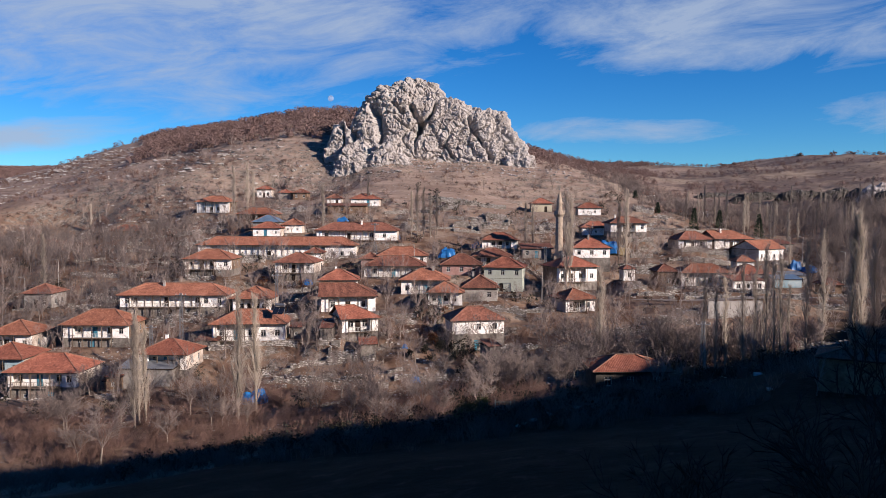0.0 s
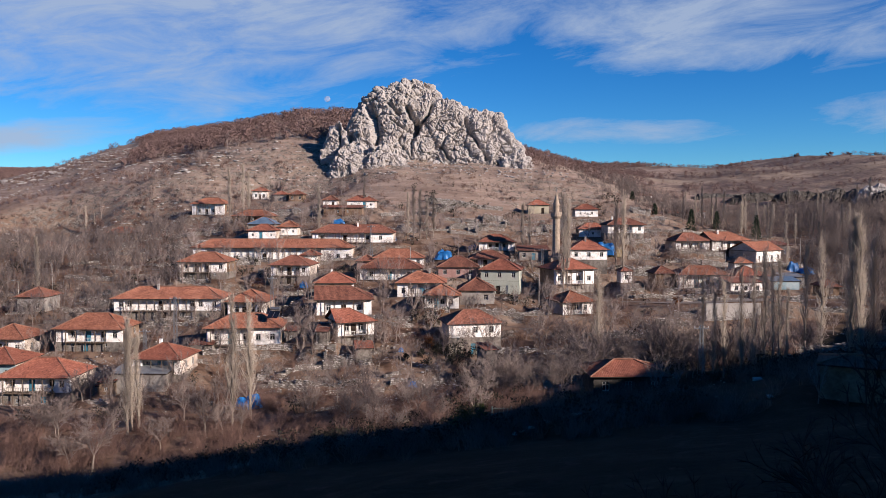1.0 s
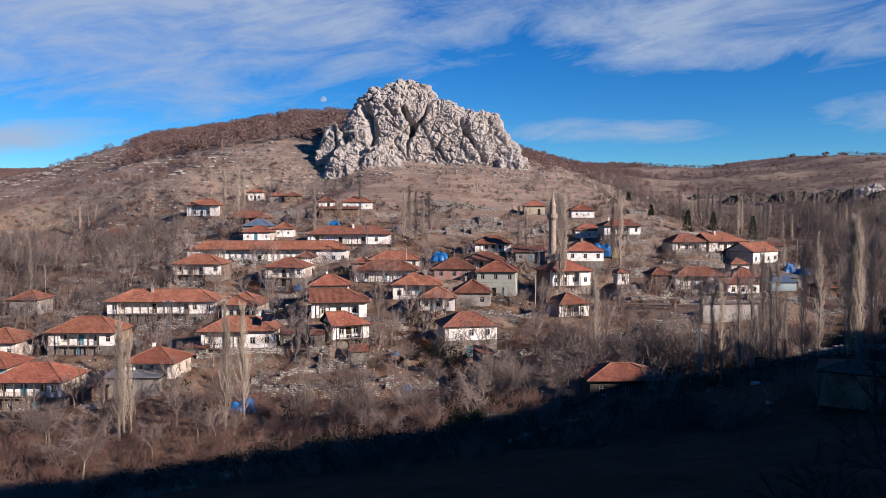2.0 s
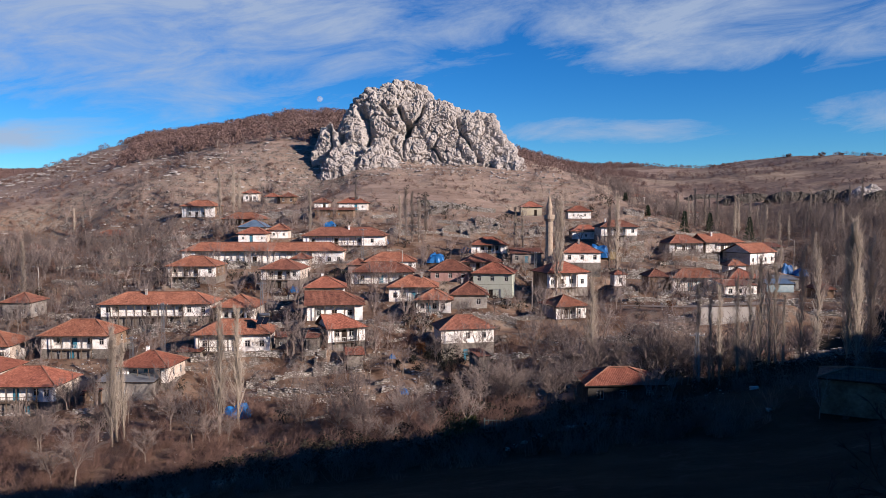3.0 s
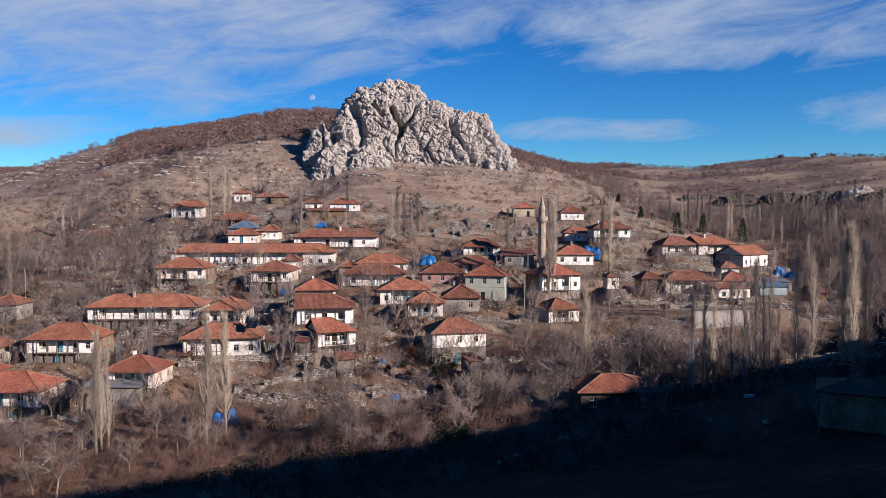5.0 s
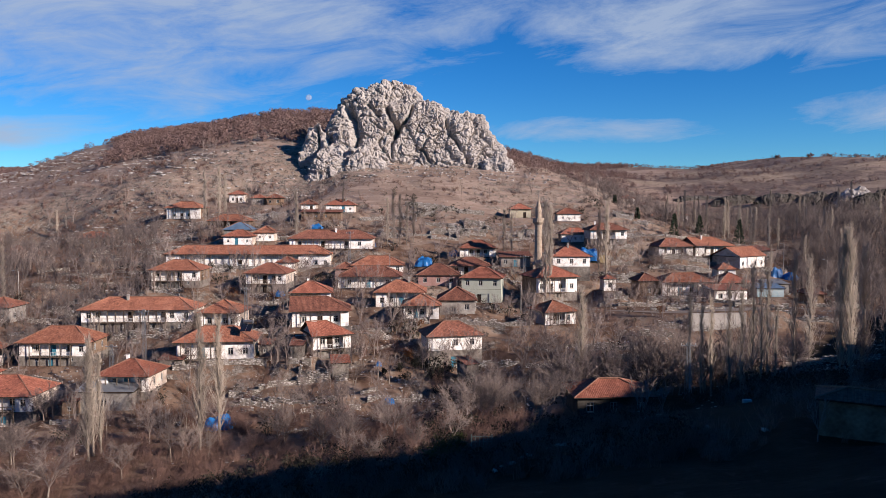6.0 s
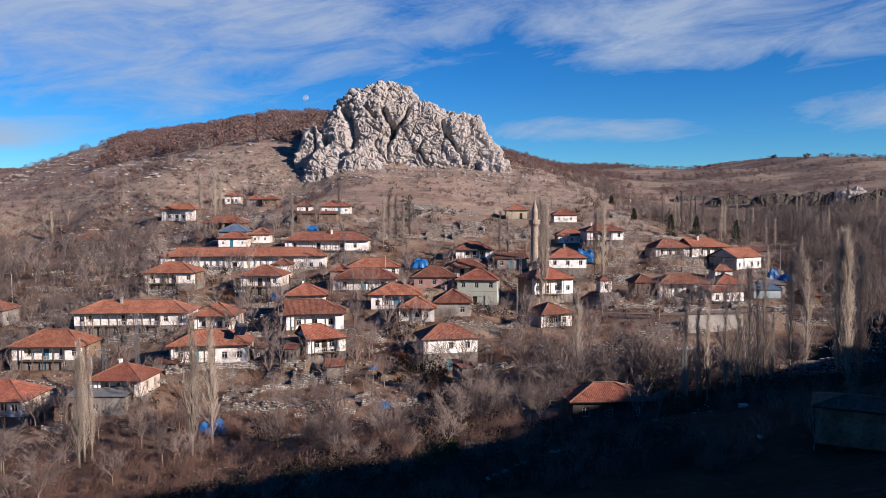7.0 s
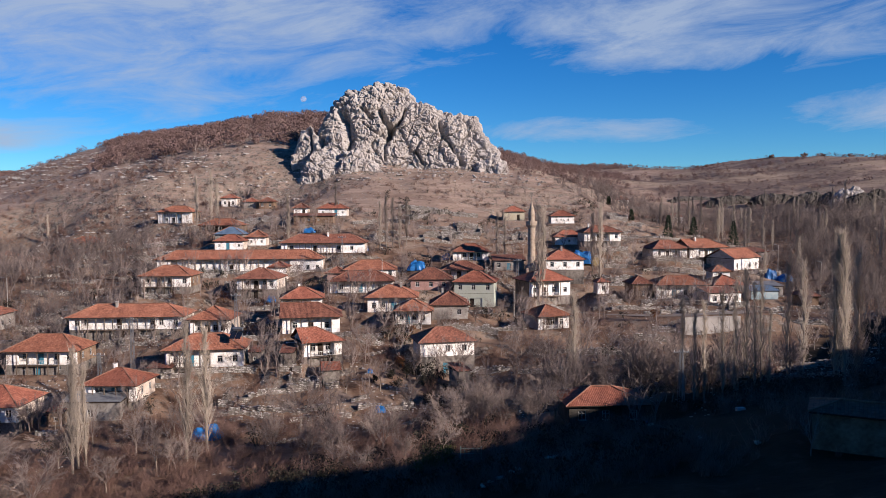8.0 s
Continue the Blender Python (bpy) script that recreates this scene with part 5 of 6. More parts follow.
def bare_tree_meshes(h, seed, spread, up, depth, thin):
    rnd = random.Random(seed)
    tr, cr = Geo(), Geo()
    top = Vector((rnd.gauss(0, 0.15), rnd.gauss(0, 0.15), h * rnd.uniform(0.16, 0.26)))
    r = 0.012 * h
    tr.tube((0, 0, -0.5), (0, 0, 0.25), r * 1.6, r * 1.1, 7)
    tr.tube((0, 0, 0.25), top, r * 1.1, r * 0.85, 7)
    limbs = 5 if depth > 2 else 4
    for i in range(limbs):
        a = 2 * math.pi * (i + rnd.random()) / limbs
        k = spread * rnd.uniform(0.3, 1.1)
        d = Vector((math.cos(a) * k, math.sin(a) * k, 1)).normalized()
        grow(cr, top - Vector((0, 0, 0.1)), d, h * 0.38, r * 0.55, depth, rnd, spread, up, 2 if depth > 2 else 3, 0.56 if depth > 2 else 0.52, thin)
    return tr.mesh("trunk", MAT_BARK), cr.mesh("crown", MAT_TWIG)


def shrub_mesh(h, seed, mat, stems, twigs, thin, name="shrub"):
    """A thicket of stems with side twigs."""
    rnd = random.Random(seed)
    g = Geo()
    for i in range(stems):
        a = rnd.uniform(0, 2 * math.pi)
        o = rnd.uniform(0.1, 0.9)
        d = Vector((math.cos(a) * o, math.sin(a) * o, 1)).normalized()
        p = Vector((rnd.gauss(0, h * 0.16), rnd.gauss(0, h * 0.16), -0.2))
        L = h * rnd.uniform(0.5, 1.05)
        q = p + d * L
        g.spike(p, q, thin * 1.8)
        for _ in range(twigs):
            m = p.lerp(q, rnd.uniform(0.25, 0.95))
            t = m + Vector((rnd.gauss(0, 0.5), rnd.gauss(0, 0.5), rnd.uniform(0.2, 1))).normalized() * rnd.uniform(0.2, 0.5) * h
            g.spike(m, t, thin)
    return g.mesh(name, mat)


def leafy_mesh(h, seed, mat, leaves, size, name="bush"):
    """A low bush that keeps its withered leaves: clumps on a few stems, ragged outline."""
    rnd = random.Random(seed)
    g = Geo()
    for i in range(5):
        g.spike((rnd.gauss(0, 0.2), rnd.gauss(0, 0.2), -0.3), (rnd.gauss(0, h * 0.25), rnd.gauss(0, h * 0.25), h * rnd.uniform(0.6, 0.95)), 0.07)
    lumps = [Vector((rnd.gauss(0, h * 0.26), rnd.gauss(0, h * 0.26), h * rnd.uniform(0.3, 0.85))) for _ in range(6)]
    for i in range(leaves):
        c = rnd.choice(lumps) + Vector((rnd.gauss(0, 1), rnd.gauss(0, 1), rnd.gauss(0, 0.8))) * h * 0.13
        n = Vector((rnd.gauss(0, 1), rnd.gauss(0, 1), rnd.gauss(0, 1))).normalized()
        u = n.orthogonal().normalized() * size * rnd.uniform(0.6, 1.3)
        w = n.cross(u) * rnd.uniform(0.5, 1.0)
        k = len(g.v)
        g.v += [tuple(c - u), tuple(c + w * 0.8), tuple(c + u), tuple(c - w)]
        g.f += [(k, k + 1, k + 2), (k, k + 2, k + 3)]
    return g.mesh(name, mat)


def oak_mesh(h, seed, sprays):
    """A low rounded oak that keeps its withered leaves, seen far off: sprays of leaf on a short stem."""
    rnd = random.Random(seed)
    g = Geo()
    g.spike((0, 0, -0.4), (rnd.gauss(0, 0.1), rnd.gauss(0, 0.1), h * 0.7), 0.12)
    for i in range(sprays):
        d = Vector((rnd.gauss(0, 1), rnd.gauss(0, 1), rnd.gauss(0.25, 0.8))).normalized()
        c = Vector((0, 0, h * 0.52)) + Vector((d.x * 0.48, d.y * 0.48, d.z * 0.46)) * h * rnd.uniform(0.6, 1.05)
        n = (d + Vector((rnd.gauss(0, 0.5), rnd.gauss(0, 0.5), rnd.gauss(0, 0.5)))).normalized()
        u = n.orthogonal().normalized()
        u.rotate(Matrix.Rotation(rnd.uniform(0, 6.28), 3, n))
        w = n.cross(u)
        r = h * rnd.uniform(0.055, 0.105)
        k = len(g.v)
        g.v += [tuple(c + u * r), tuple(c - u * r * 0.6 + w * r * 0.9), tuple(c - u * r * 0.6 - w * r * 0.8)]
        g.f.append((k, k + 1, k + 2))
    return g.mesh("oak", MAT_OAK)


def broom_mesh(h, seed, limbs, twigs, thin, wide, mat):
    """A leafless tree that stands in a crowd: forked limbs that spread into fine upright twigs."""
    rnd = random.Random(seed)
    g = Geo()
    fork = Vector((rnd.gauss(0, 0.1), rnd.gauss(0, 0.1), h * rnd.uniform(0.12, 0.3)))
    g.tube((0, 0, -0.4), fork, 0.016 * h, 0.011 * h, 4)
    for i in range(limbs):
        a = 2 * math.pi * (i + rnd.random()) / limbs
        k = wide * rnd.uniform(0.15, 1.0)
        d = Vector((math.cos(a) * k, math.sin(a) * k, 1)).normalized()
        L = h * rnd.uniform(0.5, 0.85)
        tip = fork + d * L
        g.spike(fork, tip, 0.0075 * h)
        for _ in range(twigs):
            p = fork.lerp(tip, rnd.uniform(0.25, 0.98))
            e = (d * 0.5 + Vector((rnd.gauss(0, 0.55), rnd.gauss(0, 0.55), rnd.uniform(0.2, 1.0)))).normalized()
            g.spike(p, p + e * h * rnd.uniform(0.12, 0.3), thin)
    return g.mesh("broom", mat)


POPLARS = [poplar_meshes(18, 100 + i, 0.75 + 0.12 * i, 165, 6, 0.023) for i in range(4)]
FAR_POPLARS = [poplar_meshes(18, 140 + i, 0.7 + 0.12 * i, 140, 4, 0.036) for i in range(4)]
SLIM_POPLARS = [poplar_meshes(18, 160 + i, 0.62 + 0.10 * i, 110, 4, 0.026, 0.008) for i in range(3)]
TREES = [bare_tree_meshes(8, 200 + i, 0.6 + 0.09 * i, 0.22, 3, 0.02) for i in range(5)]
FAR_TREES = [bare_tree_meshes(8, 230 + i, 0.55 + 0.09 * i, 0.22, 2, 0.024) for i in range(6)]
SHRUBS = [shrub_mesh(2.6, 300 + i, MAT_SHRUB, 13 + 2 * i, 4, 0.019) for i in range(5)]
FAR_SHRUBS = [shrub_mesh(2.6, 330 + i, MAT_SHRUB, 10 + i, 4, 0.029) for i in range(5)]
OAK = [oak_mesh(3.4, 400 + i, 58) for i in range(6)]
BROOMS = [broom_mesh(8, 420 + i, 7, 11, 0.04, 0.75, MAT_WOODS) for i in range(7)]


def plant_tree(kind, meshes, x, y, z, size, turn, label, lean=0.0):
    ob = new(kind)
    ob.matrix_basis = pose(x, y, z, lean, 0, turn) @ Matrix.Diagonal((size, size, size, 1))
    for nm, me in zip(("trunk", "crown"), meshes):
        put(nm, me, ob, Matrix())
    return tagged(ob, label, "tree", "bare trees")


def poplar(px, foot, top, d, m=M4, k=0, wide=1.0):
    p = spot(px, foot, d, m)
    z = height_at(p.x, p.y)
    tip = spot(px, top, d, m).z
    s = max(0.25, (tip - z) / 18)
    ob = plant_tree("poplar_tree", SLIM_POPLARS[k % 3] if wide < 1 else (POPLARS if d < 130 else FAR_POPLARS)[k % 4], p.x, p.y, z, s, RND.uniform(0, 360), "tall bare column poplar with pale grey-brown branches", RND.uniform(-1, 1))
    return ob


def open_ground(x, y):
    """Ground kept clear before the retaining wall and before the lowest house."""
    return ((x > 44) & (x < 76) & (y > 138) & (y < 156)) | ((x > -78) & (x < -50) & (y > 105) & (y < 122))


def clear_of_houses(x, y, gap=1.0):
    for px, py, c, s, hw, hd, pz in PADS:
        u, v = (x - px) * c + (y - py) * s, -(x - px) * s + (y - py) * c
        if abs(u) < hw + gap and abs(v) < hd + gap:
            return False
    return True


for i, (px, foot, top, d) in enumerate(((195, 850, 575, 98), (378, 800, 530, 100), (412, 810, 540, 103), (1230, 675, 500, 103), (1250, 675, 520, 104),
                                        (1300, 675, 480, 102), (1320, 670, 470, 104), (1340, 670, 440, 106), (1356, 672, 470, 103), (1380, 675, 520, 102),
                                        (1412, 675, 430, 110), (1440, 660, 440, 118), (1512, 640, 385, 100), (1535, 640, 420, 104), (1040, 660, 490, 112),
                                        (978, 520, 342, 176), (985, 520, 350, 178), (711, 455, 335, 222), (722, 455, 338, 224), (734, 455, 350, 223), (541, 420, 330, 222),
                                        (381, 400, 300, 258), (405, 372, 292, 268), (415, 372, 305, 270), (622, 372, 315, 252), (905, 440, 365, 214), (918, 440, 372, 215),
                                        (1085, 450, 345, 200), (1072, 450, 362, 204), (30, 530, 425, 182), (122, 432, 368, 282), (138, 432, 378, 284),
                                        (1496, 640, 392, 101), (1268, 670, 505, 105), (1366, 670, 455, 105), (186, 850, 600, 96), (208, 850, 605, 99), (700, 455, 345, 222), (746, 455, 345, 226), (1190, 420, 350, 262), (1212, 420, 345, 264), (1262, 420, 340, 268), (1300, 420, 350, 262), (1345, 440, 360, 246), (1372, 440, 372, 240), (1500, 470, 400, 232))):
    poplar(px, foot, top, d, M4, i, 0.5 if 1225 < px < 1445 and d < 130 else 1.0)


def scatter(count, x0, x1, y0, y1, fn, seed, gap=1.0, test=None):
    rnd = random.Random(seed)
    done = 0
    for _ in range(count * 6):
        x, y = rnd.uniform(x0, x1), rnd.uniform(y0, y1)
        if abs(x) > 0.64 * (y + 12) or open_ground(x, y) or (gap and not clear_of_houses(x, y, gap)) or (test and not test(x, y, rnd)):
            continue
        fn(x, y, height_at(x, y), rnd)
        done += 1
        if done >= count:
            break


def a_tree(x, y, z, rnd):
    plant_tree("bare_tree", rnd.choice(TREES if y < 102 else FAR_TREES), x, y, z, rnd.uniform(0.5, 1.0), rnd.uniform(0, 360), "leafless branching tree with grey-brown twigs")


def big_tree(x, y, z, rnd):
    plant_tree("bare_tree", rnd.choice(FAR_TREES), x, y, z, rnd.uniform(0.9, 1.5), rnd.uniform(0, 360), "tall leafless tree with grey-brown twigs")


def mid_tree(x, y, z, rnd):
    plant_tree("bare_tree", rnd.choice(TREES if y < 112 else FAR_TREES), x, y, z, rnd.uniform(0.85, 1.25), rnd.uniform(0, 360), "tall leafless tree with grey-brown twigs")


def a_poplar(x, y, z, rnd):
    plant_tree("poplar_tree", rnd.choice(FAR_POPLARS), x, y, z, rnd.uniform(0.45, 0.8), rnd.uniform(0, 360), "bare column poplar with pale grey-brown branches")


def merged(name, protos, places, label, mat):
    """Many small plants that nobody could count, as one object."""
    vs, fs, k = [], [], 0
    cache = []
    for me in protos:
        v = np.empty(len(me.vertices) * 3)
        me.vertices.foreach_get("co", v)
        me.calc_loop_triangles()
        f = np.empty(len(me.loop_triangles) * 3, int)
        me.loop_triangles.foreach_get("vertices", f)
        cache.append((v.reshape(-1, 3), f.reshape(-1, 3)))
    rnd = random.Random(len(places))
    for x, y, z, s in places:
        v, f = cache[rnd.randrange(len(cache))]
        a = rnd.uniform(0, 2 * math.pi)
        c, n = math.cos(a) * s, math.sin(a) * s
        vs.append(np.stack([v[:, 0] * c - v[:, 1] * n + x, v[:, 0] * n + v[:, 1] * c + y, v[:, 2] * s + z], 1))
        fs.append(f + k)
        k += len(v)
    vs, fs = np.concatenate(vs), np.concatenate(fs)
    me = bpy.data.meshes.new(name)
    me.vertices.add(len(vs)); me.vertices.foreach_set("co", vs.ravel())
    me.loops.add(fs.size); me.loops.foreach_set("vertex_index", fs.ravel())
    me.polygons.add(len(fs)); me.polygons.foreach_set("loop_start", np.arange(0, fs.size, 3))
    me.update(calc_edges=True)
    me.materials.append(mat)
    return tagged(new(name, me), label, "shrubs", kind="stuff")


def spots(count, x0, x1, y0, y1, size, seed, gap=0.5, test=None):
    rs = np.random.RandomState(seed)
    x, y = rs.uniform(x0, x1, count), rs.uniform(y0, y1, count)
    ok = (np.abs(x) < 0.66 * (y + 12)) & ~open_ground(x, y)
    if gap:
        for px, py, c, s, hw, hd, pz in PADS:
            u, v = (x - px) * c + (y - py) * s, -(x - px) * s + (y - py) * c
            ok &= ~((np.abs(u) < hw + gap) & (np.abs(v) < hd + gap))
    if test is not None:
        ok &= test(x, y, rs)
    x, y = x[ok], y[ok]
    z = land_height(x, y)
    return list(zip(x, y, z, rs.uniform(size[0], size[1], len(x))))


scatter(62, -60, 25, 86, 128, a_tree, 1)
scatter(60, 5, 90, 100, 150, a_tree, 3)
scatter(42, 8, 52, 104, 142, mid_tree, 7)
scatter(42, 60, 190, 205, 330, a_poplar, 5, 1.0, lambda x, y, r: x > 0.285 * y)


def on_upper_hill(x, y, rs):
    left = (x < -40) & (y > 317 + np.clip(-(x + 60), 0, 300) * 0.27 + 16 * vnoise(x / 22, y / 22, 10)) & ((x > -0.42 * y - 12 * vnoise(x / 30, y / 30, 9)) | (y > 560))
    right = (x > 25) & (y > 298 + (x - 25) * 0.4) & (x < (0.25 + 0.10 * vnoise(x / 18, y / 18, 12)) * y + 30 * (rs.rand(len(x)) - 0.7)) & (vnoise(x / 25, y / 40, 8) > -0.3)
    return left | right


def in_thicket(x, y, rs):
    garden = (x > -27) & (x < 0) & (y > 108) & (y < 134)
    return ~garden & (vnoise(x / 13, y / 13, 77) + 0.5 * vnoise(x / 5, y / 5, 78) > -0.05)


merged("oak_scrub", OAK, spots(10500, -430, -38, 312, 740, (0.8, 1.6), 21, 0, on_upper_hill) + spots(5200, 25, 190, 300, 640, (0.35, 1.05), 29, 0, on_upper_hill) + spots(1200, 90, 330, 370, 470, (0.25, 0.9), 30, 0, lambda x, y, r: vnoise(x / 22, y / 9, 18) > 0.08), "dense reddish-brown oak scrub on the ridge", MAT_OAK)
merged("undergrowth", SHRUBS, spots(2100, -80, 80, 58, 150, (0.35, 1.1), 22, 0.5, in_thicket) + spots(420, -66, 12, 80, 116, (0.6, 1.3), 28, 0.8) + spots(620, -46, 24, 54, 94, (0.35, 0.9), 39, 0.8), "tangled leafless brown undergrowth", MAT_SHRUB)
merged("garden_shrubs", FAR_SHRUBS, spots(2600, -150, 130, 150, 290, (0.3, 0.9), 23, 0.5, in_thicket), "leafless brown garden shrubs between the houses", MAT_SHRUB)
merged("valley_wood", FAR_SHRUBS, spots(1300, 50, 240, 190, 338, (0.6, 1.2), 24), "thick leafless wood in the side valley", MAT_WOODS)
merged("valley_trees", BROOMS, spots(1150, 62, 230, 195, 335, (0.5, 1.05), 26, 1.0, lambda x, y, r: (x > 0.47 * y) | (y > 262)) + spots(900, 72, 200, 150, 300, (0.6, 1.25), 47, 0.8, lambda x, y, r: x > 0.475 * y), "close-grown leafless trees in the side valley", MAT_WOODS)
merged("village_trees", BROOMS, spots(330, -80, 70, 128, 245, (0.5, 0.95), 2, 0.7) + spots(160, -200, -65, 160, 320, (0.5, 1.0), 6, 0.7), "leafless grey-brown trees among the houses", MAT_TWIG)
merged("village_saplings", BROOMS, spots(900, -200, 110, 130, 300, (0.35, 0.8), 27, 0.5, in_thicket), "thin leafless saplings between the houses", MAT_TWIG)
# near-black hedges deepen the shade between the plots and along the bank
HEDGE = [leafy_mesh(2.2, 450 + i, MAT_SHADELEAF, 60, 0.16) for i in range(4)]
merged("dark_hedges", HEDGE, spots(1500, -150, 60, 92, 275, (0.5, 1.4), 33, 0.3, lambda x, y, r: vnoise(x / 8, y / 8, 301) > 0.17), "dark tangled hedges between the plots", MAT_SHADELEAF)
merged("bank_hedges", HEDGE, spots(420, -30, 22, 58, 90, (0.3, 0.9), 44, 0.5, lambda x, y, r: y < 96 + 0.5 * x) + spots(900, 0, 52, 84, 132, (0.35, 1.0), 48, 0.8, in_thicket), "tangled brambles along the stream bank, near black in place of shade", MAT_SHADELEAF)
merged("plateau_scrub", OAK, spots(5200, 60, 340, 330, 620, (0.2, 0.75), 45, 0, lambda x, y, r: np.abs(vnoise(x / 60, y / 26, 311) + 0.35 * vnoise(x / 12, y / 12, 312)) < 0.055), "dark scrub along the field edges of the plateau", MAT_OAK)
merged("west_wood", BROOMS, spots(900, -190, -60, 145, 262, (0.45, 0.95), 37, 0.5, lambda x, y, r: (x < -64 - 0.25 * (y - 160)) | (vnoise(x / 14, y / 14, 66) > 0.12)), "leafless grey-brown wood at the village edge", MAT_WOODS)
merged("west_thicket", FAR_SHRUBS, spots(1500, -190, -60, 150, 320, (0.4, 1.1), 38, 0.5, lambda x, y, r: vnoise(x / 11, y / 11, 67) > -0.1), "brown thickets at the village edge", MAT_SHRUB)
def yard_tree(x, y, z, rnd):
    plant_tree("bare_tree", rnd.choice(FAR_TREES), x, y, z, rnd.uniform(0.45, 0.85), rnd.uniform(0, 360), "round-headed leafless tree in a house yard")


for k, (px, py, c, s, hw, hd, pz) in enumerate(PADS[:len(HOUSES)]):
    if 118 < py < 250:
        for _ in range(2 if k % 3 else 1):
            u, v = RND.choice((-1, 1)) * (hw + RND.uniform(-0.8, 2.0)), -hd - RND.uniform(0.6, 3.5)
            x, y = px + c * u - s * v, py + s * u + c * v
            if clear_of_houses(x, y, -0.3):
                yard_tree(x, y, height_at(x, y), RND)
# bushes and saplings that crowd the houses
close = []
for px, py, c, s, hw, hd, pz in PADS[:len(HOUSES)]:
    for _ in range(5):
        u, v = RND.uniform(-hw - 3, hw + 3), -hd - RND.uniform(0.2, 3.0)
        if RND.random() < 0.3:
            u, v = RND.choice((-1, 1)) * (hw + RND.uniform(0.3, 2.5)), RND.uniform(-hd, hd)
        x, y = px + c * u - s * v, py + s * u + c * v
        if clear_of_houses(x, y, -0.7):
            close.append((x, y, height_at(x, y), RND.uniform(0.3, 0.85)))
merged("yard_shrubs", SHRUBS, close[0::2], "bare shrubs growing against the house fronts", MAT_SHRUB)
merged("yard_saplings", BROOMS, close[1::2], "leafless saplings in the house yards", MAT_TWIG)
merged("slope_scrub", OAK, spots(1500, -260, 260, 190, 420, (0.15, 0.5), 25, 0.5, in_thicket) + spots(3200, -300, -60, 250, 470, (0.15, 0.55), 36, 0.5, in_thicket), "low withered scrub dotted over the slope", MAT_SHRUB)


# ---------------------------------------------------------------- stones, walls, poles, tarpaulins
M8 = camera_matrix(8.0)


def stone_blob(seed, k=0.35):
    """A rough field stone, one metre across."""
    rnd = random.Random(seed)
    bm = bmesh.new()
    bmesh.ops.create_icosphere(bm, subdivisions=1, radius=0.5)
    for v in bm.verts:
        v.co *= 1 + rnd.uniform(-k, k)
        v.co.z *= 0.75
    me = bpy.data.meshes.new("stone")
    bm.to_mesh(me)
    bm.free()
    return me


STONES = [stone_blob(i) for i in range(6)]
STONE_CACHE = []
for me in STONES:
    v = np.empty(len(me.vertices) * 3)
    me.vertices.foreach_get("co", v)
    f = np.empty(len(me.loops), int)
    me.loops.foreach_get("vertex_index", f)
    STONE_CACHE.append((v.reshape(-1, 3), f.reshape(-1, 3)))


def stones_mesh(name, places, mat, seed):
    """Loose or laid stones in one mesh: x, y, z, size along, across, up, turn."""
    rnd = random.Random(seed)
    vs, fs, k = [], [], 0
    for x, y, z, sx, sy, sz, a in places:
        v, f = STONE_CACHE[rnd.randrange(6)]
        c, s = math.cos(a), math.sin(a)
        vs.append(np.stack([v[:, 0] * sx * c - v[:, 1] * sy * s + x, v[:, 0] * sx * s + v[:, 1] * sy * c + y, v[:, 2] * sz + z], 1))
        fs.append(f + k)
        k += len(v)
    return link_mesh(name, np.concatenate(vs).tolist(), np.concatenate(fs).tolist(), mat)


def dry_wall(a, b, h, seed, label="dry-stone terrace wall of pale rubble"):
    """A field wall of laid rubble from a to b, following the ground."""
    rnd = random.Random(seed)
    ob = new("stone_wall")
    a, b = Vector((a[0], a[1], 0)), Vector((b[0], b[1], 0))
    L = (b - a).length
    d = (b - a) / L
    places, core = [], Geo()
    n = max(2, int(L / 1.5))
    ang = math.atan2(d.y, d.x)
    for i in range(n):
        p, q = a + d * L * i / n, a + d * L * (i + 1) / n
        z = min(height_at(p.x, p.y), height_at(q.x, q.y))
        hh = h * rnd.uniform(0.65, 1.05)
        nx, ny = -d.y * 0.2, d.x * 0.2
        k = len(core.v)
        for r in (p, q):
            for s in (-1, 1):
                for zz in (z - 0.6, z + hh * 0.85):
                    core.v.append((r.x + nx * s, r.y + ny * s, zz))
        core.f += [(k, k + 4, k + 5, k + 1), (k + 2, k + 3, k + 7, k + 6), (k + 1, k + 5, k + 7, k + 3), (k, k + 1, k + 3, k + 2), (k + 4, k + 6, k + 7, k + 5)]
        rows = max(1, int(hh / 0.3))
        for j in range(rows + 1):
            m = int((q - p).length / 0.42) + 1
            for t in range(m):
                if j == rows and rnd.random() < 0.4:
                    continue
                c = p.lerp(q, (t + rnd.uniform(0.2, 0.8)) / m)
                side = rnd.choice((-0.18, -0.2, 0.18))
                places.append((c.x - d.y * side, c.y + d.x * side, z + 0.3 * j + rnd.uniform(-0.05, 0.1), rnd.uniform(0.3, 0.55), rnd.uniform(0.25, 0.4), rnd.uniform(0.25, 0.4), ang + rnd.uniform(-0.3, 0.3)))
    part("wall_core", core, MAT_STONE, ob)
    s = new("rubble", stones_mesh("rubble", places, MAT_PALESTONE, seed))
    s.parent = ob
    return tagged(ob, label, "wall", "terrace walls")


MAT_PALESTONE = material("field_stone", [(0.30, 0.26, 0.225), (0.52, 0.475, 0.43), (0.70, 0.66, 0.61)], 0.8, 0.95, 0.4, 4.0, worn=0.66)

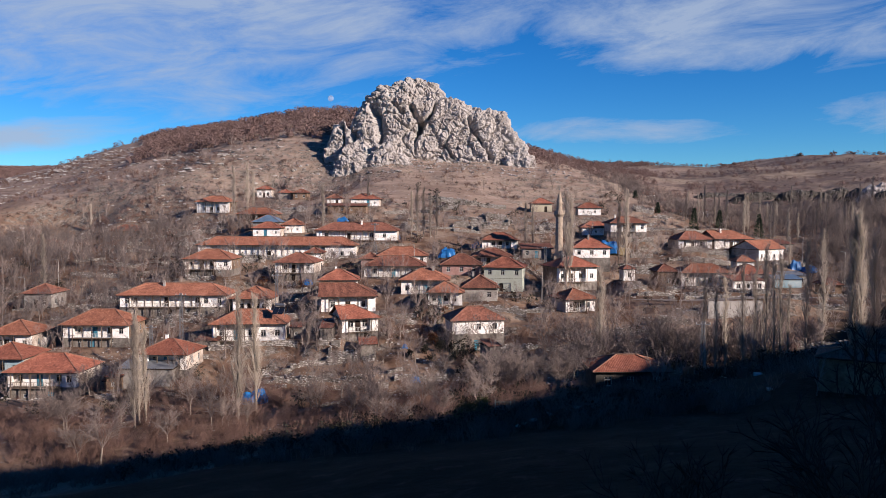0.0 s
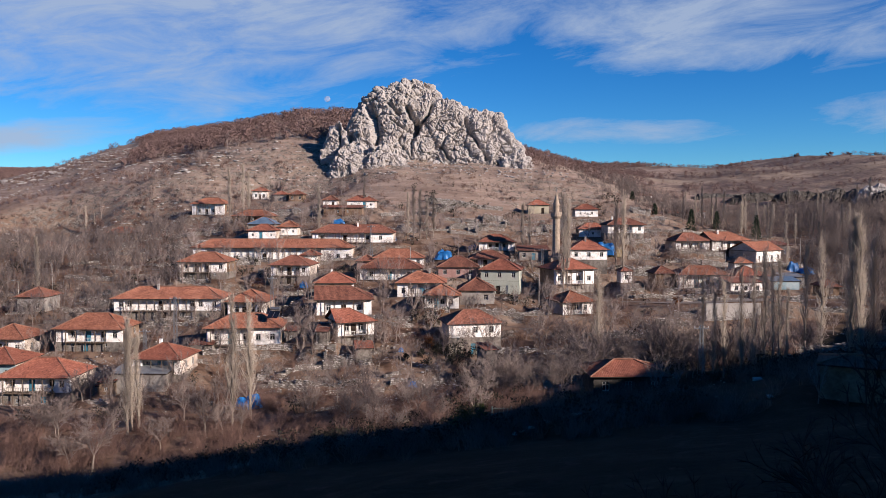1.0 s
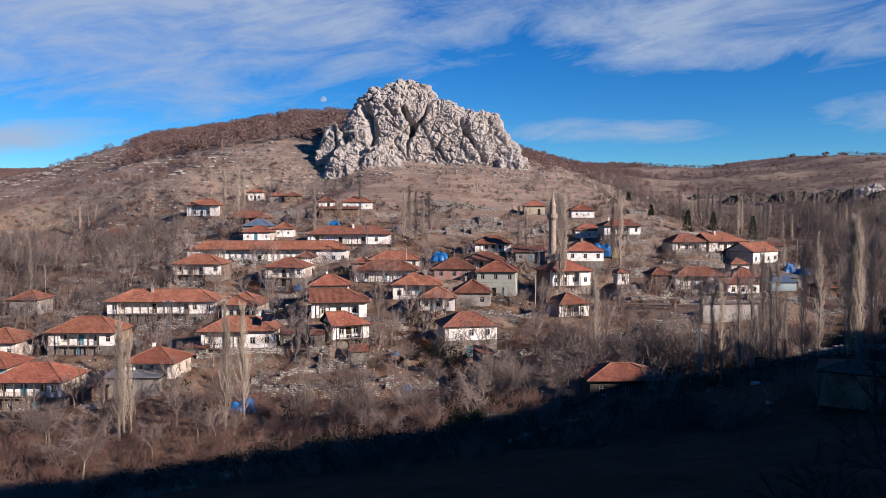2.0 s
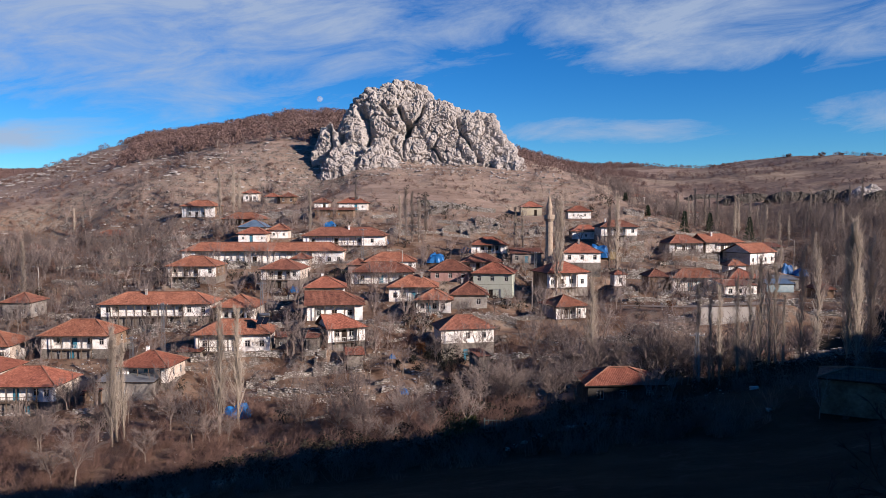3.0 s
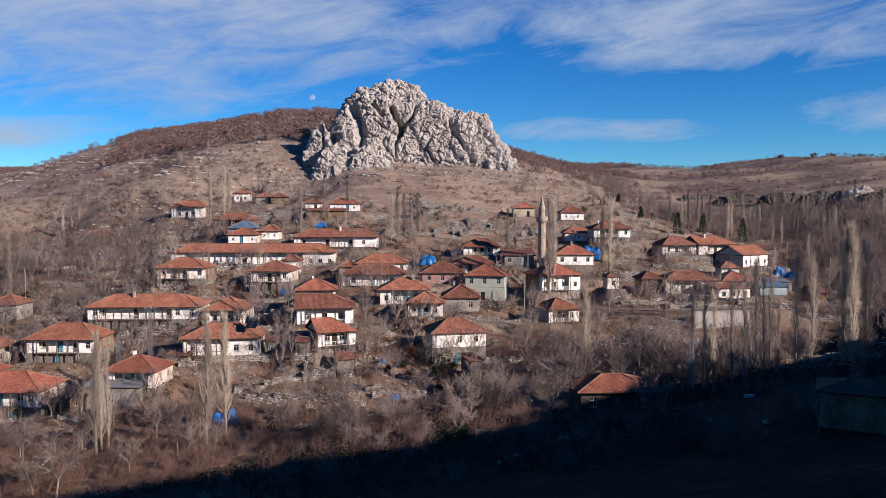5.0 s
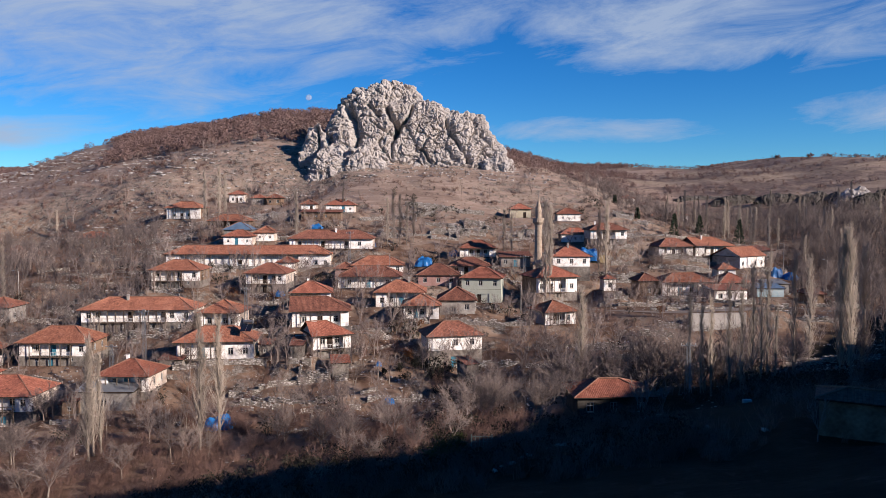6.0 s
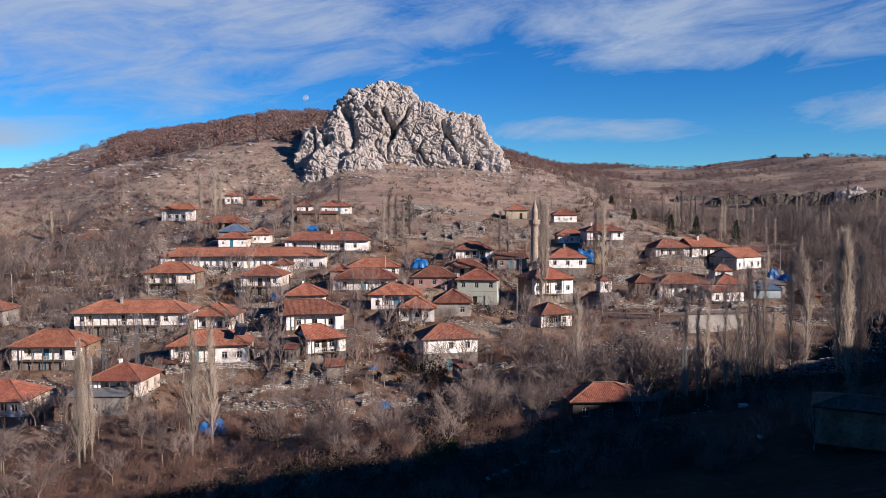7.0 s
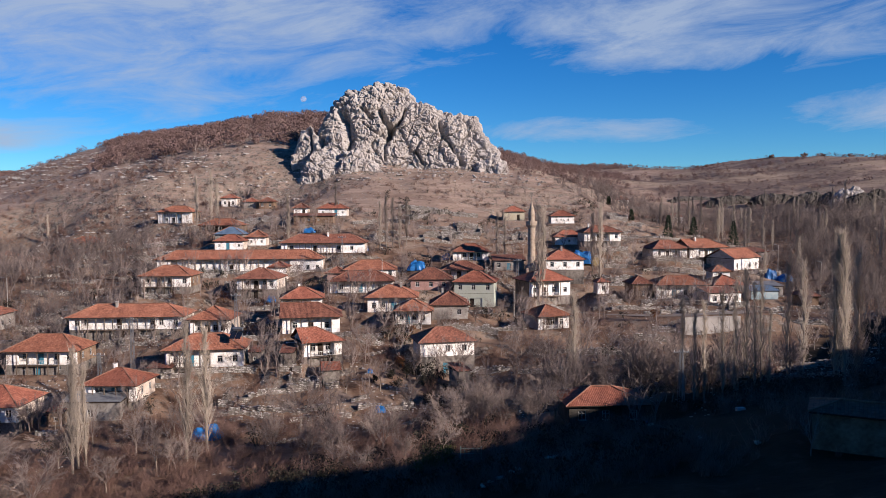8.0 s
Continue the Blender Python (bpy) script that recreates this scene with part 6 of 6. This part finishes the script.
# terraces below the village, read along their tops
for i, (ax, ay, bx, by, h) in enumerate(((633, 728, 732, 722, 1.3), (659, 764, 750, 740, 0.7), (512, 748, 622, 738, 0.9), (620, 712, 652, 704, 0.8), (690, 690, 728, 694, 0.8),
                                         (629, 592, 678, 596, 1.2), (610, 636, 700, 634, 0.8), (180, 630, 215, 628, 1.2), (20, 691, 88, 697, 1.3), (165, 700, 232, 690, 0.8),
                                         (360, 750, 430, 742, 0.7), (240, 760, 300, 772, 0.6), (470, 790, 560, 775, 0.6))):
    p, q = ground_at(ax, ay, M8), ground_at(bx, by, M8)
    if (p - q).length < 40:
        dry_wall(p, q, h, 500 + i)
# roofless ruins
for i, (px, py, d, w, k) in enumerate(((855, 385, 243, 7, 5), (825, 392, 236, 6, 5), (700, 405, 230, 6, 4), (365, 600, 138, 5, 4), (800, 405, 232, 8, 5), (1130, 455, 200, 7, 4), (575, 622, 130, 5, 4), (470, 600, 140, 6, 4), (930, 400, 238, 7, 5), (1115, 385, 262, 6, 4))):
    c = spot(px, py, d, M4)
    a = [(c.x - w / 2, c.y - k / 2), (c.x + w / 2, c.y - k / 2 + 0.6), (c.x + w / 2 - 0.4, c.y + k / 2), (c.x - w / 2, c.y + k / 2)]
    if clear_of_houses(c.x, c.y, 1.5):
        for j in range(4):
            dry_wall(a[j], a[(j + 1) % 4], (1.2, 1.9, 2.3, 1.6)[(i + j) % 4], 700 + 10 * i + j, "broken rubble wall of a roofless ruin")
# walls that hold the plots
for i, h in enumerate(HOUSES):
    px, py, c, s, hw, hd, pz = PADS[i]
    if py > 240 or py < 110 or RND.random() < 0.35:
        continue
    v = -hd - RND.uniform(0.8, 2.6)
    u0, u1 = -hw * RND.uniform(0.3, 1.3), hw * RND.uniform(0.3, 1.3)
    a, b = (px + c * u0 - s * v, py + s * u0 + c * v), (px + c * u1 - s * v, py + s * u1 + c * v)
    if clear_of_houses((a[0] + b[0]) / 2, (a[1] + b[1]) / 2, -0.6):
        dry_wall(a, b, RND.uniform(0.6, 1.5), 600 + i, "dry-stone wall holding a house terrace")

# low walls that follow the contours between the plots
rnd_walls = random.Random(91)
for i in range(270):
    x, y = rnd_walls.uniform(-105, 105), rnd_walls.uniform(118, 262)
    half, a = rnd_walls.uniform(2.5, 7.5), rnd_walls.gauss(0, 0.22)
    dx, dy = half * math.cos(a), half * math.sin(a)
    if abs(x) < 0.56 * y and all(clear_of_houses(x + k * dx, y + k * dy, -0.2) for k in (-1, -0.5, 0, 0.5, 1)):
        dry_wall((x - dx, y - dy), (x + dx, y + dy), rnd_walls.uniform(0.7, 1.7), 900 + i, "tumbled dry-stone wall between village plots")

# loose stones
rs = np.random.RandomState(5)
loose = []
for x, y, z, s in spots(22000, -170, 130, 85, 300, (0.08, 0.36), 31, 0.3, lambda x, y, r: vnoise(x / 9, y / 9, 63) + 0.5 * vnoise(x / 3, y / 3, 64) > 0.0):
    loose.append((x, y, z + 0.05 * s, s * rs.uniform(0.7, 1.5), s * rs.uniform(0.7, 1.3), s * rs.uniform(0.5, 1.0), rs.uniform(0, 6.3)))
tagged(new("loose_stones", stones_mesh("loose_stones", loose, MAT_PALESTONE, 3)), "pale stones strewn over the ground", "stones", kind="stuff")
heaps = []
for x, y, z, s in spots(16000, -110, 110, 105, 262, (0.15, 0.5), 35, 0.2, lambda x, y, r: vnoise(x / 6, y / 6, 401) + 0.3 * vnoise(x / 2, y / 2, 402) > 0.20):
    heaps.append((x, y, z + 0.15 * s, s * rs.uniform(0.8, 1.5), s, s * rs.uniform(0.6, 1.0), rs.uniform(0, 6.3)))
tagged(new("rubble_heaps", stones_mesh("rubble_heaps", heaps, MAT_PALESTONE, 6)), "heaps of pale rubble round fallen walls", "rubble", kind="stuff")
fallen = []
for x, y, z, s in spots(1500, -66, 46, 288, 306, (0.2, 1.5), 32, 0):
    fallen.append((x, y, z + 0.1 * s, s, s * rs.uniform(0.7, 1.2), s * rs.uniform(0.6, 1.0), rs.uniform(0, 6.3)))
tagged(new("fallen_rocks", stones_mesh("fallen_rocks", fallen[:330], MAT_ROCK, 4)), "grey rocks fallen at the foot of the crag", "rocks", kind="stuff")


outcrop = []
for x, y, z, s in spots(2600, -270, -70, 260, 470, (0.3, 2.4), 34, 1, lambda x, y, r: vnoise(x / 24, y / 15, 201) > 0.16):
    outcrop.append((x, y, z, 0.7 * s * rs.uniform(0.8, 1.6), 0.7 * s, 0.7 * s * rs.uniform(0.6, 1.1), rs.uniform(0, 6.3)))
for x, y, z, s in spots(9000, -330, -60, 255, 500, (0.3, 2.0), 46, 1, lambda x, y, r: (np.abs(vnoise(x / 80, y / 13, 203)) < 0.07 + 0.08 * vnoise(x / 9, y / 9, 204))):
    outcrop.append((x, y, z, s * rs.uniform(0.8, 1.8), 0.8 * s, 0.6 * s * rs.uniform(0.6, 1.1), rs.uniform(-0.4, 0.4)))
tagged(new("outcrop_stones", stones_mesh("outcrop_stones", outcrop, MAT_PALESTONE, 5)), "grey ledges and stones breaking the slope", "stones", kind="stuff")


def boulder(px, py, d, size, m=M0, seed=0, label="large pale weathered boulder"):
    p = spot(px, py, d, m)
    bm = bmesh.new()
    bmesh.ops.create_icosphere(bm, subdivisions=4, radius=0.5)
    for v in bm.verts:
        n = noise.noise(v.co * 2.2 + Vector((seed, 0, 0))) * 0.28 + noise.noise(v.co * 6 + Vector((0, seed, 0))) * 0.09
        v.co *= 1 + n
        v.co = Vector((v.co.x * size * 1.2, v.co.y * size, v.co.z * size * 0.9))
    me = bpy.data.meshes.new("boulder")
    bm.to_mesh(me)
    bm.free()
    me.materials.append(MAT_PALESTONE)
    ob = new("boulder", me)
    z = height_at(p.x, p.y)
    ob.location = (p.x, p.y, z + size * 0.22)
    return tagged(ob, label, "boulder", "boulders")


for i, (px, py, d, s) in enumerate(((66, 566, 152, 3.6), (145, 552, 158, 3.0), (120, 556, 157, 2.0))):
    boulder(px, py, d, s, M0, i + 1)


def tarpaulin(px, py, d, w, h, m=M0, mat=None, label="blue tarpaulin thrown over a heap", seed=0):
    """A sheet draped over a heap, with folds running down from the top."""
    p = spot(px, py, d, m)
    z = height_at(p.x, p.y)
    n, k = 28, 9
    vs, fs = [], []
    for j in range(k + 1):
        t = j / k
        for i in range(n):
            a = 2 * math.pi * i / n
            box = (abs(math.cos(a)) ** 4 + abs(math.sin(a)) ** 4) ** -0.25
            r = t ** 0.8 * box
            q = Vector((math.cos(a) * t * 2.2, math.sin(a) * t * 2.2, seed))
            fold = 1 + 0.30 * noise.noise(q)
            zz = h * (1 - t ** 3.0) * (0.85 + 0.35 * noise.noise(q * 1.1 + Vector((5, 0, 0)))) + 0.10 * h * noise.noise(q * 4)
            zz = max(0.0, zz)
            vs.append((w / 2 * r * fold * math.cos(a), w * 0.36 * r * fold * math.sin(a), zz - 0.05))
    for j in range(k):
        for i in range(n):
            fs.append((j * n + i, j * n + (i + 1) % n, (j + 1) * n + (i + 1) % n, (j + 1) * n + i))
    me = link_mesh("tarpaulin", vs, fs, mat or MAT_TARP)
    ob = new("tarpaulin", me)
    ob.location = (p.x, p.y, z)
    return tagged(ob, label, "tarpaulin", "tarpaulins")


for i, (px, py, d, w, h) in enumerate(((452, 690, 114, 4.6, 1.9), (792, 448, 208, 5.0, 2.6), (1075, 418, 221, 7.6, 4.2), (1408, 458, 214, 3.8, 3.0), (1432, 462, 213, 4.4, 2.4),
                                       (143, 526, 166, 3.6, 1.8), (44, 558, 150, 1.8, 1.2), (545, 496, 186, 2.4, 1.6), (606, 384, 242, 4.0, 1.7), (700, 412, 226, 3.0, 1.6),
                                       (845, 418, 216, 3.4, 1.8), (716, 592, 138, 1.2, 0.8), (735, 655, 124, 1.8, 1.2))):
    tarpaulin(px, py, d, w, h, M0, None, "blue tarpaulin thrown over a heap", i * 1.7)
tarpaulin(276, 614, 131, 4.2, 1.8, M0, MAT_TURQ, "turquoise sheet thrown over a heap", 31)
heap = tarpaulin(1096, 420, 220, 4.5, 2.6, M0, MAT_HAY, "", 37)
heap.name = "straw_heap"
tagged(heap, "heap of yellow straw beside the blue tarpaulin", "straw heap")
tarpaulin(1178, 690, 98, 1.6, 0.6, M0, MAT_TARP, "blue tarpaulin beside the low house", 41)


def lattice_pole(px, foot, top, d, m=M0):
    """A tapering steel lattice mast for the power line."""
    p = spot(px, foot, d, m)
    z = height_at(p.x, p.y)
    h = spot(px, top, d, m).z - z
    ob = new("power_pole")
    ob.location = (p.x, p.y, z)
    r0, r1 = 0.38, 0.14
    for sx in (-1, 1):
        for sy in (-1, 1):
            part("leg", Geo().tube((sx * r0, sy * r0, -0.4), (sx * r1, sy * r1, h), 0.05, 0.04, 4, True), MAT_STEEL, ob)
    n = int(h / 0.9)
    for i in range(n):
        t0, t1 = i / n, (i + 1) / n
        a, b = r0 + (r1 - r0) * t0, r0 + (r1 - r0) * t1
        for sx, sy, tx, ty in ((-1, -1, 1, -1), (1, -1, 1, 1), (1, 1, -1, 1), (-1, 1, -1, -1)):
            part("brace", Geo().tube((sx * a, sy * a, h * t0), (tx * b, ty * b, h * t1), 0.025, 0.025, 3), MAT_STEEL, ob)
    arm = part("cross_arm", Geo().box(-1.0, -0.06, h - 0.5, 1.0, 0.06, h - 0.38), MAT_STEEL, ob)
    for x in (-0.9, -0.3, 0.3, 0.9):
        part("insulator", Geo().tube((x, 0, h - 0.38), (x, 0, h - 0.15), 0.06, 0.05, 6, True), MAT_FRAME, arm)
    return tagged(ob, "galvanised steel lattice power pole", "power pole", "poles")


def lamp_pole(px, foot, top, d, m=M0):
    p = spot(px, foot, d, m)
    z = height_at(p.x, p.y)
    h = max(4.0, spot(px, top, d, m).z - z)
    ob = new("street_lamp")
    ob.location = (p.x, p.y, z)
    part("pole", Geo().tube((0, 0, -0.4), (0, 0, h), 0.10, 0.07, 8, True), MAT_CONCRETE, ob)
    arm = part("arm", Geo().tube((0, 0, h - 0.05), (-0.9, -0.3, h + 0.2), 0.04, 0.04, 6, True), MAT_STEEL, ob)
    part("lamp_head", Geo().box(-1.35, -0.48, h + 0.14, -0.85, -0.2, h + 0.28), MAT_STEEL, arm)
    return tagged(ob, "pale concrete street lamp with a short arm", "street lamp", "poles")


for q in ((490, 532, 484, 158), (321, 590, 518, 142), (1243, 652, 568, 103), (268, 628, 575, 136), (664, 460, 395, 205), (965, 476, 436, 196)):
    lattice_pole(*q)
for q in ((959, 523, 480, 176), (1495, 486, 447, 198), (1288, 475, 445, 206), (45, 545, 492, 190), (104, 512, 460, 195), (733, 470, 433, 196), (880, 530, 500, 168), (1352, 512, 470, 184), (1420, 470, 420, 222), (1180, 392, 366, 290)):
    lamp_pole(*q)

# lane and retaining wall
vs, fs = [], []
fine = []
for a, b in zip(LANE, LANE[1:]):
    for k in range(6):
        fine.append(a.lerp(b, k / 6))
for i, c in enumerate(fine):
    w = 1.6 + 0.3 * noise.noise(Vector((i * 0.3, 0, 0)))
    for s in (-1, 0, 1):
        y = c.y + s * w
        vs.append((c.x, y, height_at(c.x, y) + 0.06))
for i in range(len(fine) - 1):
    for s in (0, 1):
        fs.append((i * 3 + s, i * 3 + 3 + s, i * 3 + 4 + s, i * 3 + 1 + s))
tagged(new("road", link_mesh("road", vs, fs, MAT_ROAD)), "narrow pale gravel lane below the houses", "road", kind="structure")
dv = WALL_B - WALL_A
rw = new("retaining_wall")
rw.matrix_basis = pose(WALL_A.x, WALL_A.y, WALL_A.z - 3.2, 0, 0, math.degrees(math.atan2(dv.y, dv.x)))
Lw = dv.length
for i in range(5):
    part("wall_panel", Geo().box(Lw * i / 5 + 0.02, -0.2, -1.5, Lw * (i + 1) / 5 - 0.02, 0.2, 3.2), MAT_CONCRETE, rw)
part("coping", Geo().box(0, -0.26, 3.2, Lw, 0.26, 3.32), MAT_CONCRETE, rw)
tagged(rw, "long pale concrete retaining wall below the lane", "wall")
for i in range(int(Lw / 2.4)):
    f = new("fence_post", Geo().tube((0, 0, 0), (0, 0, 1.1), 0.05, 0.05, 6, True).mesh("fence_post", MAT_STEEL))
    c = WALL_A.lerp(WALL_B, (i + 0.5) / int(Lw / 2.4))
    f.location = (c.x, c.y, WALL_A.z + (WALL_B.z - WALL_A.z) * 0 + 0.12)
    tagged(f, "thin grey steel post on the retaining wall", "fence post", "fence posts")


# solar water heater on a roof
def solar_heater(px, py, d):
    p = spot(px, py, d)
    ob = new("solar_heater")
    ob.matrix_basis = pose(p.x, p.y, p.z, 0, 0, -12)
    for x in (-0.85, 0.85):
        part("leg", Geo().tube((x, 0.7, -1.2), (x, 0.7, 0.85), 0.04, 0.04, 5, True), MAT_STEEL, ob)
    for x in (-1.0, 0.05):
        part("panel", Geo().box(x, -0.9, -0.04, x + 0.95, 0.9, 0.04), MAT_GLASS_PANEL, ob, at=pose(0, 0, 0, 38))
    part("tank", Geo().tube((-0.9, 0.75, 0.95), (0.9, 0.75, 0.95), 0.28, 0.28, 12, True), MAT_STEEL, ob, "galvanised tank")
    return tagged(ob, "solar water heater with dark panels on a tiled roof", "solar heater")


solar_heater(493, 550, 140)


# evergreens and odd bushes
def pine(px, foot, top, d, m=M4, seed=0):
    p = spot(px, foot, d, m)
    z = height_at(p.x, p.y)
    h = max(3, spot(px, top, d, m).z - z)
    rnd = random.Random(seed)
    ob = new("pine_tree")
    ob.location = (p.x, p.y, z)
    part("trunk", Geo().tube((0, 0, -0.4), (0, 0, h * 0.95), 0.02 * h, 0.02, 6), MAT_BARK, ob)
    g = Geo()
    for i in range(420):
        t = rnd.uniform(0.1, 1.0)
        r = h * 0.24 * (1 - t) ** 0.8 * math.sqrt(rnd.random()) + 0.05
        a = rnd.uniform(0, 2 * math.pi)
        c = Vector((r * math.cos(a), r * math.sin(a), h * t - 0.2 * r))
        for _ in range(2):
            e = Vector((math.cos(a) + rnd.gauss(0, 0.5), math.sin(a) + rnd.gauss(0, 0.5), rnd.gauss(0.1, 0.4))).normalized()
            g.spike(c, c + e * rnd.uniform(0.3, 0.7), 0.12)
    part("crown", g, MAT_PINE, ob)
    return tagged(ob, "dark green pine tree", "tree", "pines")


for i, q in enumerate(((1205, 412, 375, 250), (1100, 378, 352, 285), (1140, 398, 365, 262), (1250, 405, 378, 260), (1320, 420, 385, 250))):
    pine(*q, seed=i)


def leafy_bush(px, py, d, h, mat, label, seed, m=M4, leaves=700, size=0.16, sink=0.0):
    p = spot(px, py, d, m)
    me = leafy_mesh(h, seed, mat, leaves, size, "bush")
    ob = new("bush", me)
    ob.location = (p.x, p.y, height_at(p.x, p.y) - sink * h)
    return tagged(ob, label, "bush", "bushes")


leafy_bush(800, 790, 72, 3.0, MAT_LEAF, "yellow-green leafy bush beside the stream", 1, leaves=2200, size=0.075)
leafy_bush(822, 775, 74, 2.4, MAT_LEAF, "yellow-green leafy bush beside the stream", 2, leaves=1600, size=0.075)
bp = spot(590, 812, 71, M4)
pb = new("bush", shrub_mesh(2.2, 77, MAT_PALETWIG, 60, 6, 0.014, "bush"))
pb.location = (bp.x, bp.y, height_at(bp.x, bp.y))
tagged(pb, "pale silvery leafless bush in the shade", "bush", "bushes")
for i, q in enumerate(((735, 600, 138, 2.2), (740, 565, 150, 1.6), (500, 520, 180, 3.0), (760, 560, 152, 1.5), (1180, 565, 160, 1.6), (430, 500, 184, 2.6))):
    leafy_bush(*q, MAT_RUST, "russet bush with withered leaves", 10 + i, leaves=600, size=0.09)
# near-black bushes added where deep shade lies beside a house
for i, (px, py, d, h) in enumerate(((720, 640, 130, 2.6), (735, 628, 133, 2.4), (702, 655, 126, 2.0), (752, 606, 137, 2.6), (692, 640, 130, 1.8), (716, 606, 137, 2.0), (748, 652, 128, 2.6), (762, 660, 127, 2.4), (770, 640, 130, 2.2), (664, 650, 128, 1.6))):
    leafy_bush(px, py, d, h, MAT_SHADELEAF, "tangled bush coloured near black in place of shade", 60 + i, M8, 320, 0.13)
p = spot(812, 690, 128, M8)
plant_tree("bare_tree", TREES[0], p.x, p.y, height_at(p.x, p.y), 1.15, 40, "dark knotty leafless tree before a stone house")
# bare trees along the stream: foot and top of each
for i, (px, py, top) in enumerate(((570, 734, 640), (636, 795, 735), (676, 804, 740), (756, 780, 722), (819, 771, 678), (875, 733, 665), (918, 733, 650), (75, 870, 780), (117, 870, 745), (244, 828, 755), (328, 800, 700),
                                   (525, 770, 690), (705, 760, 690), (960, 725, 640), (1010, 715, 625), (1055, 705, 600), (1110, 650, 590), (1160, 640, 575), (1200, 650, 560), (985, 640, 570), (1030, 630, 565), (20, 800, 700), (160, 790, 700), (290, 770, 690))):
    p = ground_at(px, py, M4)
    if clear_of_houses(p.x, p.y, 0.3):
        s = max(0.3, (spot(px, top, p.y, M4).z - p.z) / 8.0)
        plant_tree("bare_tree", TREES[i % 5], p.x, p.y, p.z, s, 50 * i, "leafless orchard tree with pale grey branches")
# field trees on the far plateau
for i, q in enumerate(((1270, 296, 551, 5), (1255, 296, 560, 3), (1447, 279, 495, 4), (1480, 278, 490, 3.4), (1530, 283, 470, 5), (1140, 298, 600, 4), (1160, 299, 600, 3), (1190, 299, 600, 3.4), (1390, 292, 520, 5), (604, 198, 338, 4.0), (612, 205, 336, 3.0))):
    leafy_bush(*q, MAT_SHRUB, "round leafless field tree on the skyline", 40 + i, leaves=420, size=0.3, sink=0.5)
# low gate of green rails at the meadow's edge
gp = spot(868, 762, 77, M4)
gate = new("metal_gate")
gate.location = (gp.x, gp.y, height_at(gp.x, gp.y))
for x in (-1.0, 1.0):
    part("gate_post", Geo().tube((x, 0, -0.3), (x, 0, 1.7), 0.07, 0.07, 6, True), MAT_TURQGREY, gate)
for z in (0.4, 0.95, 1.45):
    part("rail", Geo().box(-1, -0.03, z, 1, 0.03, z + 0.07), MAT_TURQGREY, gate)
for x in (-0.6, -0.2, 0.2, 0.6):
    part("bar", Geo().box(x - 0.03, -0.02, 0.2, x + 0.03, 0.02, 1.6), MAT_TURQGREY, gate)
tagged(gate, "small grey-green metal gate at the meadow's edge", "gate")
sp = spot(1331, 684, 87, M4)
box = new("white_crate", Geo().box(-0.45, -0.3, -0.1, 0.45, 0.3, 0.35).mesh("white_crate", MAT_FRAME))
box.location = (sp.x, sp.y, height_at(sp.x, sp.y))
tagged(box, "white crate standing in the shaded field", "crate")
# rocks along the field edge
for i, (px, py) in enumerate(((1000, 767), (1010, 766), (985, 772), (950, 783), (938, 788), (920, 795), (905, 802), (893, 808), (1160, 720), (1175, 718), (1150, 724), (1262, 735), (1360, 738))):
    p = ground_at(px, py, M4)
    st = new("stone", STONES[i % 6].copy())
    st.data.materials.append(MAT_PALESTONE)
    st.matrix_basis = pose(p.x, p.y, p.z + 0.08, 0, 0, i * 40) @ Matrix.Diagonal((0.75, 0.5, 0.5, 1))
    tagged(st, "pale field stone at the meadow's edge", "stone", "field stones")
# copy of a tree with the hill's shade painted into near-black wood
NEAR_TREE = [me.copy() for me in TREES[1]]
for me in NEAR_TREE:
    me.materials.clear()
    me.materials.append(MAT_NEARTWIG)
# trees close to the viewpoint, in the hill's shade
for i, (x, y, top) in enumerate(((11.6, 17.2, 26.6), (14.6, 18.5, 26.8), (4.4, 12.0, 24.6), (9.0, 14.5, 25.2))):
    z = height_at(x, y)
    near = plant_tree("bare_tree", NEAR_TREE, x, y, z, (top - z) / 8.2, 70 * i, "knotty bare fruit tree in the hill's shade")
